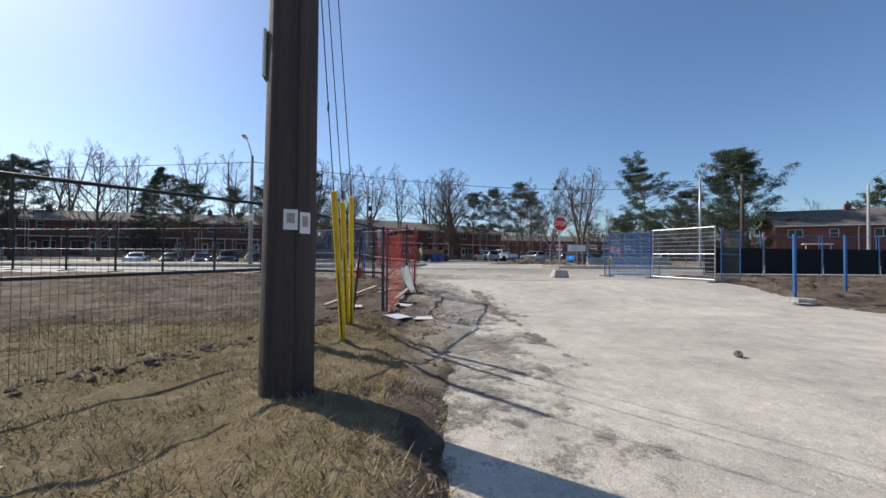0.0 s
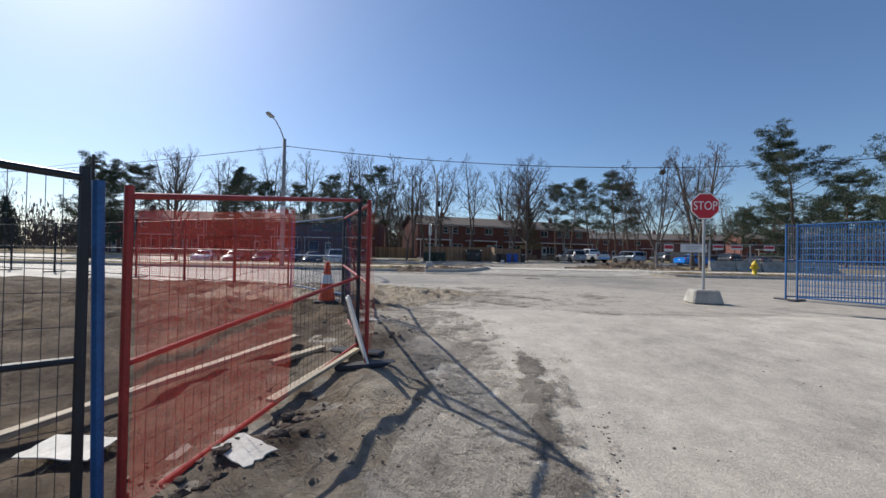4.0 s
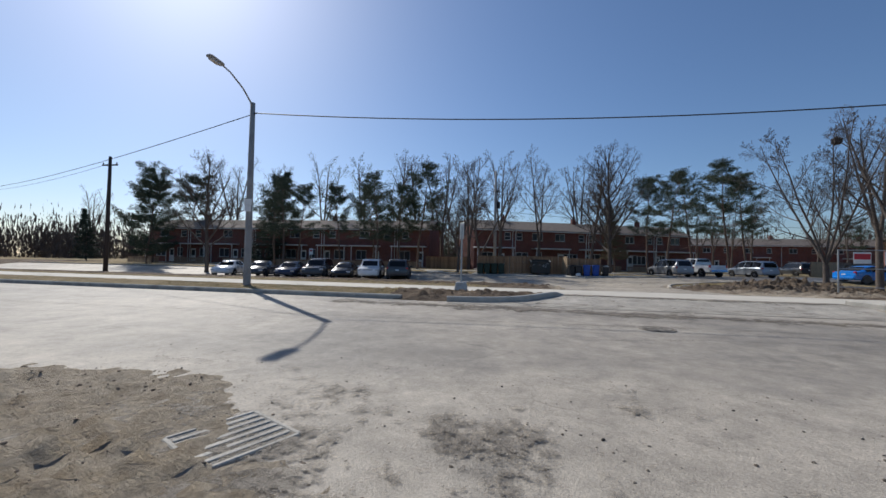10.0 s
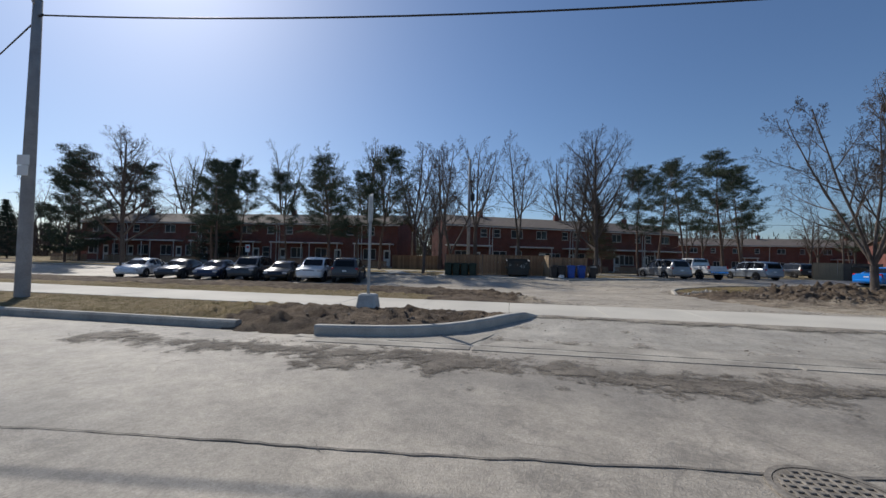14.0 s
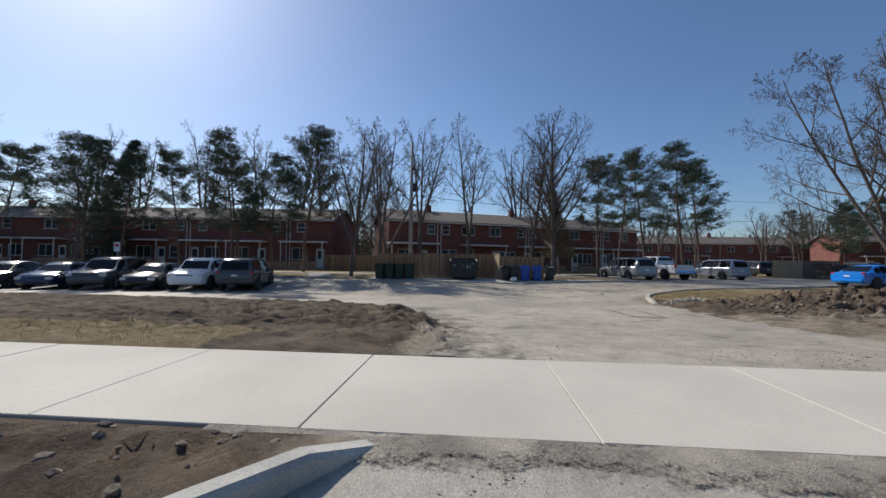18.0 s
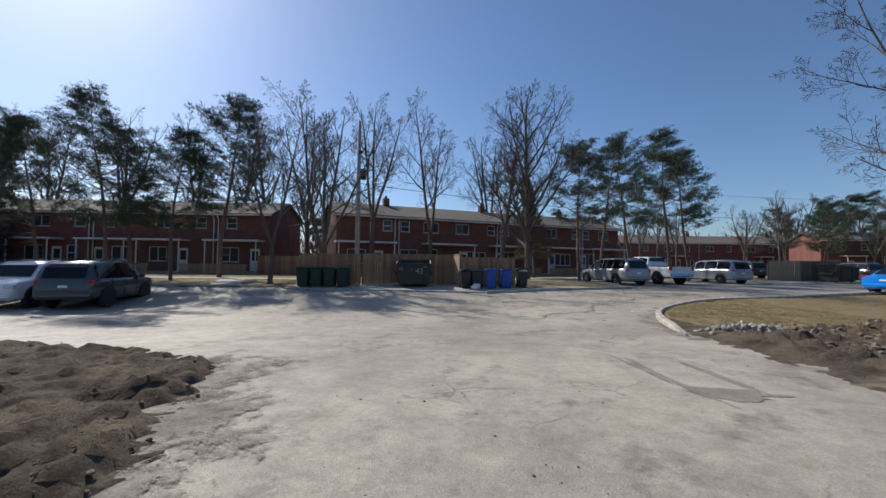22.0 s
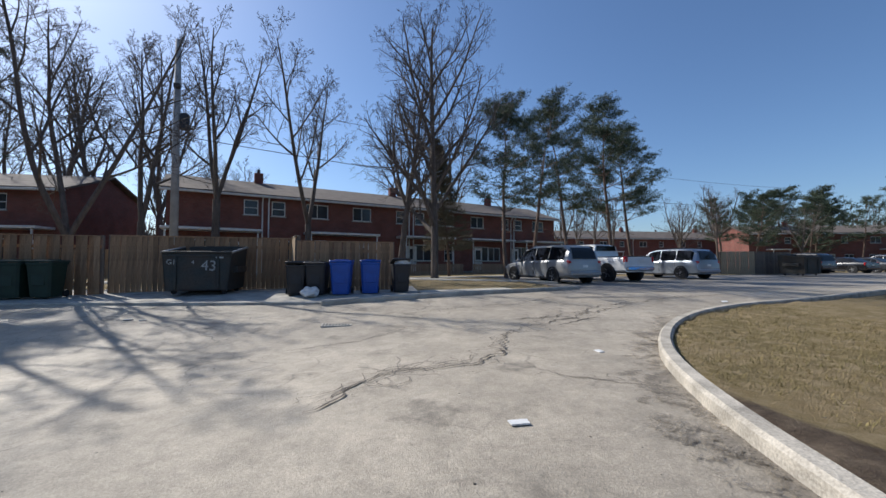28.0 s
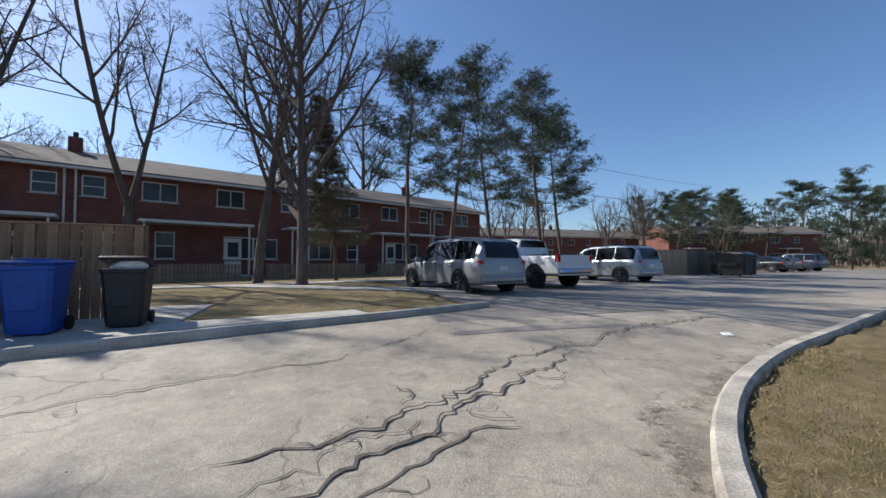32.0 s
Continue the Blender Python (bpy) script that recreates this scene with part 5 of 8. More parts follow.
def bare_tree(seed, height=15.0, leader=True, fork=.25, stems=3, lean=.3, limbs_n=15, width=.42, sparse=1.0):
    """Limbs and twigs of a leafless tree: one leader with an oval crown, or several stems from a fork."""
    rng = random.Random(seed)
    limbs, twigs = [], []
    segs_of, wob, rise = (10, 8, 6, 4, 1), (.035, .075, .11, .15, .2), (.03, .045, .03, .0, -.03)
    kids, ratio = (limbs_n, 8, max(4, int(7 * sparse)), max(4, int(6.5 * sparse))), (width, .5, .5, .52)

    def grow(p, d, length, r, level, first):
        segs = segs_of[level]
        line = [(p.copy(), d.copy(), r)]
        for s in range(segs):
            w_ = wob[level]
            d = (d + Vector((rng.gauss(0, w_), rng.gauss(0, w_), rng.gauss(0, w_ * .6) + rise[level]))).normalized()
            q = p + d * length / segs
            r1 = max(r * (1 - .75 * ((s + 1) / segs) ** 1.2), .006)
            (limbs if level < 2 else twigs).append((p, q, line[-1][2], r1))
            p = q
            line.append((p.copy(), d.copy(), r1))
        if level > 3:
            return
        spin = rng.uniform(0, 6.28)
        n = kids[level]
        for i in range(n):
            f = first + (1 - first) * min(.985, (i + rng.uniform(0, .9)) / n)
            k = min(segs - 1, int(f * segs))
            a, b = line[k], line[k + 1]
            t = f * segs - k
            o, dd, ro = a[0].lerp(b[0], t), b[1], a[2] + (b[2] - a[2]) * t
            side = Vector((math.cos(spin), math.sin(spin), 0)).cross(dd)
            side = side.normalized() if side.length > 1e-3 else Vector((1, 0, 0))
            spin += 2.4 + rng.gauss(0, .3)
            tilt = rng.uniform(.5, 1.0) if level else rng.uniform(.7, 1.1) * (1 - .38 * f)
            g = (f - first) / (1 - first)
            long_ = length * ratio[level] * (1 - .62 * g) * rng.uniform(.7, 1.2)
            if level == 0 and leader:
                long_ = length * width * (.62 + .55 * math.sin(math.pi * min(1, g * .75 + .22))) * (1 - .55 * g) * rng.uniform(.75, 1.2)
            grow(o, (dd * math.cos(tilt) + side * math.sin(tilt)).normalized(), long_, max(.007, ro * rng.uniform(.52, .7)), level + 1, .22)

    r = height * .016
    base, d = Vector((0, 0, -.1)), Vector((rng.gauss(0, .03), rng.gauss(0, .03), 1)).normalized()
    limbs.append((base, base + d * .4, r * 1.5, r * 1.06))
    p = base + d * .4
    if leader:
        grow(p, d, height, r * 1.06, 0, fork)
    else:
        q = p + d * height * fork
        limbs.append((p, q, r * 1.06, r * .9))
        a0 = rng.uniform(0, 6.28)
        for k in range(stems):
            a = a0 + 6.28 * k / stems + rng.gauss(0, .25)
            tilt = lean * rng.uniform(.6, 1.25)
            grow(q.copy(), Vector((math.cos(a) * math.sin(tilt), math.sin(a) * math.sin(tilt), math.cos(tilt))), height * (1 - fork) * rng.uniform(.82, 1.05), r * .9 / stems ** .42, 0, .18)
    k = height / max(l[1].z for l in limbs + twigs)
    sc = lambda L: [(a * k, b * k, r0 * k, r1 * k) for a, b, r0, r1 in L]
    a = raw_mesh("limbs", *tubes(sc(limbs), lambda r: 8 if r > .06 else 5), BARK, True)
    b = raw_mesh("twigs", *tubes(sc(twigs), lambda r: 3), BARK, False)
    return a, b


def tufts(pads, seed, blades=20, length=.18, width=.014):
    """Needle tufts: thin blades that radiate, upwards for the most part, from points in flat pads."""
    rg = np.random.default_rng(seed)
    P = np.array([tuple(c) for c, _ in pads])
    S = np.array([s for _, s in pads])
    n = len(P) * blades
    base = np.repeat(P, blades, 0)
    sz = np.repeat(S, blades)[:, None]
    d = rg.normal(0, 1, (n, 3)) + np.array([0, 0, .45])
    d /= np.linalg.norm(d, axis=1)[:, None]
    base = base + rg.normal(0, 1, (n, 3)) * np.array([.07, .07, .03]) * sz
    side = np.cross(d, rg.normal(0, 1, (n, 3)))
    side /= np.linalg.norm(side, axis=1)[:, None] + 1e-9
    tip = base + d * (length * sz * rg.uniform(.7, 1.25, (n, 1)))
    vs = np.stack([base - side * width, base + side * width, tip], 1).reshape(-1, 3)
    fs = np.arange(3 * n).reshape(-1, 3)
    return vs.tolist(), fs.tolist()


def spine(rng, height, r, n=14):
    """A slightly crooked trunk: its limbs and its axis."""
    limbs, axis = [], []
    p = Vector((0, 0, -.1))
    d = Vector((rng.gauss(0, .03), rng.gauss(0, .03), 1)).normalized()
    axis.append(p.copy())
    for i in range(n):
        d = (d + Vector((rng.gauss(0, .04), rng.gauss(0, .04), .02))).normalized()
        q = p + d * height * .97 / n
        limbs.append((p, q, r * (1 - i / n * .88), r * (1 - (i + 1) / n * .88)))
        p = q
        axis.append(p.copy())
    return limbs, lambda f: axis[min(n, int(f * n))].lerp(axis[min(n, int(f * n) + 1)], (f * n) % 1)


def finish_pine(limbs, pads, height, seed, mat_, blades):
    k = height / max(c[0].z + .2 for c in pads)
    limbs = [(a * k, b * k, x * k, y * k) for a, b, x, y in limbs]
    pads = [(a * k, s) for a, s in pads]
    a = raw_mesh("limbs", *tubes(limbs, lambda q: 8 if q > .06 else 3), PINEBARK, True)
    return a, raw_mesh("needles", *tufts(pads, seed, blades), mat_)


def open_pine(seed, height=12.0, bare=.35, width=.26, whorls=11, fill=9, blades=10):
    """An open pine: crooked limbs in tiers that turn up at their ends and carry flat plates of needle tufts."""
    rng = random.Random(seed)
    r = height * .0125
    limbs, at = spine(rng, height, r)
    pads = []

    def plate(c, size):
        for _ in range(fill):
            pads.append((c + Vector((rng.gauss(0, .27), rng.gauss(0, .27), rng.gauss(0, .075) + .06)) * size, rng.uniform(.8, 1.25)))

    for w in range(whorls):
        f = bare + (1 - bare) * (w + rng.uniform(0, .7)) / whorls
        g = (f - bare) / (1 - bare)
        reach = height * width * (.5 + .5 * math.sin(math.pi * min(1, g * .85 + .2))) * (1 - .45 * g ** 3) * rng.uniform(.72, 1.15)
        t0 = rng.uniform(0, 6.28)
        count = rng.randint(3, 5)
        for b in range(count):
            t = t0 + 6.28 * b / count + rng.gauss(0, .35)
            L = reach * rng.uniform(.55, 1.2)
            bd = Vector((math.cos(t), math.sin(t), rng.uniform(-.12, .22) + g * .45)).normalized()
            a, rr = at(f).copy(), max(.018, r * .34 * (1 - f * .6))
            for s in range(7):
                bd = (bd + Vector((rng.gauss(0, .12), rng.gauss(0, .12), .07))).normalized()
                e = a + bd * L / 7
                limbs.append((a, e, rr, rr * .82))
                rr *= .82
                if s >= 2:
                    for sgn in (-1, 1):
                        if rng.random() < .22:
                            continue
                        q = e + (Vector((-bd.y, bd.x, rng.uniform(.05, .35))) * sgn + bd * .8).normalized() * L * rng.uniform(.09, .2)
                        limbs.append((e, q, rr * .6, .008))
                        plate(q, rng.uniform(.75, 1.15))
                if s >= 3:
                    plate(e, .9)
                a = e
            plate(a + bd * .1, 1.1)
    for _ in range(int(22 * bare)):
        t, o = rng.uniform(0, 6.28), at(rng.uniform(.3, 1) * bare)
        limbs.append((o, o + Vector((math.cos(t), math.sin(t), rng.uniform(-.3, .2))) * rng.uniform(.4, 1.5), .022, .006))
    plate(at(.985), 1.0)
    return finish_pine(limbs, pads, height, seed, NEEDLE, blades)


def cone_pine(seed, height=12.0, bare=.05, width=.2, mat_=None):
    """A conical spruce with short drooping limbs."""
    rng = random.Random(seed)
    r = height * .0125
    limbs, at = spine(rng, height, r)
    pads = []

    def cluster(c, spread_, count):
        for _ in range(count):
            pads.append((c + Vector((rng.gauss(0, spread_), rng.gauss(0, spread_), rng.gauss(0, spread_ * .5))), rng.uniform(.8, 1.25)))

    whorls = int(34 * (1 - bare))
    for w in range(whorls):
        f = bare + (1 - bare) * (w + rng.uniform(0, .5)) / whorls
        g = (f - bare) / (1 - bare)
        t0, count = rng.uniform(0, 6.28), rng.randint(5, 6)
        for b in range(count):
            t = t0 + 6.28 * b / count + rng.gauss(0, .3)
            L = height * width * ((1 - g) * 1.02 + .05) * rng.uniform(.6, 1.15)
            bd = Vector((math.cos(t), math.sin(t), -.1)).normalized()
            a, rr = at(f).copy(), max(.016, r * .32 * (1 - f * .6))
            for s in range(6):
                bd = (bd + Vector((rng.gauss(0, .1), rng.gauss(0, .1), .04))).normalized()
                e = a + bd * L / 6
                limbs.append((a, e, rr, rr * .8))
                rr *= .8
                for sgn in (-1, 1) if s else ():
                    if rng.random() < .8:
                        q = e + (Vector((-bd.y, bd.x, rng.uniform(.0, .3))) * sgn + bd * .7).normalized() * L * rng.uniform(.1, .2)
                        limbs.append((e, q, rr * .6, .01))
                        cluster(q, .12, 3)
                a = e
            cluster(a, .2, 6)
    cluster(at(.99), .12, 6)
    return finish_pine(limbs, pads, height, seed, mat_, 13)


THINNEEDLE = mat("brownish_needles", (.17, .14, .085), .8, var=.3, scale=1.2, grain=9, bump=0, rgb2=(.09, .085, .05))
KIND = {
    "bare_big": [bare_tree(11, 16, True, .14, limbs_n=22, width=.46), bare_tree(9, 16, True, .17, limbs_n=18, width=.52)],
    "bare_oval": [bare_tree(14, 13, False, .15, 5, .42, 9, .42, 1.0)],
    "bare_fork": [bare_tree(21, 13, False, .22, 2, .42, 9, .52, .95), bare_tree(23, 13, False, .14, 3, .4, 7, .52, .95)],
    "bare_tall": [bare_tree(31, 16, False, .28, 3, .27, 7, .44, .95), bare_tree(37, 16, True, .26, limbs_n=15, width=.4), bare_tree(41, 16, False, .2, 2, .24, 9, .46, 1.0), bare_tree(43, 16, False, .24, 3, .34, 7, .44, .95)],
    "pine_tall": [open_pine(51, 12, .34, .28, 10, 6), open_pine(52, 12, .4, .27, 9, 6), open_pine(57, 12, .3, .29, 11, 6), open_pine(58, 12, .36, .26, 10, 6)],
    "pine_dark": [open_pine(61, 12, .09, .36, 15, 8), open_pine(62, 12, .13, .34, 14, 8)],
    "pine_spruce": [cone_pine(71, 12, .05, .2, SPRUCE)],
    "pine_thin": [cone_pine(81, 12, .2, .17, THINNEEDLE)],
}
NATIVE = {"bare_oval": 13, "pine_thin": 12, "bare_big": 16, "bare_fork": 13, "bare_tall": 16, "pine_tall": 12, "pine_dark": 12, "pine_spruce": 12}
SAY = {"bare_oval": "leafless spreading deciduous tree with a nest in its crown", "pine_thin": "thin brownish conifer with sparse needles", "bare_big": "leafless spreading deciduous tree with fine upswept twigs", "bare_fork": "leafless deciduous tree with a forked trunk",
       "bare_tall": "tall leafless deciduous tree with slender upright limbs", "pine_tall": "tall pine with a bare lower trunk and tufted dark green needles",
       "pine_dark": "dense dark green pine with a broad crown", "pine_spruce": "conical dark spruce tree"}
_count = {}
_thin = {}


def thinned(me, k):
    """Every k-th face of a mesh, with larger needles to suit, for trees that stand far off."""
    if k == 1:
        return me
    if (me.name, k) not in _thin:
        co = np.empty(len(me.vertices) * 3)
        me.vertices.foreach_get("co", co)
        co = co.reshape(-1, 3)
        vs, fs = [], []
        for f in list(me.polygons)[::k]:
            fs.append(tuple(range(len(vs), len(vs) + len(f.vertices))))
            q = co[list(f.vertices)]
            if len(q) == 3:
                q = q.mean(0) + (q - q.mean(0)) * k ** .5
            vs += [tuple(p) for p in q]
        _thin[(me.name, k)] = raw_mesh(me.name, vs, fs, me.materials[0])
    return _thin[(me.name, k)]


def tree(kind, x, y, h, dz=0.0):
    i = _count[kind] = _count.get(kind, -1) + 1
    limbs, leaf = KIND[kind][i % len(KIND[kind])]
    root = thing("pine_tree" if "pine" in kind else "bare_tree", on_ground(x, y, (i * 137 + 40) % 360, dz), SAY[kind], "tree", "trees round the car park")
    k = h / NATIVE[kind]
    root.scale = (k * (.9 + .06 * (i % 4)), k * (.9 + .06 * ((i + 2) % 4)), k)
    part("trunk", limbs, None, root)
    far = math.hypot(x, y - 35)
    part("crown", thinned(leaf, 1 if far < 48 else 2 if far < 75 else 4), None, root)
    return root


LOT_TREES = (
    ("bare_big", 0.2, 63.5, 15.2),
    ("bare_fork", -8.3, 66.9, 16.1),
    ("bare_tall", -12.9, 64.5, 15.7),
    ("bare_fork", -12.7, 55.9, 12.1),
    ("bare_fork", -14.2, 52.8, 10.6),
    ("bare_tall", -1.9, 64.8, 13.6),
    ("bare_tall", -17.0, 63.9, 15.9),
    ("pine_tall", 4.3, 66.0, 12.0),
    ("pine_tall", -30.8, 45.6, 10.2),
    ("pine_tall", -22.3, 50.0, 10.4),
    ("pine_tall", -20.7, 56.3, 12.9),
    ("pine_tall", -27.0, 50.0, 9.4),
    ("bare_oval", 11.55, 44.1, 10.4),
    ("pine_dark", 24.2, 48.1, 13.8),
    ("pine_tall", 6.7, 70.6, 13.0),
    ("pine_tall", -21.1, 52.9, 10.2),
    ("pine_tall", -24.7, 53.3, 10.1),
    ("pine_tall", -32.7, 49.7, 10.2),
    ("bare_tall", 16.1, 46.9, 12.1),
    ("bare_tall", 16.3, 49.5, 11.9),
    ("pine_thin", 0.8, 67.4, 9.0),
)
WEST_TREES = (
    ("pine_dark", -55.5, 46.7, 13.0),
    ("pine_spruce", -45.6, 56.8, 14.0),
    ("bare_big", -38.1, 42.6, 13.2),
    ("pine_tall", -35.6, 49.1, 11.5),
    ("bare_tall", -46.9, 70.4, 19.9),
    ("bare_tall", -34.9, 74.7, 21.1),
    ("bare_tall", -58.2, 70.2, 19.9),
    ("bare_tall", -26.2, 76.4, 20.0),
    ("bare_tall", -4.3, 80.7, 17.4),
    ("bare_tall", -29.4, 73.7, 18.6),
    ("bare_tall", -43.1, 77.2, 20.8),
    ("pine_spruce", -80.5, 51.6, 9.0),
    ("bare_tall", -71.8, 72.6, 22.3),
    ("bare_tall", -117.1, 68.9, 18.1),
    ("pine_dark", -65.1, 58.7, 15.9),
    ("bare_tall", -74.4, 72.1, 17.3),
    ("pine_dark", -61.9, 51.1, 14.8),
)
EAST_TREES = (
    ("pine_tall", 14.9, 77.7, 15.4),
    ("pine_tall", 17.3, 79.4, 14.5),
    ("pine_tall", 10.1, 74.3, 13.6),
    ("pine_dark", 58.7, 117.4, 15.4),
    ("pine_dark", 50.8, 111.7, 13.4),
    ("pine_dark", 69.2, 123.5, 16.0),
    ("pine_dark", 73.4, 121.2, 13.8),
    ("pine_dark", 76.1, 111.6, 15.8),
    ("pine_dark", 67.9, 94.7, 11.9),
    ("bare_tall", 33.2, 93.0, 11.1),
    ("bare_tall", 37.3, 109.1, 12.0),
    ("bare_tall", 23.9, 102.4, 11.8),
    ("bare_tall", 32.2, 100.0, 9.7),
    ("bare_tall", 20.5, 100.8, 12.0),
    ("bare_tall", 13.7, 92.3, 10.4),
    ("bare_tall", 16.5, 94.9, 10.2),
    ("bare_tall", 0.3, 85.6, 18.5),
    ("pine_dark", 43.0, 57.2, 17.9),
    ("pine_dark", 81.1, 76.9, 17.3),
    ("pine_dark", 39.9, 66.8, 12.9),
    ("bare_tall", 86.1, 93.1, 15.9),
    ("pine_dark", 53.7, 86.8, 11.5),
    ("pine_dark", 40.1, 58.7, 16.2),
    ("bare_tall", 51.4, 122.0, 16.5),
    ("bare_tall", 48.0, 116.3, 13.7),
)
GAP_TREES = tuple((k, *xy(u, v), h) for k, u, v, h in (("bare_tall", -12, 82, 12.5), ("bare_big", -9.5, 87, 13), ("bare_tall", -14, 89, 13.5), ("pine_dark", -11, 97, 10),
                                                       ("bare_tall", -7.5, 93, 14), ("bare_big", -13, 95, 13), ("pine_dark", -15.5, 99, 9), ("bare_tall", -10.5, 91, 12)))
FAR_EAST = tuple((k, *xy(u, v), h) for k, u, v, h in (("pine_tall", 52, 86, 9.5), ("bare_tall", 55.5, 90, 10), ("pine_tall", 58.5, 88, 10.5), ("pine_tall", 62, 91, 9.5), ("bare_tall", 65, 87, 9.5),
                                                    ("pine_tall", 68, 89, 10.5), ("pine_dark", 73, 92, 10), ("pine_tall", 78.5, 90, 11)))
FAR_WEST = tuple(("pine_dark" if k % 3 else "bare_tall", *xy(-62 - 8 * k, 40 - k + 4 * (k % 2)), 8.5 + 1.3 * (k % 4)) for k in range(13))
for row_ in LOT_TREES + FAR_WEST + FAR_EAST + GAP_TREES + WEST_TREES + EAST_TREES:
    grown = tree(*row_)
    if row_[1] == 11.55:
        rng = random.Random(4)
        nest = []
        for _ in range(220):
            d = Vector((rng.gauss(0, 1), rng.gauss(0, 1), rng.gauss(-.2, .6))).normalized()
            q = d.cross(Vector((rng.gauss(0, 1), rng.gauss(0, 1), rng.gauss(0, .3)))).normalized()
            c = Vector((-.07, -.67, 10.7)) + Vector((d.x * .24, d.y * .24, d.z * .2))
            nest.append((c - q * .22, c + q * .22, .012, .008))
        part("nest", raw_mesh("nest", *tubes(nest, lambda r: 3), BARK), None, grown, "brown twig nest high in the crown")

# far woods all round, too many to count
# The unseen stretch behind the camera is added to darken reflections in car glass.
rg = np.random.default_rng(77)
wood_v, wood_f, count_ = [], [], 0


def coords(me):
    co = np.empty(len(me.vertices) * 3)
    me.vertices.foreach_get("co", co)
    return co.reshape(-1, 3)


def quads(me):
    n = np.array([len(f.vertices) for f in me.polygons])
    return np.array([tuple(f.vertices) for f, k in zip(me.polygons, n) if k == 4])


SOURCE = [(coords(m[0]), quads(m[0]), coords(m[1]), quads(m[1])) for m in KIND["bare_tall"]]
for k in range(170):
    a, q = rg.uniform(0, 2 * math.pi), rg.uniform(118, 200)
    u, v = 5 + math.cos(a) * q, 25 + math.sin(a) * q * .92
    x, y = xy(u, v)
    h = rg.uniform(.5, .95)
    c, s = math.cos(a * 9), math.sin(a * 9)
    src = SOURCE[k % 4]
    for co, qu in ((src[0], src[1][::max(1, len(src[1]) // 260)]), (src[2], src[3][::max(1, len(src[3]) // 620)])):
        p = co[qu.reshape(-1)] * h
        wood_v.append(np.stack([x + p[:, 0] * c - p[:, 1] * s, y + p[:, 0] * s + p[:, 1] * c, gz(x, y) + p[:, 2]], -1))
        wood_f.append(np.arange(len(p)).reshape(-1, 4) + count_)
        count_ += len(p)
n, per = 560, 330
a, q = np.repeat(rg.uniform(0, 2 * math.pi, n), per), np.repeat(rg.uniform(122, 165, n), per)
top = np.repeat(rg.uniform(.55, 1.15, n), per)
u, v = 5 + np.cos(a) * q + rg.normal(0, 2.3, n * per), 25 + np.sin(a) * q * .92 + rg.normal(0, 2.3, n * per)
z = np.abs(rg.normal(4.2, 3.0, n * per)) * top
mid = np.stack([u * CU - v * SU, u * SU + v * CU, z], -1)
wood_v.append((mid[:, None, :] + rg.normal(0, 1, (n * per, 4, 3)) * np.array([.13, .13, .75])).reshape(-1, 3))
wood_f.append(np.arange(4 * n * per).reshape(-1, 4) + count_)
tagged(new("far_woods", raw_mesh("far_woods", np.concatenate(wood_v).tolist(), np.concatenate(wood_f).tolist(), BARK)), "distant belt of leafless woods on the horizon, with an added unseen rear", "woods", "", "stuff")

# ---- site fence ----
def fence_panel(a, b, frame_mat, wire_mat, label, height=1.83, lean=0.0, net=None, rail=.021, base0=None, base1=None, mid=.9, wire_r=.0017, net_span=1.0, end_post=None):
    """A temporary fence panel between two plan points (metres): tube frame, rails and welded wire."""
    a, b = Vector(a), Vector(b)
    za = gz(*a) + .08 if base0 is None else base0
    zb = gz(*b) + .08 if base1 is None else base1
    L = (b - a).length - .06
    d = (b - a).normalized()
    a = a + d * .03
    root = thing("site_fence", pose(a.x, a.y, za, lean, 0, math.degrees(math.atan2(d.y, d.x))), label, "fence", "temporary site fence panels")
    k = (zb - za) / L

    def P(s, h, o=0.0):
        return (s, o, s * k + h)

    for s in (0, L):
        part("post", Geo().tube([P(s, -.1), P(s, height + .03)], rail, 8), end_post if end_post and s else frame_mat, root)
    for h, nm in ((0.02, "bottom_rail"), (mid, "mid_rail"), (height - .02, "top_rail")):
        part(nm, Geo().tube([P(0, h), P(L / 2, h), P(L, h)], rail * .85, 8), frame_mat, root)
    w = Geo()
    for i in range(1, int(L / .055)):
        s = i * .055
        w.tube([P(s, .02), P(s, height - .02)], wire_r, 3, False)
    for i in range(1, int(height / .15)):
        h = i * .15
        w.tube([P(0, h), P(L, h)], wire_r * 1.1, 3, False)
    part("wire_mesh", w, wire_mat, root, "fine welded wire mesh")
    if net:
        vs, fs = [], []
        n, m = 24, 14
        for j in range(m + 1):
            for i in range(n + 1):
                s = L * net_span * i / n
                h = height * (.02 + .93 * j / m)
                sag = .045 * noise.noise(Vector((s * 1.7, h * 1.3, L))) + .02 * math.sin(s * 9 + h * 3)
                vs.append(P(s, h - .03 * math.sin(math.pi * i / n) * j / m, -.035 - abs(sag)))
        for j in range(m):
            for i in range(n):
                q = j * (n + 1) + i
                fs.append((q, q + 1, q + n + 2, q + n + 1))
        part("safety_netting", Geo().add(vs, fs), net, root, "sagging plastic safety netting", True)
    for s in (0, L):
        part("foot", Geo().bevel_box(P(s, -.06), (.16, .6, .05), .015), DARKSTEEL, root)
    return root


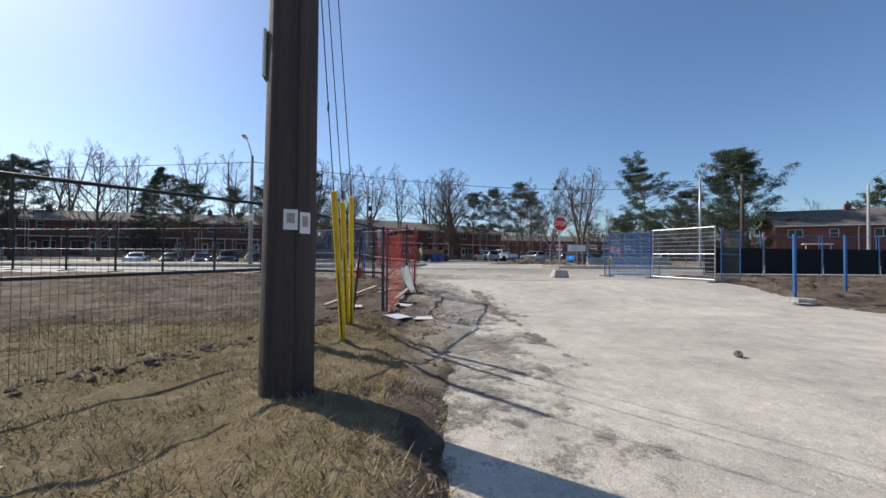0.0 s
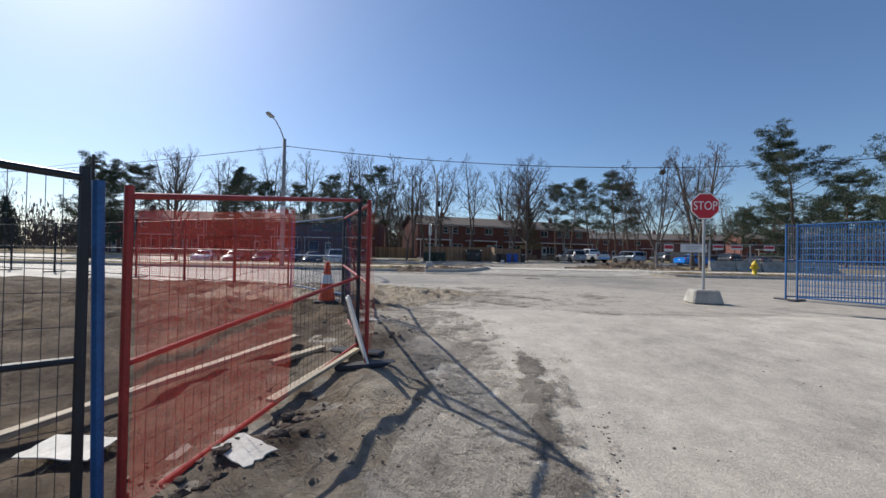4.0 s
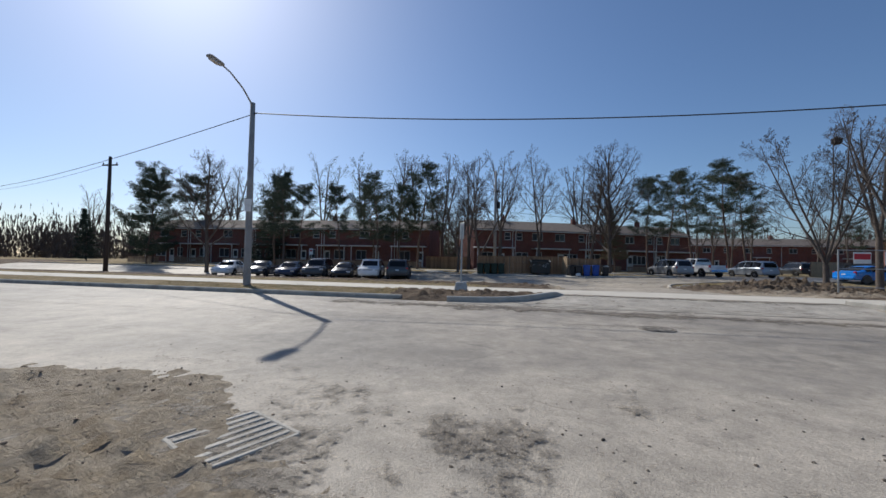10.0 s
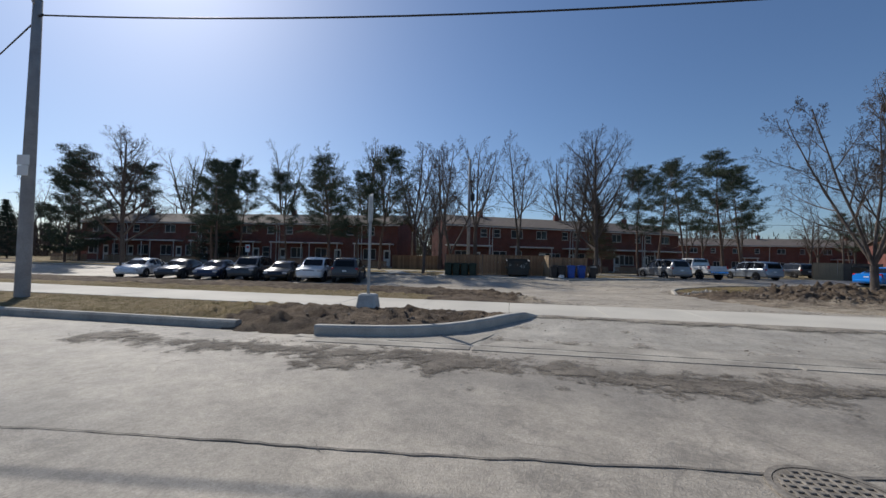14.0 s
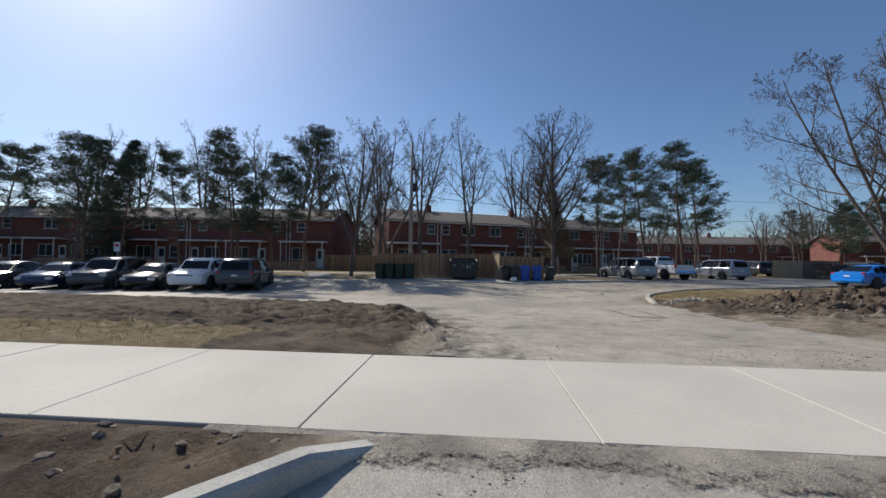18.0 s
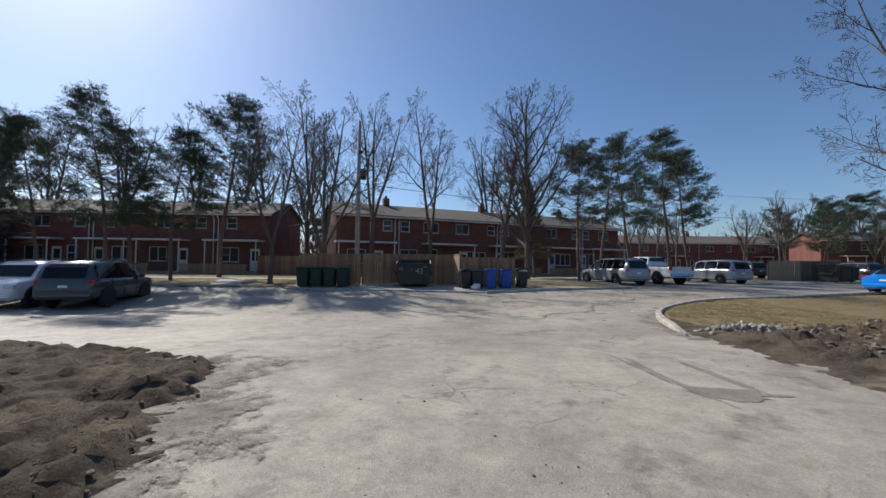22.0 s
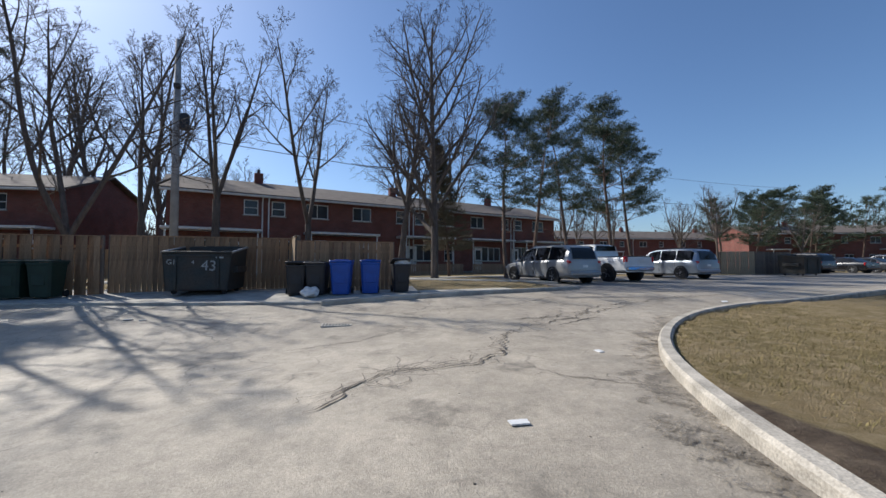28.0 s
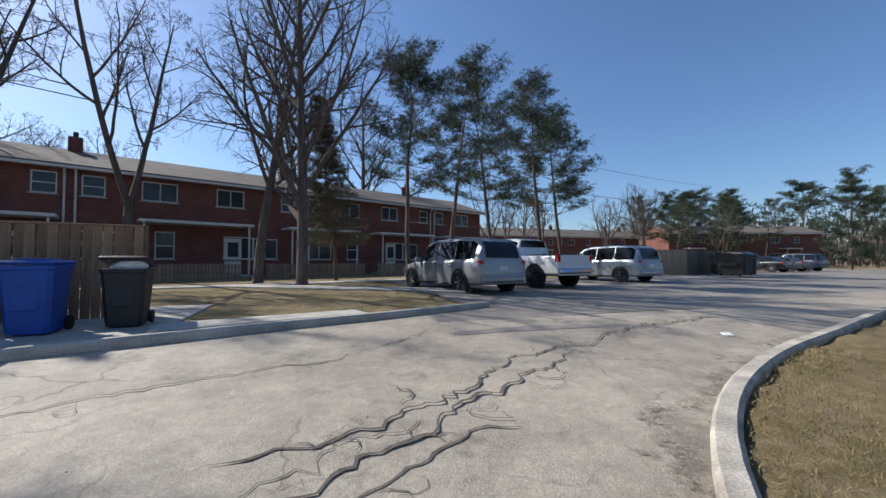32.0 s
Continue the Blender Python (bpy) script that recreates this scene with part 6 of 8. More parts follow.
DARKP = "black temporary site fence panel with fine welded wire"
line = [(-6.0, -1.9), (-4.75, .75), (-3.3, 3.2), (-1.86, 5.66), (-.80, 8.1)]
for p, q in zip(line, line[1:]):
    fence_panel(p, q, BLACKP, WIRE, DARKP, 1.74, base1=-.42 if q[1] > 8 else None)
fence_panel((-.76, 8.2), (-.655, 10.62), REDP, WIRE, "red-orange framed site fence panel, half hung with orange netting", 1.58, net=NET, mid=.74, base0=-.32, base1=-.02, net_span=.5, end_post=BLACKP)
fence_panel((-.4, 10.27), (-1.88, 12.6), REDP, WIRE, "red-orange site fence panel hung with orange safety netting", 1.53, net=NET, mid=.74, base0=-.06, base1=.02, end_post=BLACKP)
fence_panel((-1.92, 12.66), (-2.56, 14.02), BLACKP, WIREG, "dark site fence panel with pale welded wire", 1.54, mid=.76, base0=.02)
fence_panel((-2.55, 14.1), (-5.0, 15.72), BLUEP, WIRE, "blue site fence panel hung with dark blue netting", 1.66, net=BLUENET, mid=.8)
line = [(-5.1, 15.8), (-7.1, 16.15), (-9.2, 16.5), (-11.8, 17.1), (-14.2, 17.5), (-16.9, 18.0), (-19.6, 18.2), (-22.4, 18.4), (-25.2, 18.6), (-28, 18.8), (-30.9, 19.0)]
for p, q in zip(line, line[1:]):
    fence_panel(p, q, BLACKP, WIRE, "dark site fence panel along the road edge", 1.8)


def stake(name, foot, top, r, m, label, cat="post"):
    root = thing(name, pose(*foot), label, cat)
    f = Vector(foot)
    part("shaft", Geo().tube([Vector((0, 0, -.25)), Vector(top) - f], r, 8), m, root)
    return root


for foot, top, m, lab in (((-1.78, 5.5, -.25), (-1.79, 5.56, 1.38), BLUEP, "blue steel fence post in the grass"), ((-1.70, 5.56, -.25), (-1.72, 5.6, 1.38), BLUEP, "blue steel fence post in the grass"),
                          ((-1.23, 7.42, -.3), (-1.10, 7.52, 1.12), BLACKP, "black leaning fence stake"), ((-.80, 8.16, -.3), (-.83, 8.14, 1.3), BLUEP, "blue steel post beside an orange fence panel"),
                          ((-1.52, 12.72, -.02), (-1.88, 12.64, 1.54), REDP, "red leaning brace against the fence"),
                          ((-2.58, 14.06, 0), (-2.6, 14.06, 1.66), BLUEP, "thick blue corner post of the site fence"), ((-2.48, 14.04, 0), (-2.5, 14.0, 1.64), BLUEP, "thick blue corner post of the site fence")):
    stake("marker_post", foot, top, .02 if "stake" in lab or "brace" in lab else .025, m, lab)


def P2(u, v):
    return xy(u, v)


fence_panel(P2(10.6, 16.1), P2(11.5, 14.62), BLUEP, BLUEP, "blue site fence panel beside the entrance", 1.78, wire_r=.009)
fence_panel(P2(11.5, 14.55), P2(12.0, 12.1), STEEL, WIRE, "galvanised site gate panel beside the entrance", 1.85, wire_r=.007)
fence_panel(P2(10.5, 16.3), P2(13.2, 16.2), BLUEP, WIREG, "blue site fence panel along the road", 1.78, wire_r=.006)
fence_panel(P2(12.2, 12.1), P2(14.6, 13.6), BLUEP, WIRE, "blue site fence panel set back from the entrance", 1.75)
for (u, v) in ((11.0, 8.8), (14.2, 9.9), (17.4, 10.4)):
    x, y = xy(u, v)
    stake("marker_post", (x, y, gz(x, y)), (x, y, gz(x, y) + 1.75), .04, BLUEP, "blue steel fence post on bare soil")
for i in range(9):
    x0, y0 = xy(15.0 + 2.9 * i, 15.8 - .25 * i)
    x1, y1 = xy(15.0 + 2.9 * (i + 1) - .1, 15.8 - .25 * (i + 1))
    p = fence_panel((x0, y0), (x1, y1), BLUEP, WIRE, "blue site fence panel with black windscreen cloth on its lower half", 1.85)
    part("windscreen_cloth", Geo().box((1.42, -.04, .66), (2.78, .01, 1.15)), SCREEN, p, "black cloth")
for u, v in ((16.0, 9.6), (20.5, 10.6)):
    x, y = xy(u, v)
    pst = thing("standpipe", on_ground(x, y), "pale blue upright standpipe on bare soil", "pipe")
    part("pipe", Geo().lathe([(.14, -.2), (.14, .95), (.12, 1.0), (.12, 1.0)], n=16), mat("pale_blue_pipe", (.25, .5, .62), .5, var=.15), pst)
    part("cap", Geo().lathe([(.06, 1.0), (.06, 1.3), (.02, 1.34)], n=12), STEEL, pst)

# ---- utility pole, guys, guards ----
POLE = (-.80, 3.78)
zp = gz(*POLE)
up = thing("utility_pole", pose(*POLE, zp), "tall dark creosoted timber utility pole in dry grass", "utility pole")
part("shaft", Geo().tube([(0, 0, -.6), (0, 0, 0), (.01, 0, 3), (.0, 0, 6), (0, .01, 10.5)], [.215, .205, .185, .165, .135], 28), POLEWOOD, up, smooth=True)
for ang, z, w, h in ((-65, 1.46, .10, .15), (-34, 1.44, .09, .16)):
    t = radians(ang)
    n = part("notice", Geo().bevel_box((.20 * math.cos(t), .20 * math.sin(t), z), (.004, w, h), .001, ang), SIGNWHITE, up, "small white paper notice")
    part("print_block", Geo().box((.2032 * math.cos(t), .2032 * math.sin(t), z + .01), (.002, w * .55, h * .5), ang), mat("faded_print", (.45, .38, .37), .8, var=.2, scale=30), n)
part("ground_wire", Geo().tube([(.12, -.16, -.1), (.12, -.155, 3), (.1, -.14, 8)], .007, 6), DARKSTEEL, up)
part("tag", Geo().bevel_box((-.19, -.04, 2.75), (.03, .13, .38), .01, 12), SIGNWHITE, up, "pale plate on the pole")
part("crossarm", Geo().bevel_box((0, -.2, 9.6), (2.4, .1, .13), .01, 20), POLEWOOD, up)
for foot, tip, high in (((-.83, 5.49), (-.80, 4.91, 1.49), 6.0), ((-1.05, 6.49), (-.933, 5.73, 1.485), 6.5), ((-1.0, 6.53), (-.88, 5.96, 1.588), 7.6)):
    z = gz(*foot) + .1
    g = thing("guy_wire", pose(*foot, z), "steel guy wire with a yellow plastic guard anchored in grass", "guy wire", "guy wires of the utility pole")
    f = Vector((*foot, z))
    tv = Vector(tip) - f
    part("guard", Geo().tube([tv * .02, tv], .034, 10), YELLOWP, g, "yellow plastic guard")
    d = Vector((POLE[0], POLE[1], zp + high)) - f
    mid = d * .45
    mid.z += .2
    part("wire", Geo().tube([Vector((0, 0, -.2)), tv * 1.02, tv + (d - tv) * .5, d], .006, 5), CABLE, g)
    part("clamp", Geo().lathe([(.006, -.05), (.011, -.03), (.011, .03), (.006, .05)], tuple(tv + (d - tv) * (.2 if high < 6.2 else .02)), 10), DARKSTEEL, g)

# ---- signs ----
def text_mesh(txt, size, mat_, depth=.001):
    cu = bpy.data.curves.new("lettering", "FONT")
    cu.body, cu.size, cu.align_x, cu.align_y, cu.extrude = txt, size, "CENTER", "CENTER", depth
    ob = bpy.data.objects.new("lettering", cu)
    me = bpy.data.meshes.new_from_object(ob)
    me.materials.clear()
    me.materials.append(mat_)
    bpy.data.objects.remove(ob)
    return me


def octagon(r):
    return [(r * math.cos(radians(22.5 + 45 * k)), r * math.sin(radians(22.5 + 45 * k))) for k in range(8)]


def footing(w=.62, h=.33, mat_=OLDCON):
    return Geo().bevel_box((0, 0, h / 2), (w, w * .8, h), .03, 0, .82)


x, y = 4.80, 16.36
stop = thing("stop_sign", on_ground(x, y, 4, .008), "red octagonal stop sign on a steel post in a concrete block", "stop sign")
part("footing", footing(.62, .30), OLDCON, stop, "pale concrete footing block")
part("post", Geo().tube([(0, 0, .25), (0, 0, 2.42)], .03, 8), STEEL, stop)
pl = part("plate", Geo().prism(octagon(.305), -.045, -.036), SIGNWHITE, stop)
pl.location.z = 2.13
rd = part("red_face", Geo().prism(octagon(.285), -.049, -.046), SIGNRED, pl)
lt = part("lettering", text_mesh("STOP", .235, SIGNWHITE), None, pl)
lt.matrix_basis = pose(0, -.051, 0, 90, 0, 0)
lt.scale = (.86, 1.15, 1)

x, y = -4.66, 28.35
sp = thing("sign_post", on_ground(x, y, 11, .06), "thin grey signpost with an edge-on plate in a concrete block", "sign")
part("footing", footing(.44, .31), mat("white_block_concrete", (.62, .60, .55), .9, var=.2, scale=3), sp, "pale concrete footing block")
part("post", Geo().tube([(0, 0, .3), (0, 0, 2.4)], .034, 8), STEEL, sp)
part("plate", Geo().bevel_box((.0, .0, 2.15), (.02, .32, .6), .006, 36), STEEL, sp)

x, y = xy(-17.98, 50.1)
ps = thing("parking_sign", on_ground(x, y, 11), "small white parking sign on a post behind the cars", "sign")
part("post", Geo().tube([(0, 0, -.2), (0, 0, 2.3)], .03, 8), STEEL, ps)
part("plate", Geo().bevel_box((0, -.045, 2.2), (.42, .02, .62), .008), SIGNWHITE, ps)
part("print_bar", Geo().box((0, -.058, 2.3), (.26, .004, .18)), SIGNRED, ps)

x, y = xy(18.6, 28.2)
hy = thing("fire_hydrant", on_ground(x, y), "yellow cast fire hydrant beside the sidewalk", "hydrant")
part("barrel", Geo().lathe([(.16, -.1), (.16, .06), (.11, .08), (.11, .55), (.15, .57), (.15, .62), (.12, .70), (.06, .78), (.03, .80)], n=18), HYDRANT, hy, smooth=True)
for a in (0, 90, 180):
    t = radians(a)
    part("outlet_cap", Geo().tube([(.1 * math.cos(t), .1 * math.sin(t), .45), (.2 * math.cos(t), .2 * math.sin(t), .45)], .06, 10), HYDRANT, hy)
part("operating_nut", Geo().lathe([(.03, .80), (.03, .86)], n=6), HYDRANT, hy)

# ---- street lamps, poles, cables ----
def street_lamp(x, y, h, arm, label, metal=STEEL, r=.125):
    root = thing("street_lamp", on_ground(x, y, 0, .1), label, "street lamp")
    part("pole", Geo().tube([(0, 0, -.5), (0, 0, 0), (0, 0, h * .5), (0, 0, h)], [r * 1.15, r * 1.12, r * .95, r * .72], 16), metal, root, smooth=True)
    ax, ay, az = arm
    part("arm", Geo().tube([(0, 0, h - .3), (ax * .08, ay * .08, h - .02), (ax * .35, ay * .35, h + az * .5), (ax * .75, ay * .75, h + az * .92), (ax, ay, h + az)], [.035, .033, .03, .028, .028], 8), metal, root)
    d = Vector((ax, ay, 0)).normalized()
    c = Vector((ax, ay, h + az)) + d * .3
    hd = Geo().bevel_box((0, 0, 0), (.7, .24, .13), .05)
    m = pose(*c, 0, 0, math.degrees(math.atan2(d.y, d.x)))
    hd.v = [tuple(m @ Vector(p)) for p in hd.v]
    head = part("lamp_head", hd, metal, root)
    ln = Geo().bevel_box((.05, 0, -.075), (.42, .18, .05), .02)
    ln.v = [tuple(m @ Vector(p)) for p in ln.v]
    part("lens", ln, CLEARLAMP, head)
    return root


CONPOLE = mat("concrete_pole", (.36, .35, .34), .8, var=.2, scale=3, grain=50, bump=.15)
LAMP = (-12.75, 26.15)
lp = street_lamp(*LAMP, 7.15, (.5, -1.75, .62), "grey street lamp with a curved arm, on the grass verge", CONPOLE)
for z, s in ((2.95, .26), (3.2, .3)):
    part("plate", Geo().bevel_box((.08, -.14, z), (s, .02, .24), .005, 20), SIGNWHITE, lp, "small white plate on the lamp post")
part("bracket", Geo().tube([(.08, 0, 6.72), (.25, 0, 6.72)], .03, 6), DARKSTEEL, lp)
x2, y2 = xy(27.3, 29.0)
street_lamp(x2, y2, 7.4, (1.3, 1.0, 1.15), "pale street lamp with a bent arm beyond the site entrance", STEEL, .1)
x3, y3 = xy(44, 28.4)
street_lamp(x3, y3, 7.4, (.2, -1.5, 1.15), "distant street lamp along the road", CONPOLE)
x4, y4 = xy(-46, 28.2)
street_lamp(x4, y4, 7.15, (.5, -1.75, .62), "distant street lamp along the road", CONPOLE)


def timber_pole(x, y, h, label):
    root = thing("utility_pole", on_ground(x, y), label, "utility pole")
    part("shaft", Geo().tube([(0, 0, -.5), (0, 0, h * .5), (0, 0, h)], [.17, .145, .11], 14), POLEWOOD, root, smooth=True)
    part("crossarm", Geo().bevel_box((0, 0, h - .7), (1.5, .09, .11), .01, 14), POLEWOOD, root)
    for s in (-.65, 0, .65):
        part("insulator", Geo().lathe([(.03, 0), (.05, .08), (.03, .16)], (s * math.cos(radians(14)), s * math.sin(radians(14)), h - .64), 8), DARKSTEEL, root)
    return root


timber_pole(-37.5, 33.5, 9.5, "dark timber utility pole beyond the long terrace")
timber_pole(-82, 38.5, 10.4, "distant dark timber utility pole")
ub = thing("utility_pole", on_ground(-12.55, 60.85), "grey concrete utility pole behind the board fence", "utility pole")
part("shaft", Geo().tube([(0, 0, -.5), (0, 0, 6), (0, 0, 12.15)], [.2, .17, .13], 16), CONPOLE, ub, smooth=True)
part("lamp_bracket", Geo().tube([(0, 0, 9.6), (.25, -.3, 9.75), (.3, -.35, 9.7)], .05, 8), DARKSTEEL, ub)
part("floodlight", Geo().bevel_box((.32, -.42, 9.6), (.3, .3, .22), .03, 30), DARKSTEEL, ub)
part("transformer", Geo().lathe([(.2, 7.6), (.22, 7.65), (.22, 8.3), (.18, 8.4)], (.35, .1, 0), 14), DARKSTEEL, ub)


def cable(a, b, sag, label, r=.016, n=20):
    pts = [Vector(a).lerp(Vector(b), i / n) - Vector((0, 0, sag * 4 * (i / n) * (1 - i / n))) for i in range(n + 1)]
    root = tagged(part("overhead_cable", Geo().tube(pts, r, 5), CABLE), label, "cable")
    return root


za = gz(*LAMP) + .1
hang = (LAMP[0] + .2, LAMP[1], za + 6.72)
cable(hang, (*xy(31, 28.6), 7.3), 1.15, "black overhead cable sagging along the road", .02, 30)
cable(hang, (-82, 38.5, 9.9), .7, "black overhead cable from lamp post to timber pole", .018)
cable((-37.5, 33.5, 8.7), (-82, 38.5, 9.6), .6, "black overhead cable between timber poles", .014)
cable((-12.55, 60.85, 7.4), (38, 88, 7.2), 1.0, "black overhead cable behind the terrace trees", .02)
cable((-12.55, 60.85, 9.9), (38, 88, 9.4), 1.0, "thin overhead cable above the terrace roof", .012)
cable((-12.55, 60.85, 7.4), (-60, 52, 8.0), 1.2, "black overhead cable in front of the long terrace", .016)
xe, ye = xy(31, 28.6)
timber_pole(xe, ye, 7.9, "timber utility pole by the road")

for x, y, h in ((-1.3, 5.5, .28), (-1.84, 5.84, .3), (-1.95, 5.8, .22)):
    stake("stake_stub", (x, y, gz(x, y)), (x + .02, y, gz(x, y) + h), .03, GREYWOOD, "short weathered stake stub in the grass")

# ---- board enclosure ----
def board_fence(a, b, h, label, step=.14, mat_=CEDAR, alternate=False, top_rail=True):
    """A fence of upright boards between two plan points of the road grid."""
    p, q = Vector(xy(*a)), Vector(xy(*b))
    L = (q - p).length
    d = (q - p) / L
    zb = max(gz(*p), gz(*q)) + .05
    root = thing("board_fence", pose(p.x, p.y, zb, 0, 0, math.degrees(math.atan2(d.y, d.x))), label, "fence", "refuse enclosure fences")
    rng = random.Random(int(L * 1000))
    n = max(2, int(L / step))
    me = None
    drop = zb - min(gz(*p), gz(*q)) + .02
    for i in range(n):
        w = L / n
        g = Geo().bevel_box((0, 0, h / 2 - drop / 2), (w - .008, .02, h + drop + rng.uniform(-.015, .015)), .004)
        if me is None or rng.random() < .3:
            me = g.mesh("board", mat_)
        o = part("board", me, None, root)
        o.location = (w * (i + .5), (-.05 if i % 2 else .012) if alternate else -.02 + rng.uniform(-.003, .003), 0)
        o.rotation_euler = (0, radians(rng.uniform(-.5, .5)), 0)
    for z in (.3, h - .3):
        part("rail", Geo().bevel_box((L / 2, .045, z), (L, .04, .09), .006), mat_, root)
    k = max(1, round(L / 2.2))
    for i in range(k + 1):
        part("post", Geo().bevel_box((L * i / k, .08, h / 2 - drop / 2), (.1, .1, h + .08 + drop), .01), GREYWOOD, root)
    if top_rail:
        part("cap", Geo().bevel_box((L / 2, .02, h + .02), (L, .12, .03), .006), mat_, root)
    return root


board_fence((-1.65, 53.45), (1.35, 54.25), 1.72, "cedar board-on-board fence panel behind green bins", .15, CEDAR, True)
board_fence((1.45, 54.45), (6.6, 55.4), 1.72, "cedar board fence behind a dark dumpster")
board_fence((6.6, 55.35), (6.95, 54.35), 1.75, "pale cedar gate leaf standing open", .12, mat("fresh_cedar", (.50, .36, .22), .8, var=.25, scale=3, grain=30, bump=.2, stretch=(5, 5, .5)))
board_fence((7.0, 54.2), (10.05, 54.7), 1.58, "cedar board fence behind blue recycling bins")
board_fence((-10.3, 66.0), (-4.6, 65.2), 1.6, "reddish cedar fence between two terraces")
board_fence((36.0, 69.2), (38.4, 68.6), 1.75, "pale board fence of the far refuse enclosure", .15, mat("pale_boards", (.50, .38, .24), .8, var=.25, scale=3, grain=30, bump=.2, stretch=(5, 5, .5)))
board_fence((38.4, 68.6), (42.6, 69.4), 1.75, "dark board fence of the far refuse enclosure", .15, GREYWOOD)


def picket_run(a, b, label, h=.85):
    p, q = Vector(xy(*a)), Vector(xy(*b))
    L = (q - p).length
    d = (q - p) / L
    root = thing("picket_fence", pose(p.x, p.y, gz(*p), 0, 0, math.degrees(math.atan2(d.y, d.x))), label, "fence", "low garden fences of the terrace")
    me = Geo().bevel_box((0, 0, h / 2), (.12, .02, h), .006).mesh("picket", TANWOOD)
    for i in range(int(L / .155)):
        o = part("picket", me, None, root)
        o.location = (.1 + i * .155, 0, 0)
    for z in (.2, h - .15):
        part("rail", Geo().bevel_box((L / 2, .03, z), (L, .03, .08), .005), TANWOOD, root)
    return root


T24 = radians(24)


def front(s, out, u0=-3.9, v0=67.4, ang=T24):
    """Plan point in front of the nearer terrace: s along its front, out metres before it."""
    return u0 + s * math.cos(ang) + out * math.sin(ang), v0 + s * math.sin(ang) - out * math.cos(ang)


for s0, s1 in ((-.5, 2.6), (6.6, 12.2), (13.4, 19.4), (20.2, 25.2), (26, 33.5)):
    picket_run(front(s0, 4.4), front(s1, 4.4), "low weathered wooden picket fence before the brick terrace")
for s0 in (0, 8, 16, 24, 32, 40):
    picket_run((-56 + s0, 62.3 + s0 * .05), (-50.5 + s0, 62.6 + s0 * .05), "low weathered wooden fence before the long terrace", .95)

# ---- dumpster, bins ----
def dumpster(u, v, turn, label, mark="", w=2.1, d=1.5):
    x, y = xy(u, v)
    root = thing("dumpster", on_ground(x, y, 11 + turn, .07), label, "dumpster", "steel dumpsters")
    hf, hb = 1.22, 1.42
    t = .035

    def wall(poly, y0, y1):
        return Geo().prism(poly, y0, y1)

    body = part("front_wall", wall([(-w / 2 + .1, .12), (w / 2 - .1, .12), (w / 2, hf), (-w / 2, hf)], -d / 2, -d / 2 + t), DUMP, root)
    part("back_wall", wall([(-w / 2 + .1, .12), (w / 2 - .1, .12), (w / 2, hb), (-w / 2, hb)], d / 2 - t, d / 2), DUMP, root)
    for s in (-1, 1):
        g = Geo()
        a, b = s * (w / 2 - .1), s * (w / 2)
        g.add([(a, -d / 2, .12), (a, d / 2, .12), (b, d / 2, hb), (b, -d / 2, hf), (a - s * t, -d / 2, .12), (a - s * t, d / 2, .12), (b - s * t, d / 2, hb), (b - s * t, -d / 2, hf)],
              [(0, 1, 2, 3), (7, 6, 5, 4), (0, 3, 7, 4), (1, 5, 6, 2), (3, 2, 6, 7), (0, 4, 5, 1)])
        part("side_wall", g, DUMP, root)
        part("lift_pocket", Geo().bevel_box((s * (w / 2 + .01), 0, .72), (.14, .95, .2), .015), DUMP, root)
        # Side rims are pale on a numbered dumpster; front and back rims stay dark.
        part("rim", Geo().tube([(s * w / 2, -d / 2, hf), (s * w / 2, d / 2, hb)], .035, 8), STEEL if mark else DUMP, root, "side rim edge")
        part("caster", Geo().lathe([(.07, -.03), (.07, .03)], (s * (w / 2 - .25), -d / 2 + .2, .07), 14, "y"), TYRE, root)
        part("caster", Geo().lathe([(.07, -.03), (.07, .03)], (s * (w / 2 - .25), d / 2 - .2, .07), 14, "y"), TYRE, root)
    part("base", Geo().bevel_box((0, 0, .135), (w - .2, d, .05), .01), DUMP, root)
    part("front_rim", Geo().tube([(-w / 2, -d / 2, hf), (w / 2, -d / 2, hf)], .035, 8), DUMP, root)
    part("back_rim", Geo().tube([(-w / 2, d / 2, hb), (w / 2, d / 2, hb)], .035, 8), DUMP, root)
    for s in (-.55, .0, .55):
        part("rib", Geo().bevel_box((s * w * .55, -d / 2 - .02, .66), (.07, .04, 1.0), .01), DUMP, root) if s else None
    part("crossbar", Geo().bevel_box((0, -d / 2 - .012, 1.12), (w * .97, .03, .07), .01), DUMP, root)
    if mark:
        for txt, px, pz, size in (("43", .32, .82, .42), ("G1", -.66, .93, .2), ("4", -.1, .93, .16)):
            o = part("painted_number", text_mesh(txt, size, WORN), None, body)
            o.matrix_basis = pose(px, -d / 2 - .045, pz, 90, 3, 0)
        part("sticker", Geo().box((.6, -d / 2 - .03, 1.07), (.2, .01, .05)), WORN, body)
    return root


WORN = mat("faded_white_paint", (.42, .44, .43), .8, var=.3, scale=14, grain=60, bump=.1)
dumpster(4.38, 54.15, 4, "dark steel dumpster with painted number, on the refuse pad", "43", 1.84)
dumpster(37.5, 64.4, 14, "dark steel dumpster by the far enclosure", "", 2.0, 1.4)
dumpster(40.6, 67.2, 10, "dark steel dumpster before a board enclosure", "", 2.0, 1.4)


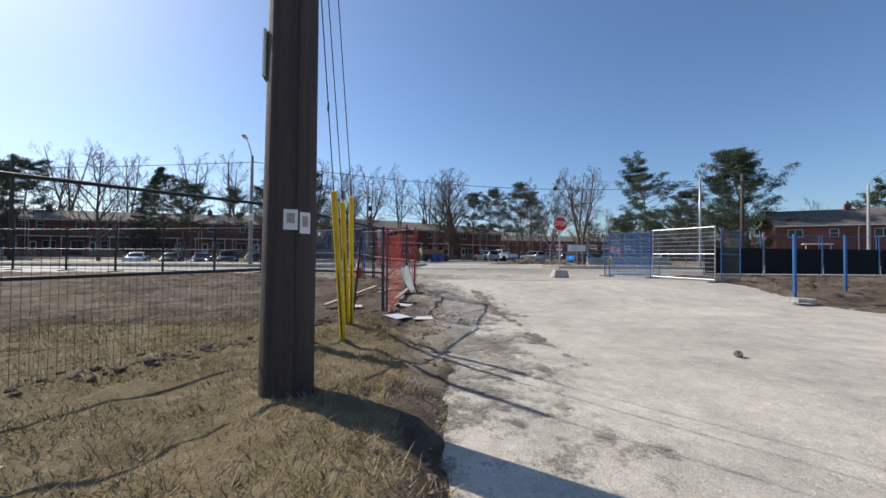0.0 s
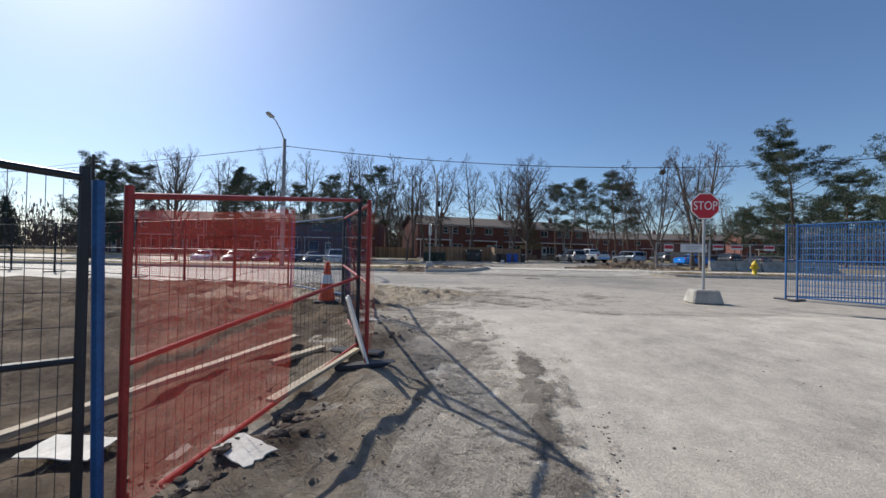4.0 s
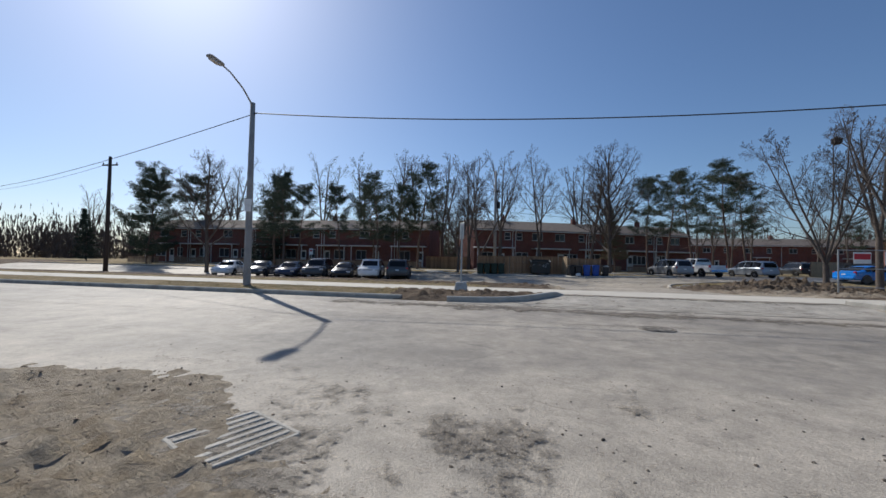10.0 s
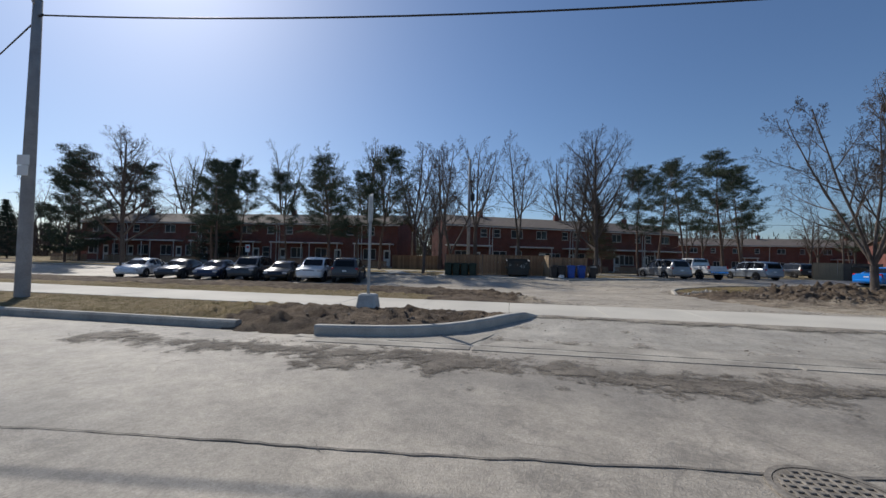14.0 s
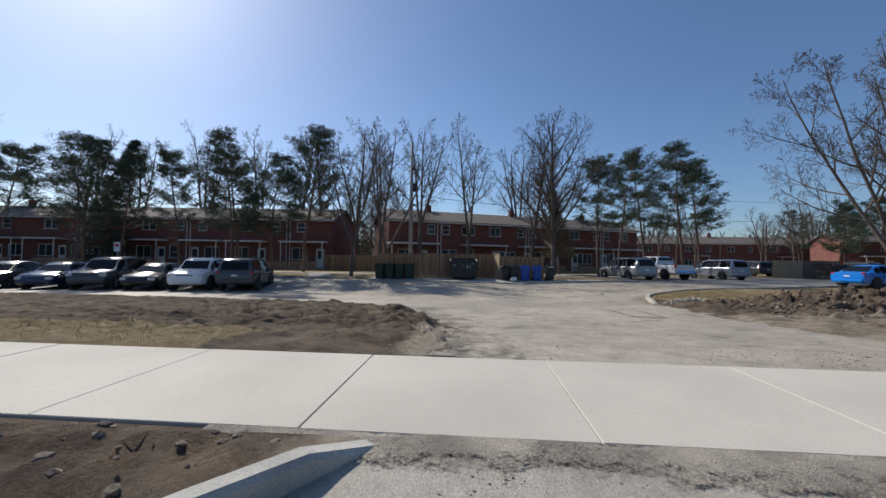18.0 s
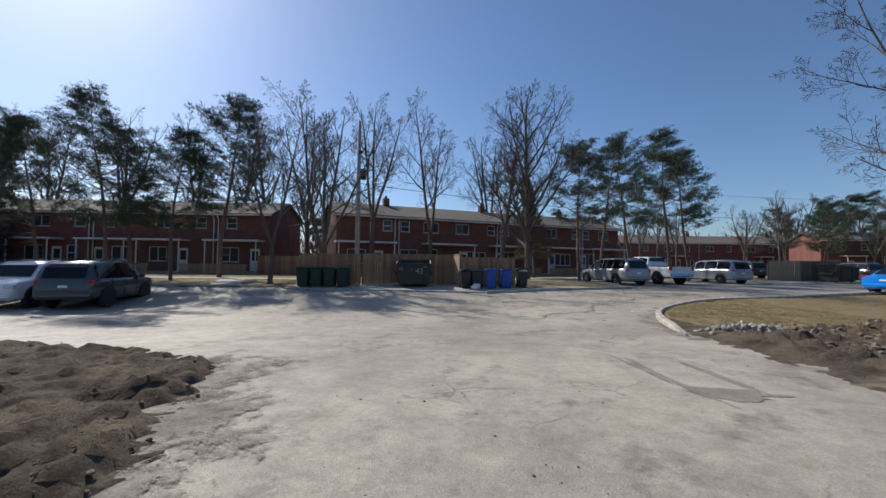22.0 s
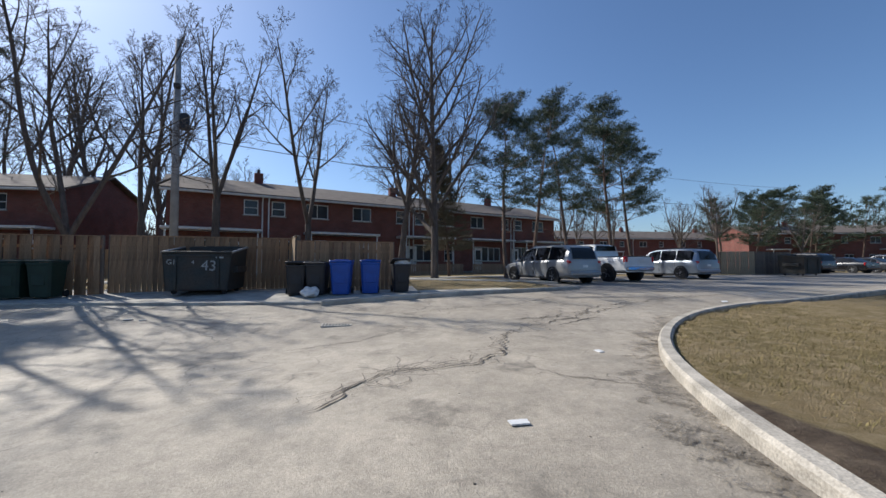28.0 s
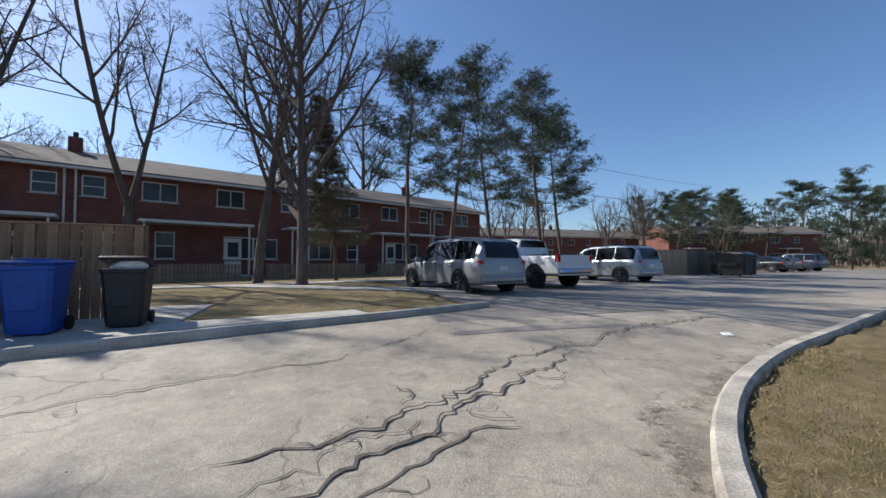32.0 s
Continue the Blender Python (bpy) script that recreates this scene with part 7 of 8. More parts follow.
def wheelie(u, v, turn, m, label, h=.98, w=.56, lid_open=0.0, full=False):
    """A wheeled bin: tapered body, rim, hinged lid, handle, wheels."""
    x, y = xy(u, v)
    root = thing("wheelie_bin", on_ground(x, y, 11 + turn, .062), label, "bin", "wheeled bins on the refuse pad")
    d = w * 1.1
    g = Geo()
    vs = []
    for z, a, b in ((.02, w * .40, d * .36), (.1, w * .42, d * .38), (h * .86, w * .5, d * .48), (h * .88, w * .53, d * .5), (h * .93, w * .53, d * .5)):
        c = .05
        vs += [(-a + c, -b, z), (a - c, -b, z), (a, -b + c, z), (a, b - c, z), (a - c, b, z), (-a + c, b, z), (-a, b - c, z), (-a, -b + c, z)]
    fs = [(r * 8 + i, r * 8 + (i + 1) % 8, r * 8 + 8 + (i + 1) % 8, r * 8 + 8 + i) for r in range(4) for i in range(8)] + [tuple(range(7, -1, -1)), tuple(range(32, 40))]
    part("body", g.add(vs, fs), m, root)
    lid = part("lid", Geo().bevel_box((0, -d * .5, .03), (w * 1.1, d * 1.06, .06), .025), m, root)
    lid.matrix_basis = pose(0, d * .5, h * .94, -lid_open, 0, 0)
    part("lid_ridge", Geo().bevel_box((0, -d * .5, .07), (w * .6, d * .7, .03), .012), m, lid)
    part("handle", Geo().tube([(-w * .4, d * .5, h * .9), (-w * .4, d * .62, h * .93), (w * .4, d * .62, h * .93), (w * .4, d * .5, h * .9)], .016, 8), m, root)
    part("front_panel", Geo().bevel_box((0, -d * .425, h * .5), (w * .5, .03, h * .34), .008), m, root)
    for s in (-1, 1):
        part("wheel", Geo().lathe([(.05, -.025), (.1, -.025), (.1, .025), (.05, .025)], (s * w * .46, d * .4, .1), 16, "x"), TYRE, root)
    if full:
        bag = lump_mesh("refuse_bag", 5, .24, WHITEBAG)
        o = part("refuse_bag", bag, None, root)
        o.location = (.02, -.02, h * .97)
        o.scale = (1, 1, .6)
    return root


def lump_mesh(name, seed, r, m, rough=.3, sub=2):
    """A small irregular lump (stone, clod, bag)."""
    bm = bmesh.new()
    bmesh.ops.create_icosphere(bm, subdivisions=sub, radius=r)
    for v in bm.verts:
        n = noise.noise(v.co * (1.6 / r) + Vector((seed * 7.1, 3, seed)))
        v.co *= 1 + rough * n
    me = bpy.data.meshes.new(name)
    bm.to_mesh(me)
    bm.free()
    me.materials.append(m)
    return me


wheelie(8.55, 53.08, -3, BINBLUE, "blue plastic recycling bin with closed lid", 1.0, .58)
wheelie(9.36, 53.28, 5, BINBLUE, "blue plastic recycling bin with closed lid", 1.0, .56)
wheelie(10.28, 53.62, 8, BINGREY, "black plastic bin topped by a white refuse bag", .93, .54, 12, True)
wheelie(7.85, 53.15, -6, BINGREY, "black plastic bin beside blue recycling bins", .95, .58)
wheelie(7.45, 53.5, 20, BINGREY, "black plastic bin with a white bag on top", .86, .56, 10, True)
wheelie(7.22, 53.25, 14, BINGREY, "black plastic bin with a worn lid", .93, .56, 4)
for k, u in enumerate((-1.35, -.68, -.02, .66)):
    wheelie(u, 52.95 + .12 * k, 4 - 3 * (k % 2), BINGREEN, "dark green plastic bin before a cedar fence", 1.02, .6)
x, y = xy(7.75, 52.62)
bag = tagged(new("refuse_bag", lump_mesh("refuse_bag", 2, .2, WHITEBAG, .45, 3)), "white tied refuse bag on the refuse pad", "bag")
bag.matrix_world = pose(x, y, gz(x, y) + .2, 0, 0, 30)
bag.scale = (1.15, .8, .8)

# ---- chain-link gate with boards, barriers ----
GREYBAR = mat("grey_print", (.2, .2, .22), .7, var=.1)
for k, (u0, u1, v0) in enumerate(((17.97, 22.0, 37.5), (22.15, 25.2, 37.6), (25.3, 28.4, 37.7))):
    p, q = Vector(xy(u0, v0)), Vector(xy(u1, v0))
    L = (q - p).length
    g = thing("chain_link_gate", pose(p.x, p.y, .28, 0, 0, 11), "galvanised chain-link fence bay hung with printed boards", "fence", "chain-link bays")
    for s in (0, L):
        part("post", Geo().tube([(s, 0, -.5), (s, 0, 1.88 + (.35 if k == 1 and s == 0 else 0))], .035, 8), STEEL, g)
    for z in (.05, .95, 1.85):
        part("rail", Geo().tube([(0, 0, z), (L, 0, z)], .024, 8), STEEL, g)
    w = Geo()
    n = int(L / .12)
    for i in range(-14, n + 1):
        for s in (1, -1):
            x0, x1 = i * .12, i * .12 + 1.75
            z0, z1 = (.05, 1.85) if s > 0 else (1.85, .05)
            t0, t1 = max(0, -x0 / (x1 - x0)), min(1, (L - x0) / (x1 - x0))
            if t1 > t0:
                w.tube([(x0 + (x1 - x0) * t0, 0, z0 + (z1 - z0) * t0), (x0 + (x1 - x0) * t1, 0, z0 + (z1 - z0) * t1)], .002, 3, False)
    part("chain_link", w, WIREG, g)
    boards = (((.95, .72, .55, SIGNRED), (2.85, 2.0, .62, SIGNWHITE)), ((.6, .8, .4, SIGNRED), (2.0, .9, .35, SIGNRED)), ((1.4, .8, .4, SIGNRED),))[k]
    for px, bw, bh, m in boards:
        b = part("board", Geo().bevel_box((px, -.04, 1.48 if k == 0 else 1.6), (bw, .012, bh), .004), SIGNWHITE, g, "printed notice board")
        if m is SIGNRED:
            part("red_band", Geo().box((px, -.049, 1.48 + bh * .12 if k == 0 else 1.64), (bw * .92, .004, bh * .5)), SIGNRED, b)
        for j in range(3):
            part("print_bar", Geo().box((px - bw * .06 * j, -.05, 1.62 - .13 * j if k == 0 else 1.5 - .05 * j), (bw * (.6 - .1 * j), .003, .03)), GREYBAR, b) if m is SIGNWHITE else None
for i in range(5):
    u = 22.6 + i * 1.9
    x, y = xy(u, 36.9)
    jb = thing("concrete_barrier", on_ground(x, y, 11 + (i % 3 - 1) * 3, .1), "pale concrete barrier block before a chain-link fence", "barrier", "concrete barriers")
    part("block", Geo().prism([(-.28, 0), (.28, 0), (.28, .12), (.14, .34), (.1, .8), (-.1, .8), (-.14, .34), (-.28, .12)], -.9, .9), OLDCON, jb)
    jb.children[0].rotation_euler = (0, 0, radians(90))
    part("lift_eye", Geo().tube([(-.1, 0, .78), (-.1, 0, .86), (.1, 0, .86), (.1, 0, .78)], .012, 6), DARKSTEEL, jb)

# ---- traffic cone, manhole, drains ----
x, y = -2.45, 13.1
cone = thing("traffic_cone", on_ground(x, y, 20, .07), "orange plastic traffic cone behind the site fence", "traffic cone")
part("base", Geo().bevel_box((0, 0, .02), (.42, .42, .04), .015), TRIM, cone)
part("cone", Geo().lathe([(.15, .04), (.145, .06), (.035, .72), (.028, .73), (.02, .72)], n=20), ORANGEP, cone, smooth=True)
part("collar", Geo().lathe([(.102, .34), (.105, .345), (.078, .50), (.076, .50)], n=20), SIGNWHITE, cone)

x, y = xy(5.67, 23.27)
DUSTIRON = mat("dusty_iron", (.30, .265, .22), .85, .1, var=.4, scale=7, grain=40, bump=.3)
mh = thing("manhole_cover", on_ground(x, y, 11, .006), "round cast iron manhole cover in dusty asphalt", "manhole cover")
part("ring", Geo().lathe([(.30, -.05), (.30, .012), (.335, .012), (.335, -.05)], n=36), DUSTIRON, mh)
part("lid", Geo().lathe([(.295, -.05), (.295, .008), (.01, .008)], n=36), DUSTIRON, mh)
for i in range(-4, 5):
    w = math.sqrt(max(0, .27 ** 2 - (i * .06) ** 2))
    part("tread", Geo().bevel_box((0, i * .06, .012), (2 * w, .03, .012), .004), DUSTIRON, mh)
    part("tread", Geo().bevel_box((i * .06, 0, .014), (.02, 2 * w, .012), .004), DUSTIRON, mh)


def grate(u, v, w, d, turn, label, n=9, lift=0.0, slot=DUMP):
    x, y = xy(u, v)
    root = thing("drain_grate", on_ground(x, y, 11 + turn, float(swell(np.array([[u]]), np.array([[v]]))[0, 0]) - .008 + lift), label, "drain grate")
    # Flat dark plate under the bars; its colour stands for the hollow's shade.
    part("pit", Geo().box((0, 0, .006 if lift else .013), (w - .04, d - .04, .01)), slot, root)
    for s in (-1, 1):
        part("frame_bar", Geo().bevel_box((s * w / 2, 0, 0), (.04, d, .04), .008), OLDCON, root)
        part("frame_bar", Geo().bevel_box((0, s * d / 2, 0), (w, .04, .04), .008), OLDCON, root)
    for i in range(1, n):
        part("bar", Geo().bevel_box((-w / 2 + w * i / n, 0, 0), (w / n * .55, d - .04, .04), .006), OLDCON, root)
    return root


grate(1.2, 17.2, .62, .62, -25, "steel drain grate half buried in mud", 7, .016, TRIM)
grate(8.9, 49.5, .56, .42, 5, "iron drain grate in cracked asphalt")

# ---- boards, planks and litter on the ground ----
def flat_thing(name, x, y, w, d, th, turn, m, label, cat, tilt=2.0, dz=.1):
    root = tagged(new(name), label, cat)
    n = 6
    vs, fs = [], []
    rng = random.Random(int(x * 100 + y * 10))
    for j in range(n + 1):
        for i in range(n + 1):
            a, b = (i / n - .5) * w, (j / n - .5) * d
            if i in (0, n) or j in (0, n):
                a += rng.uniform(-.04, .04) * w
                b += rng.uniform(-.04, .04) * d
            vs.append((a, b, .03 * w * noise.noise(Vector((a * 4, b * 4, x)))))
    g = Geo()
    top = [(a, b, c + th) for a, b, c in vs]
    k = (n + 1) ** 2
    for j in range(n):
        for i in range(n):
            q = j * (n + 1) + i
            fs += [(q + n + 1, q + n + 2, q + 1, q), (k + q, k + q + 1, k + q + n + 2, k + q + n + 1)]
    for i in range(n):
        for a, b in ((i, i + 1), (i * (n + 1) + n, (i + 1) * (n + 1) + n), (n * (n + 1) + i + 1, n * (n + 1) + i), ((i + 1) * (n + 1), i * (n + 1))):
            fs.append((a, b, k + b, k + a))
    g.add(vs + top, fs)
    ob = part(name, g, m)
    bpy.data.objects.remove(root)
    ob.matrix_world = on_ground(x, y, turn, dz, tilt, tilt * .6)
    return tagged(ob, label, cat)


flat_thing("cardboard_sheet", -2.45, 4.25, .55, .34, .012, 25, PAPER, "weathered pale board lying on dry grass", "board")
flat_thing("cardboard_sheet", -3.05, 3.85, .4, .3, .012, -15, PAPER, "weathered pale board lying on dry grass", "board")
flat_thing("plastic_sheet", -.42, 7.3, .42, .28, .006, 62, WHITEBAG, "torn white sheet on the soil bank", "sheet", 7, .12)
flat_thing("plastic_sheet", .0, 7.35, .32, .2, .008, 10, PAPER, "grey scrap sheet beside a white one", "sheet", 4, .09)
flat_thing("plastic_sheet", -.5, 8.75, .35, .2, .008, -20, PAPER, "torn pale sheet under the orange fence", "sheet", 5, .1)
flat_thing("plastic_sheet", -1.5, 8.5, .4, .25, .008, 15, PAPER, "crumpled grey sheet on bare soil", "sheet", 4, .1)
flat_thing("plastic_sheet", -1.05, 11.7, .3, .14, .006, 60, PAPER, "scrap of pale board by the fence foot", "sheet", 6, .09)
flat_thing("concrete_chunk", *xy(10.9, 8.6), .5, .3, .1, 10, ROCK, "pale broken slab beside a blue post", "rubble", 4, .08)


def plank(a, b, w, th, label, lift=.1):
    a3, b3 = Vector((*a, gz(*a) + lift)), Vector((*b, gz(*b) + lift))
    d = b3 - a3
    ob = part("plank", Geo().bevel_box((0, 0, 0), (d.length, w, th), .004), PLANK)
    c = (a3 + b3) / 2
    ob.matrix_world = pose(*c, 0, -math.degrees(math.asin(d.z / d.length)), math.degrees(math.atan2(d.y, d.x)))
    return tagged(ob, label, "plank")


plank((-1.95, 2.55), (-1.42, 3.1), .09, .04, "weathered lumber offcut lying in dry grass")
plank((-2.0, 8.35), (-1.43, 10.66), .09, .04, "long pale lumber length lying on soil", .13)
plank((-1.25, 10.0), (-1.0, 10.5), .09, .04, "pale lumber offcut by the fence")
plank((-2.5, 14.1), (-2.1, 14.4), .06, .03, "pale stick at the fence corner", .1)
plank((-.74, 9.3), (-.62, 10.5), .09, .03, "pale lumber along the fence foot", .12)
wb = flat_thing("white_panel", -.72, 10.35, .26, .6, .02, 78, SIGNWHITE, "white panel leaning on an orange fence post", "panel", 0, .1)
wb.matrix_world = pose(-.6, 10.42, gz(-.6, 10.42) + .36, 74, 6, 122) @ Matrix.Diagonal((1.6, 1.1, 1, 1))
for u, v, s in ((4.3, 50.7, .16), (4.65, 50.6, .12), (12.9, 46.5, .13), (11.0, 44.3, .15), (19.3, 51.2, .22)):
    x, y = xy(u, v)
    flat_thing("litter_scrap", x, y, s, s * .6, .012, u * 50, WHITEBAG, "white scrap of litter on asphalt", "litter", 2, .012)

# ---- asphalt cracks and seams ----
CRACK = mat("open_crack", (.15, .13, .108), .95, var=.4, scale=12, grain=60, bump=.4)
SEAM = mat("worn_seam", (.225, .203, .175), .95, var=.4, scale=6, grain=60, bump=.3)


def crack(name, pts, width, m, label, seed=1, jag=.05, lift=.016, split=0):
    """A ragged strip of broken asphalt along plan points, with side branches."""
    rng = random.Random(seed)
    fine = []
    for (a, b), (c, d) in zip(pts, pts[1:]):
        n = max(2, int(math.hypot(c - a, d - b) / .07))
        fine += [(a + (c - a) * i / n, b + (d - b) * i / n) for i in range(n)]
    fine.append(pts[-1])
    vs, fs = [], []

    def strip(line, w0, taper):
        k = len(vs)
        wander, swell_ = 0, .6
        for i, (u, v) in enumerate(line):
            p0, p1 = line[max(0, i - 1)], line[min(len(line) - 1, i + 1)]
            d = Vector((p1[0] - p0[0], p1[1] - p0[1]))
            d = d.normalized() if d.length > 1e-6 else Vector((1, 0))
            nrm = Vector((-d.y, d.x))
            wander = wander * .8 + rng.gauss(0, jag * .5)
            end = min(1, i / 4, (len(line) - 1 - i) / 4) if taper else 1
            swell_ = .75 * swell_ + .25 * rng.random() ** 2 * 2.4
            w = w0 * end * (.1 + swell_) / 2
            for s in (-1, 1):
                x, y = xy(u + nrm.x * (wander + s * w), v + nrm.y * (wander + s * w))
                vs.append((x, y, gz(x, y) + lift))
        for i in range(len(line) - 1):
            q = k + 2 * i
            fs.append((q, q + 1, q + 3, q + 2))

    strip(fine, width, True)
    for _ in range(split):
        i = rng.randrange(2, len(fine) - 2)
        u, v = fine[i]
        a = rng.uniform(0, 6.28)
        walk_ = [(u, v)]
        for k in range(rng.randint(4, 12)):
            a += rng.gauss(0, .8)
            walk_.append((walk_[-1][0] + math.cos(a) * .06, walk_[-1][1] + math.sin(a) * .06))
        strip(walk_, width * .45, True)
    return tagged(new(name, raw_mesh(name, vs, fs, m)), kind="structure")


crack("crack", ((9.3, 44.8), (9.72, 45.57), (10.15, 46.08), (10.61, 46.09), (11.08, 46.13), (11.53, 46.76), (11.96, 47.94), (12.79, 48.71), (13.96, 49.39), (15.16, 50.22), (16.4, 50.9)), .03, CRACK, "", 1, .08, .024, 30)
crack("crack", ((9.2, 45.0), (9.65, 45.75), (10.1, 46.25), (10.6, 46.28), (11.1, 46.4), (11.45, 46.95), (11.85, 48.05), (12.6, 48.8), (13.8, 49.55)), .014, CRACK, "", 21, .16, .024, 30)
crack("crack", ((11.67, 45.72), (11.99, 45.42), (12.34, 45.11), (12.66, 44.87)), .02, CRACK, "", 2, .05, .018, 4)
crack("crack", ((12.4, 49.2), (12.81, 49.28), (13.72, 49.69), (14.75, 50.27), (15.38, 50.79), (17.0, 51.46), (18.25, 51.92), (20.5, 52.17)), .028, CRACK, "", 3, .08, .024, 26)
crack("crack", ((13.2, 48.6), (13.87, 49.04), (14.29, 49.29), (14.65, 49.24)), .026, CRACK, "", 4, .04, .018, 6)
crack("crack", ((9.24, 45.14), (9.87, 45.99), (10.93, 46.23)), .018, CRACK, "", 5, .04, .018, 5)
crack("crack", ((10.2, 50.2), (11.6, 50.9), (13.2, 51.3), (15, 52.4)), .018, CRACK, "", 6, .06, .018, 8)
crack("crack", ((8.2, 47.6), (9.4, 48.0), (10.4, 49.0), (11.4, 49.2)), .016, CRACK, "", 16, .06, .018, 8)
crack("seam", ((5.0, 41.4), (6.35, 41.75), (7.29, 41.93), (8.59, 42.36), (9.41, 42.58), (11.3, 42.72)), .022, SEAM, "", 7, .02, .018, 3)
crack("seam", ((5.0, 33.95), (6.5, 33.9), (8.2, 33.9), (11.4, 33.75)), .012, SEAM, "", 8, .025, .018, 1)
crack("seam", ((-14, 22.2), (-1.31, 22.83), (3.66, 23.27), (7.2, 23.66), (20, 24.2)), .022, SEAM, "", 9, .012, .012, 2)
crack("crack", ((3.9, 21.63), (4.68, 21.84), (6.06, 22.25), (9, 22.6)), .011, CRACK, "", 10, .02, .012, 3)
crack("seam", ((1.7, 13.3), (3.35, 13.35), (6.3, 13.45), (11, 13.5)), .016, SEAM, "", 11, .02, .02, 1)
crack("crack", ((-2.6, 22.3), (-2.3, 21.9), (-1.6, 21.7)), .014, SEAM, "", 12, .04, .012, 3)
crack("seam", ((2.0, 25.6), (6, 25.5), (12, 25.6), (24, 25.5)), .02, SEAM, "", 13, .03, .012, 2)

# ---- stones, clods, grass ----
def scatter(name, mesh_makers, spots, label, cat, rng, joined_mat):
    """Many small pieces joined into one object."""
    vs, fs = [], []
    level = surfaces(spots)
    for (u, v, s), z in zip(spots, level):
        bv, bf = rng.choice(mesh_makers)
        t = rng.uniform(0, 6.28)
        x, y = xy(u, v)
        k = len(vs)
        c, n = math.cos(t), math.sin(t)
        fl = rng.uniform(.45, .9)
        vs += [(x + s * (a * c - b * n), y + s * (a * n + b * c), z + s * (h * fl + .12)) for a, b, h in bv]
        fs += [tuple(k + i for i in f) for f in bf]
    me = raw_mesh(name, vs, fs, joined_mat)
    return tagged(new(name, me), label, cat, "", "stuff")


def surfaces(spots):
    U, V = np.array([[q[0] for q in spots]], float), np.array([[q[1] for q in spots]], float)
    return np.maximum(ground_z(U, V), heights(U, V) + .004)[0].tolist()


def surface(u, v):
    z = float(ground_z(np.array([[u]], float), np.array([[v]], float))[0, 0])
    x, y = xy(u, v)
    return max(z, gz(x, y) + .004)


def lump_shape(seed, sub=1):
    me = lump_mesh("shape", seed, 1.0, ROCK, .6, sub)
    out = [tuple(v.co) for v in me.vertices], [tuple(p.vertices) for p in me.polygons]
    bpy.data.meshes.remove(me)
    return out


SHAPES = [lump_shape(k) for k in range(8)]
rng = random.Random(8)


def spread(n, u0, u1, v0, v1, s0, s1):
    return [(rng.uniform(u0, u1), rng.uniform(v0, v1), s0 * (s1 / s0) ** (rng.random() ** 2)) for _ in range(n)]


def edge(n, outline, i0, i1, off, s0, s1):
    """Spots strewn along part of a paving outline."""
    out = []
    for _ in range(n):
        i = rng.randrange(i0, i1)
        (a, b), (c, d) = outline[i], outline[i + 1]
        t = rng.random()
        out.append((a + (c - a) * t + rng.gauss(0, off), b + (d - b) * t + rng.gauss(0, off), s0 * (s1 / s0) ** (rng.random() ** 2.2)))
    return out


clods = spread(420, .7, 2.4, -1, 13, .008, .035) + spread(1700, -3, 3.8, 12.5, 18.4, .004, .02) + spread(2600, -5, 5.0, 31.7, 39.6, .005, .022) \
    + spread(260, 0, 4, 27, 29, .008, .05) + spread(3000, 13.2, 21, 37.4, 42.2, .015, .085) + edge(1500, LOT, 9, 15, .35, .006, .03) + edge(700, DRIVE, 3, 9, .2, .005, .03)


def off_paving(spots, margin=.12):
    U, V = np.array([[q[0] for q in spots]]), np.array([[q[1] for q in spots]])
    sd = np.maximum(np.maximum(signed(DRIVE, U, V), signed(ROADP, U, V)), signed(LOT, U, V))[0]
    return [q for q, d in zip(spots, sd) if d < margin * (1 - q[2] * 8) and not 29.0 < q[1] < 31.2]


clods = off_paving(clods + spread(700, .5, 2.6, 2, 13, .006, .022))
scatter("soil_clods", SHAPES, clods, "crumbled brown soil clods along dug edges", "soil", rng, mat("clod", (.25, .20, .15), .97, var=.5, scale=1.6, grain=30, bump=.6, rgb2=(.13, .10, .075)))
stones = spread(500, -3, 4, 25.2, 26.3, .003, .012) + spread(500, -2, 6, 17.2, 19.5, .003, .014) + spread(1500, 4.7, 13, 28.45, 29.08, .003, .013) + spread(1100, 5.6, 13, 31.25, 32.3, .003, .013) + spread(900, .7, 2.2, 6, 13, .003, .012) + spread(240, 1.6, 6.5, 9, 13.4, .005, .016) + spread(160, 2, 11, 1, 10, .005, .014) + spread(260, 4.8, 12, 26.8, 29, .004, .012) + spread(420, 5, 13, 32, 34.2, .004, .013) + spread(160, 4.5, 11, 35, 42, .005, .014) \
    + spread(140, 2, 8, 14, 18, .006, .018) + spread(120, 6, 14, 43, 50, .005, .013)
crumbs = [(3.62 - .75 * t ** .7 + rng.gauss(0, .03), 9.5 - 4.3 * t + rng.gauss(0, .05), rng.uniform(.004, .013)) for t in np.linspace(0, 1, 160).tolist()] + spread(260, 1.9, 3.6, 10.2, 13.2, .006, .022) + spread(90, 3.4, 6, 9, 13, .005, .014) + spread(160, 2, 7, 14, 18, .006, .02) + spread(120, 3, 9, 26.8, 28.4, .006, .02) + spread(70, 5, 9, 34, 38, .006, .018)
for line_ in (((9.3, 44.8), (10.15, 46.08), (11.08, 46.13), (11.53, 46.76), (11.96, 47.94), (12.79, 48.71), (13.96, 49.39), (16.4, 50.9)), ((12.4, 49.2), (13.72, 49.69), (15.38, 50.79), (18.25, 51.92))):
    for (a, b), (c, d) in zip(line_, line_[1:]):
        for _ in range(45):
            t = rng.random()
            crumbs.append((a + (c - a) * t + rng.gauss(0, .05), b + (d - b) * t + rng.gauss(0, .05), .003 * 3.2 ** (rng.random() ** 1.6)))
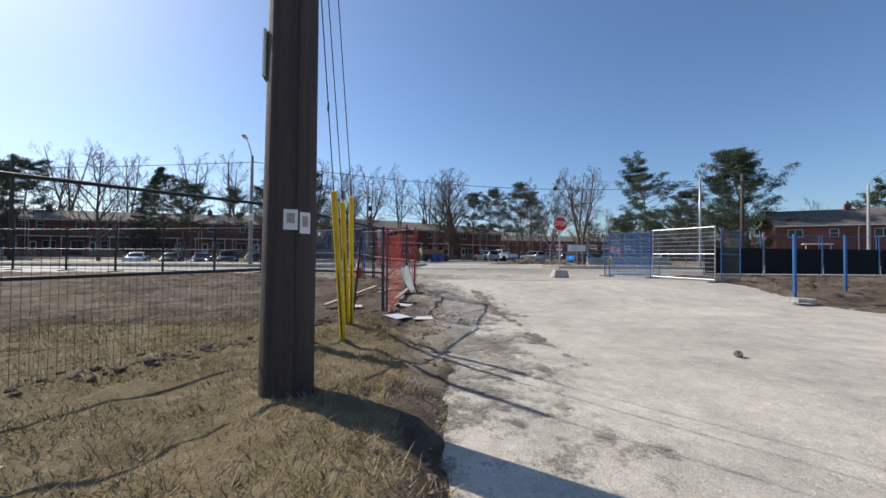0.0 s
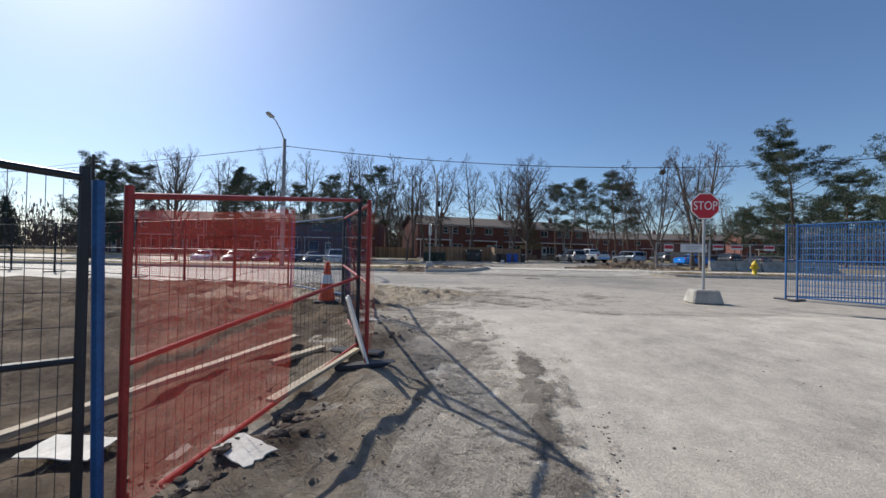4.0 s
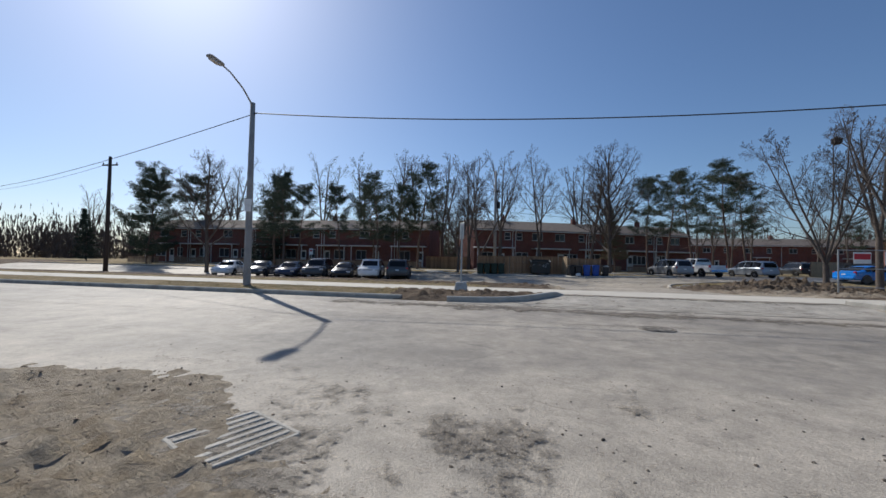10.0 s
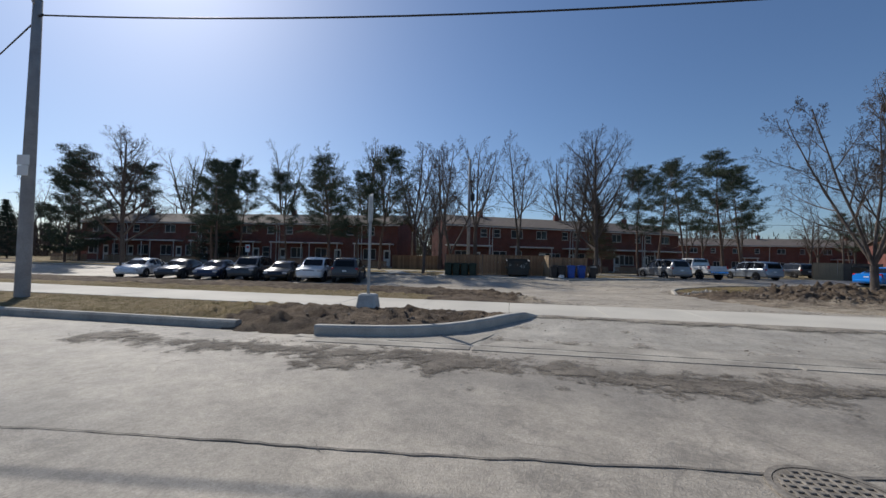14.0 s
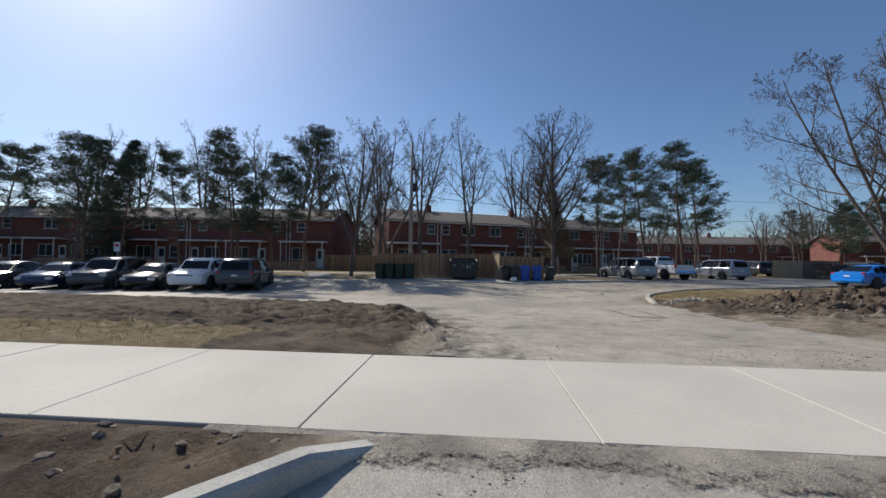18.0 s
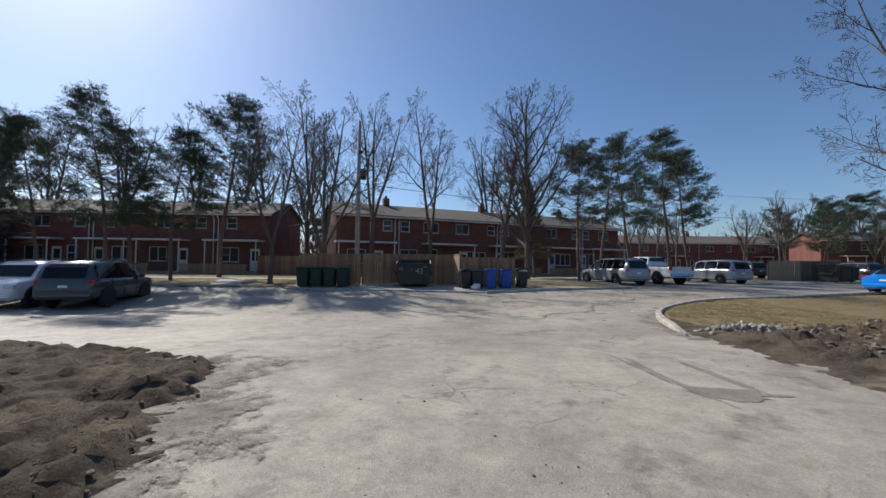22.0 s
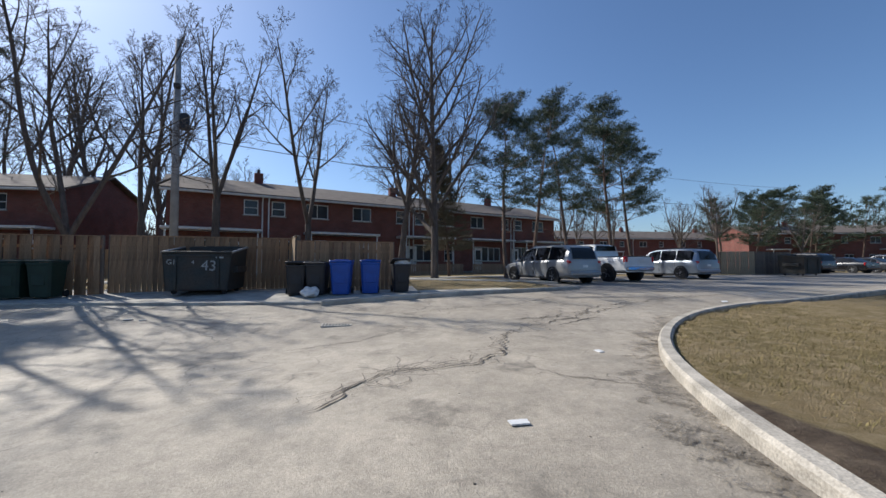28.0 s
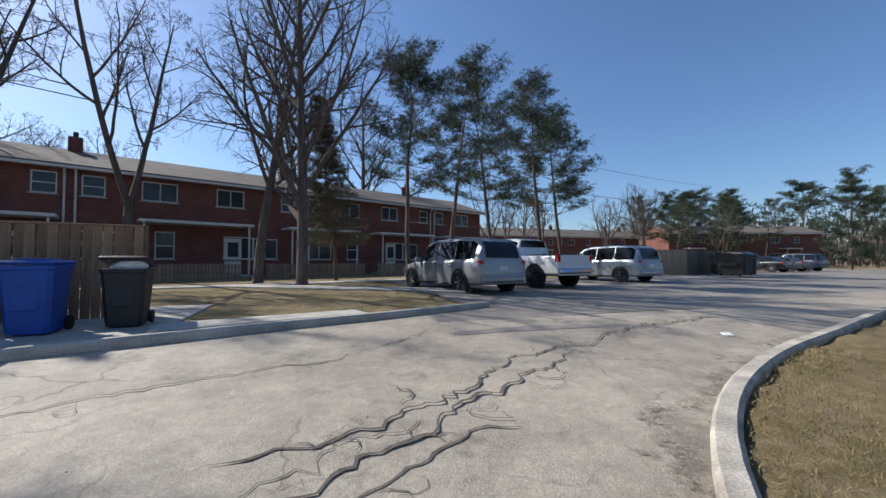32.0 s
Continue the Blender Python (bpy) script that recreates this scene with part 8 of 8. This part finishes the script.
scatter("dirt_crumbs", SHAPES, crumbs, "dark dirt crumbs trodden onto the paving", "dirt", rng, mat("trodden_dirt", (.14, .115, .088), .97, var=.4, scale=9, grain=30, bump=.4))
ridge_ = []
for (a, b), (c, d) in (((-4.75, .75), (-3.3, 3.2)), ((-3.3, 3.2), (-1.86, 5.66)), ((-1.86, 5.66), (-.82, 8.1)), ((-.82, 8.1), (-.55, 9.4))):
    for _ in range(150):
        t = rng.random()
        ridge_.append((*uv(a + (c - a) * t + rng.gauss(.1, .12), b + (d - b) * t + rng.gauss(0, .12)), .012 * 4.5 ** (rng.random() ** 1.8)))
scatter("fence_foot_clods", SHAPES, ridge_, "dark crumbled soil and leaves along the fence foot", "soil", rng, mat("dark_litter", (.12, .088, .066), .97, var=.5, scale=6, grain=30, bump=.5, rgb2=(.05, .038, .032)))
scatter("loose_gravel", SHAPES, stones, "loose dark gravel scattered on dusty paving", "gravel", rng, STONE)
rx, ry = xy(4.95, 4.71)
pebble = tagged(new("stone", lump_mesh("stone", 4, .05, STONE, .4, 2)), "small dark stone on dusty concrete", "stone")
pebble.matrix_world = pose(rx, ry, gz(rx, ry) + .045)
for k in range(120):
    t, q = rng.uniform(0, 6.28), abs(rng.gauss(0, .5))
    u, v = 13.15 + math.cos(t) * q * 1.3 + .2, 41.85 + math.sin(t) * q * .6
    s = rng.uniform(.035, .085)
    o = tagged(new("rubble", RUB[k % 4] if k > 3 else lump_mesh("rubble", 30 + k, 1.0, ROCK, .5, 2)), "pale lump of broken concrete in a heap", "rubble", "heap of broken concrete")
    RUB = (RUB if k else []) + ([o.data] if k < 4 else [])
    x, y = xy(u, v)
    o.matrix_world = pose(x, y, surface(u, v) + s * .35 + max(0, .16 - q * .2) * rng.random(), rng.uniform(0, 360), rng.uniform(0, 360), rng.uniform(0, 360)) @ Matrix.Diagonal((s, s * .8, s * .6, 1))


def blades(name, spots, h0, h1, m, label, lean=.5):
    vs, fs = [], []
    for u, v in spots:
        x, y = xy(u, v)
        z = surface_fast(u, v)
        t = rng.uniform(0, 6.28)
        h = rng.uniform(h0, h1)
        dx, dy = rng.gauss(0, lean) * h, rng.gauss(0, lean) * h
        w = rng.uniform(.0025, .005)
        c, s = math.cos(t) * w, math.sin(t) * w
        k = len(vs)
        vs += [(x - c, y - s, z - .01), (x + c, y + s, z - .01), (x + dx, y + dy, z + h * .8)]
        fs.append((k, k + 1, k + 2))
    return tagged(new(name, raw_mesh(name, vs, fs, m)), label, "grass", "", "stuff")


def surface_grid(u0, u1, v0, v1, s):
    us, vv = np.arange(u0, u1 + s, s), np.arange(v0, v1 + s, s)
    U, V = np.meshgrid(us, vv)
    return u0, v0, s, ground_z(U, V)


GRIDS = []


def surface_fast(u, v):
    for u0, v0, s, Z in GRIDS:
        i, j = int((u - u0) / s), int((v - v0) / s)
        if 0 <= j < Z.shape[0] - 1 and 0 <= i < Z.shape[1] - 1:
            a, b = (u - u0) / s - i, (v - v0) / s - j
            return float(Z[j, i] * (1 - a) * (1 - b) + Z[j, i + 1] * a * (1 - b) + Z[j + 1, i] * (1 - a) * b + Z[j + 1, i + 1] * a * b)
    return 0.0


def grassy(n, u0, u1, v0, v1, patch=1.4, cut=-.25):
    out = []
    while len(out) < n:
        u, v = rng.uniform(u0, u1), rng.uniform(v0, v1)
        if noise.noise(Vector((u * patch, v * patch, 4.0))) > cut + rng.uniform(-.3, .3):
            out.append((u, v))
    return out


GRIDS.append(surface_grid(-6.2, 1.6, -.5, 9.0, .1))
GRIDS.append(surface_grid(12.4, 20, 42, 51, .1))
GRIDS.append(surface_grid(-12, 3, 26.8, 33.4, .1))
STRAW = mat("dry_grass", (.42, .32, .18), .9, var=.45, scale=2.5, grain=9, bump=0, rgb2=(.20, .155, .07))
TURF = mat("island_grass", (.30, .23, .10), .9, var=.45, scale=2.5, grain=9, bump=0, rgb2=(.17, .145, .05))
blades("dry_grass", grassy(30000, -4.2, .75, 1.2, 7.2) + grassy(5000, .4, 1.5, 1.2, 7.2, 2.2, .25) + grassy(5000, -6, .4, 6.4, 8.9, 1.4, .1), .03, .085, STRAW, "matted straw-coloured winter grass", .9)
blades("island_grass", grassy(30000, 13.3, 19.5, 42.3, 50.5, 1.4, -.4), .025, .06, TURF, "short dull winter grass on the island", .8)
blades("verge_grass", grassy(9000, -11.5, -1.2, 27.0, 29.0, 1.4, -.5) + grassy(4000, -9, 1.6, 31.3, 32.8, 1.4, -.2), .025, .05, TURF, "short dull winter grass on the verge", .8)


# ---- damp patches and dirt drifts on the paving ----
def patch(name, centre, ru, rv, turn, m, seed, lift=.011, ragged=.85):
    """A thin stain with a ragged outline that lies on the paving."""
    n, rings = 64, (1.0, .6, .25)
    vs, fs = [], []
    for r in rings:
        for k in range(n):
            t = 2 * math.pi * k / n
            q = r * (1 + ragged * noise.fractal(Vector((math.cos(t) * 1.6 + seed, math.sin(t) * 1.6, seed)), .8, 2.2, 5))
            a, b = ru * q * math.cos(t), rv * q * math.sin(t)
            c, s = math.cos(radians(turn)), math.sin(radians(turn))
            x, y = xy(centre[0] + a * c - b * s, centre[1] + a * s + b * c)
            vs.append((x, y, gz(x, y) + lift + float(swell(np.array([[uv(x, y)[0]]]), np.array([[uv(x, y)[1]]]))[0, 0])))
    for j in range(len(rings) - 1):
        fs += [(j * n + k, j * n + (k + 1) % n, j * n + n + (k + 1) % n, j * n + n + k) for k in range(n)]
    fs.append(tuple(range((len(rings) - 1) * n, len(rings) * n)))
    return tagged(new(name, raw_mesh(name, vs, fs, m)), kind="structure")


DAMP = asphalt("damp_asphalt", (.235, .205, .17), (.30, .265, .215), dust_scale=1.5, dust_cut=.55)
patch("damp_patch", (9.25, 38.2), .11, 1.0, 4, DAMP, 3.0)
patch("damp_patch", (9.7, 37.15), .5, .2, -8, DAMP, 5.0)
patch("damp_patch", (10.08, 37.95), .07, .8, 4, DAMP, 8.0)
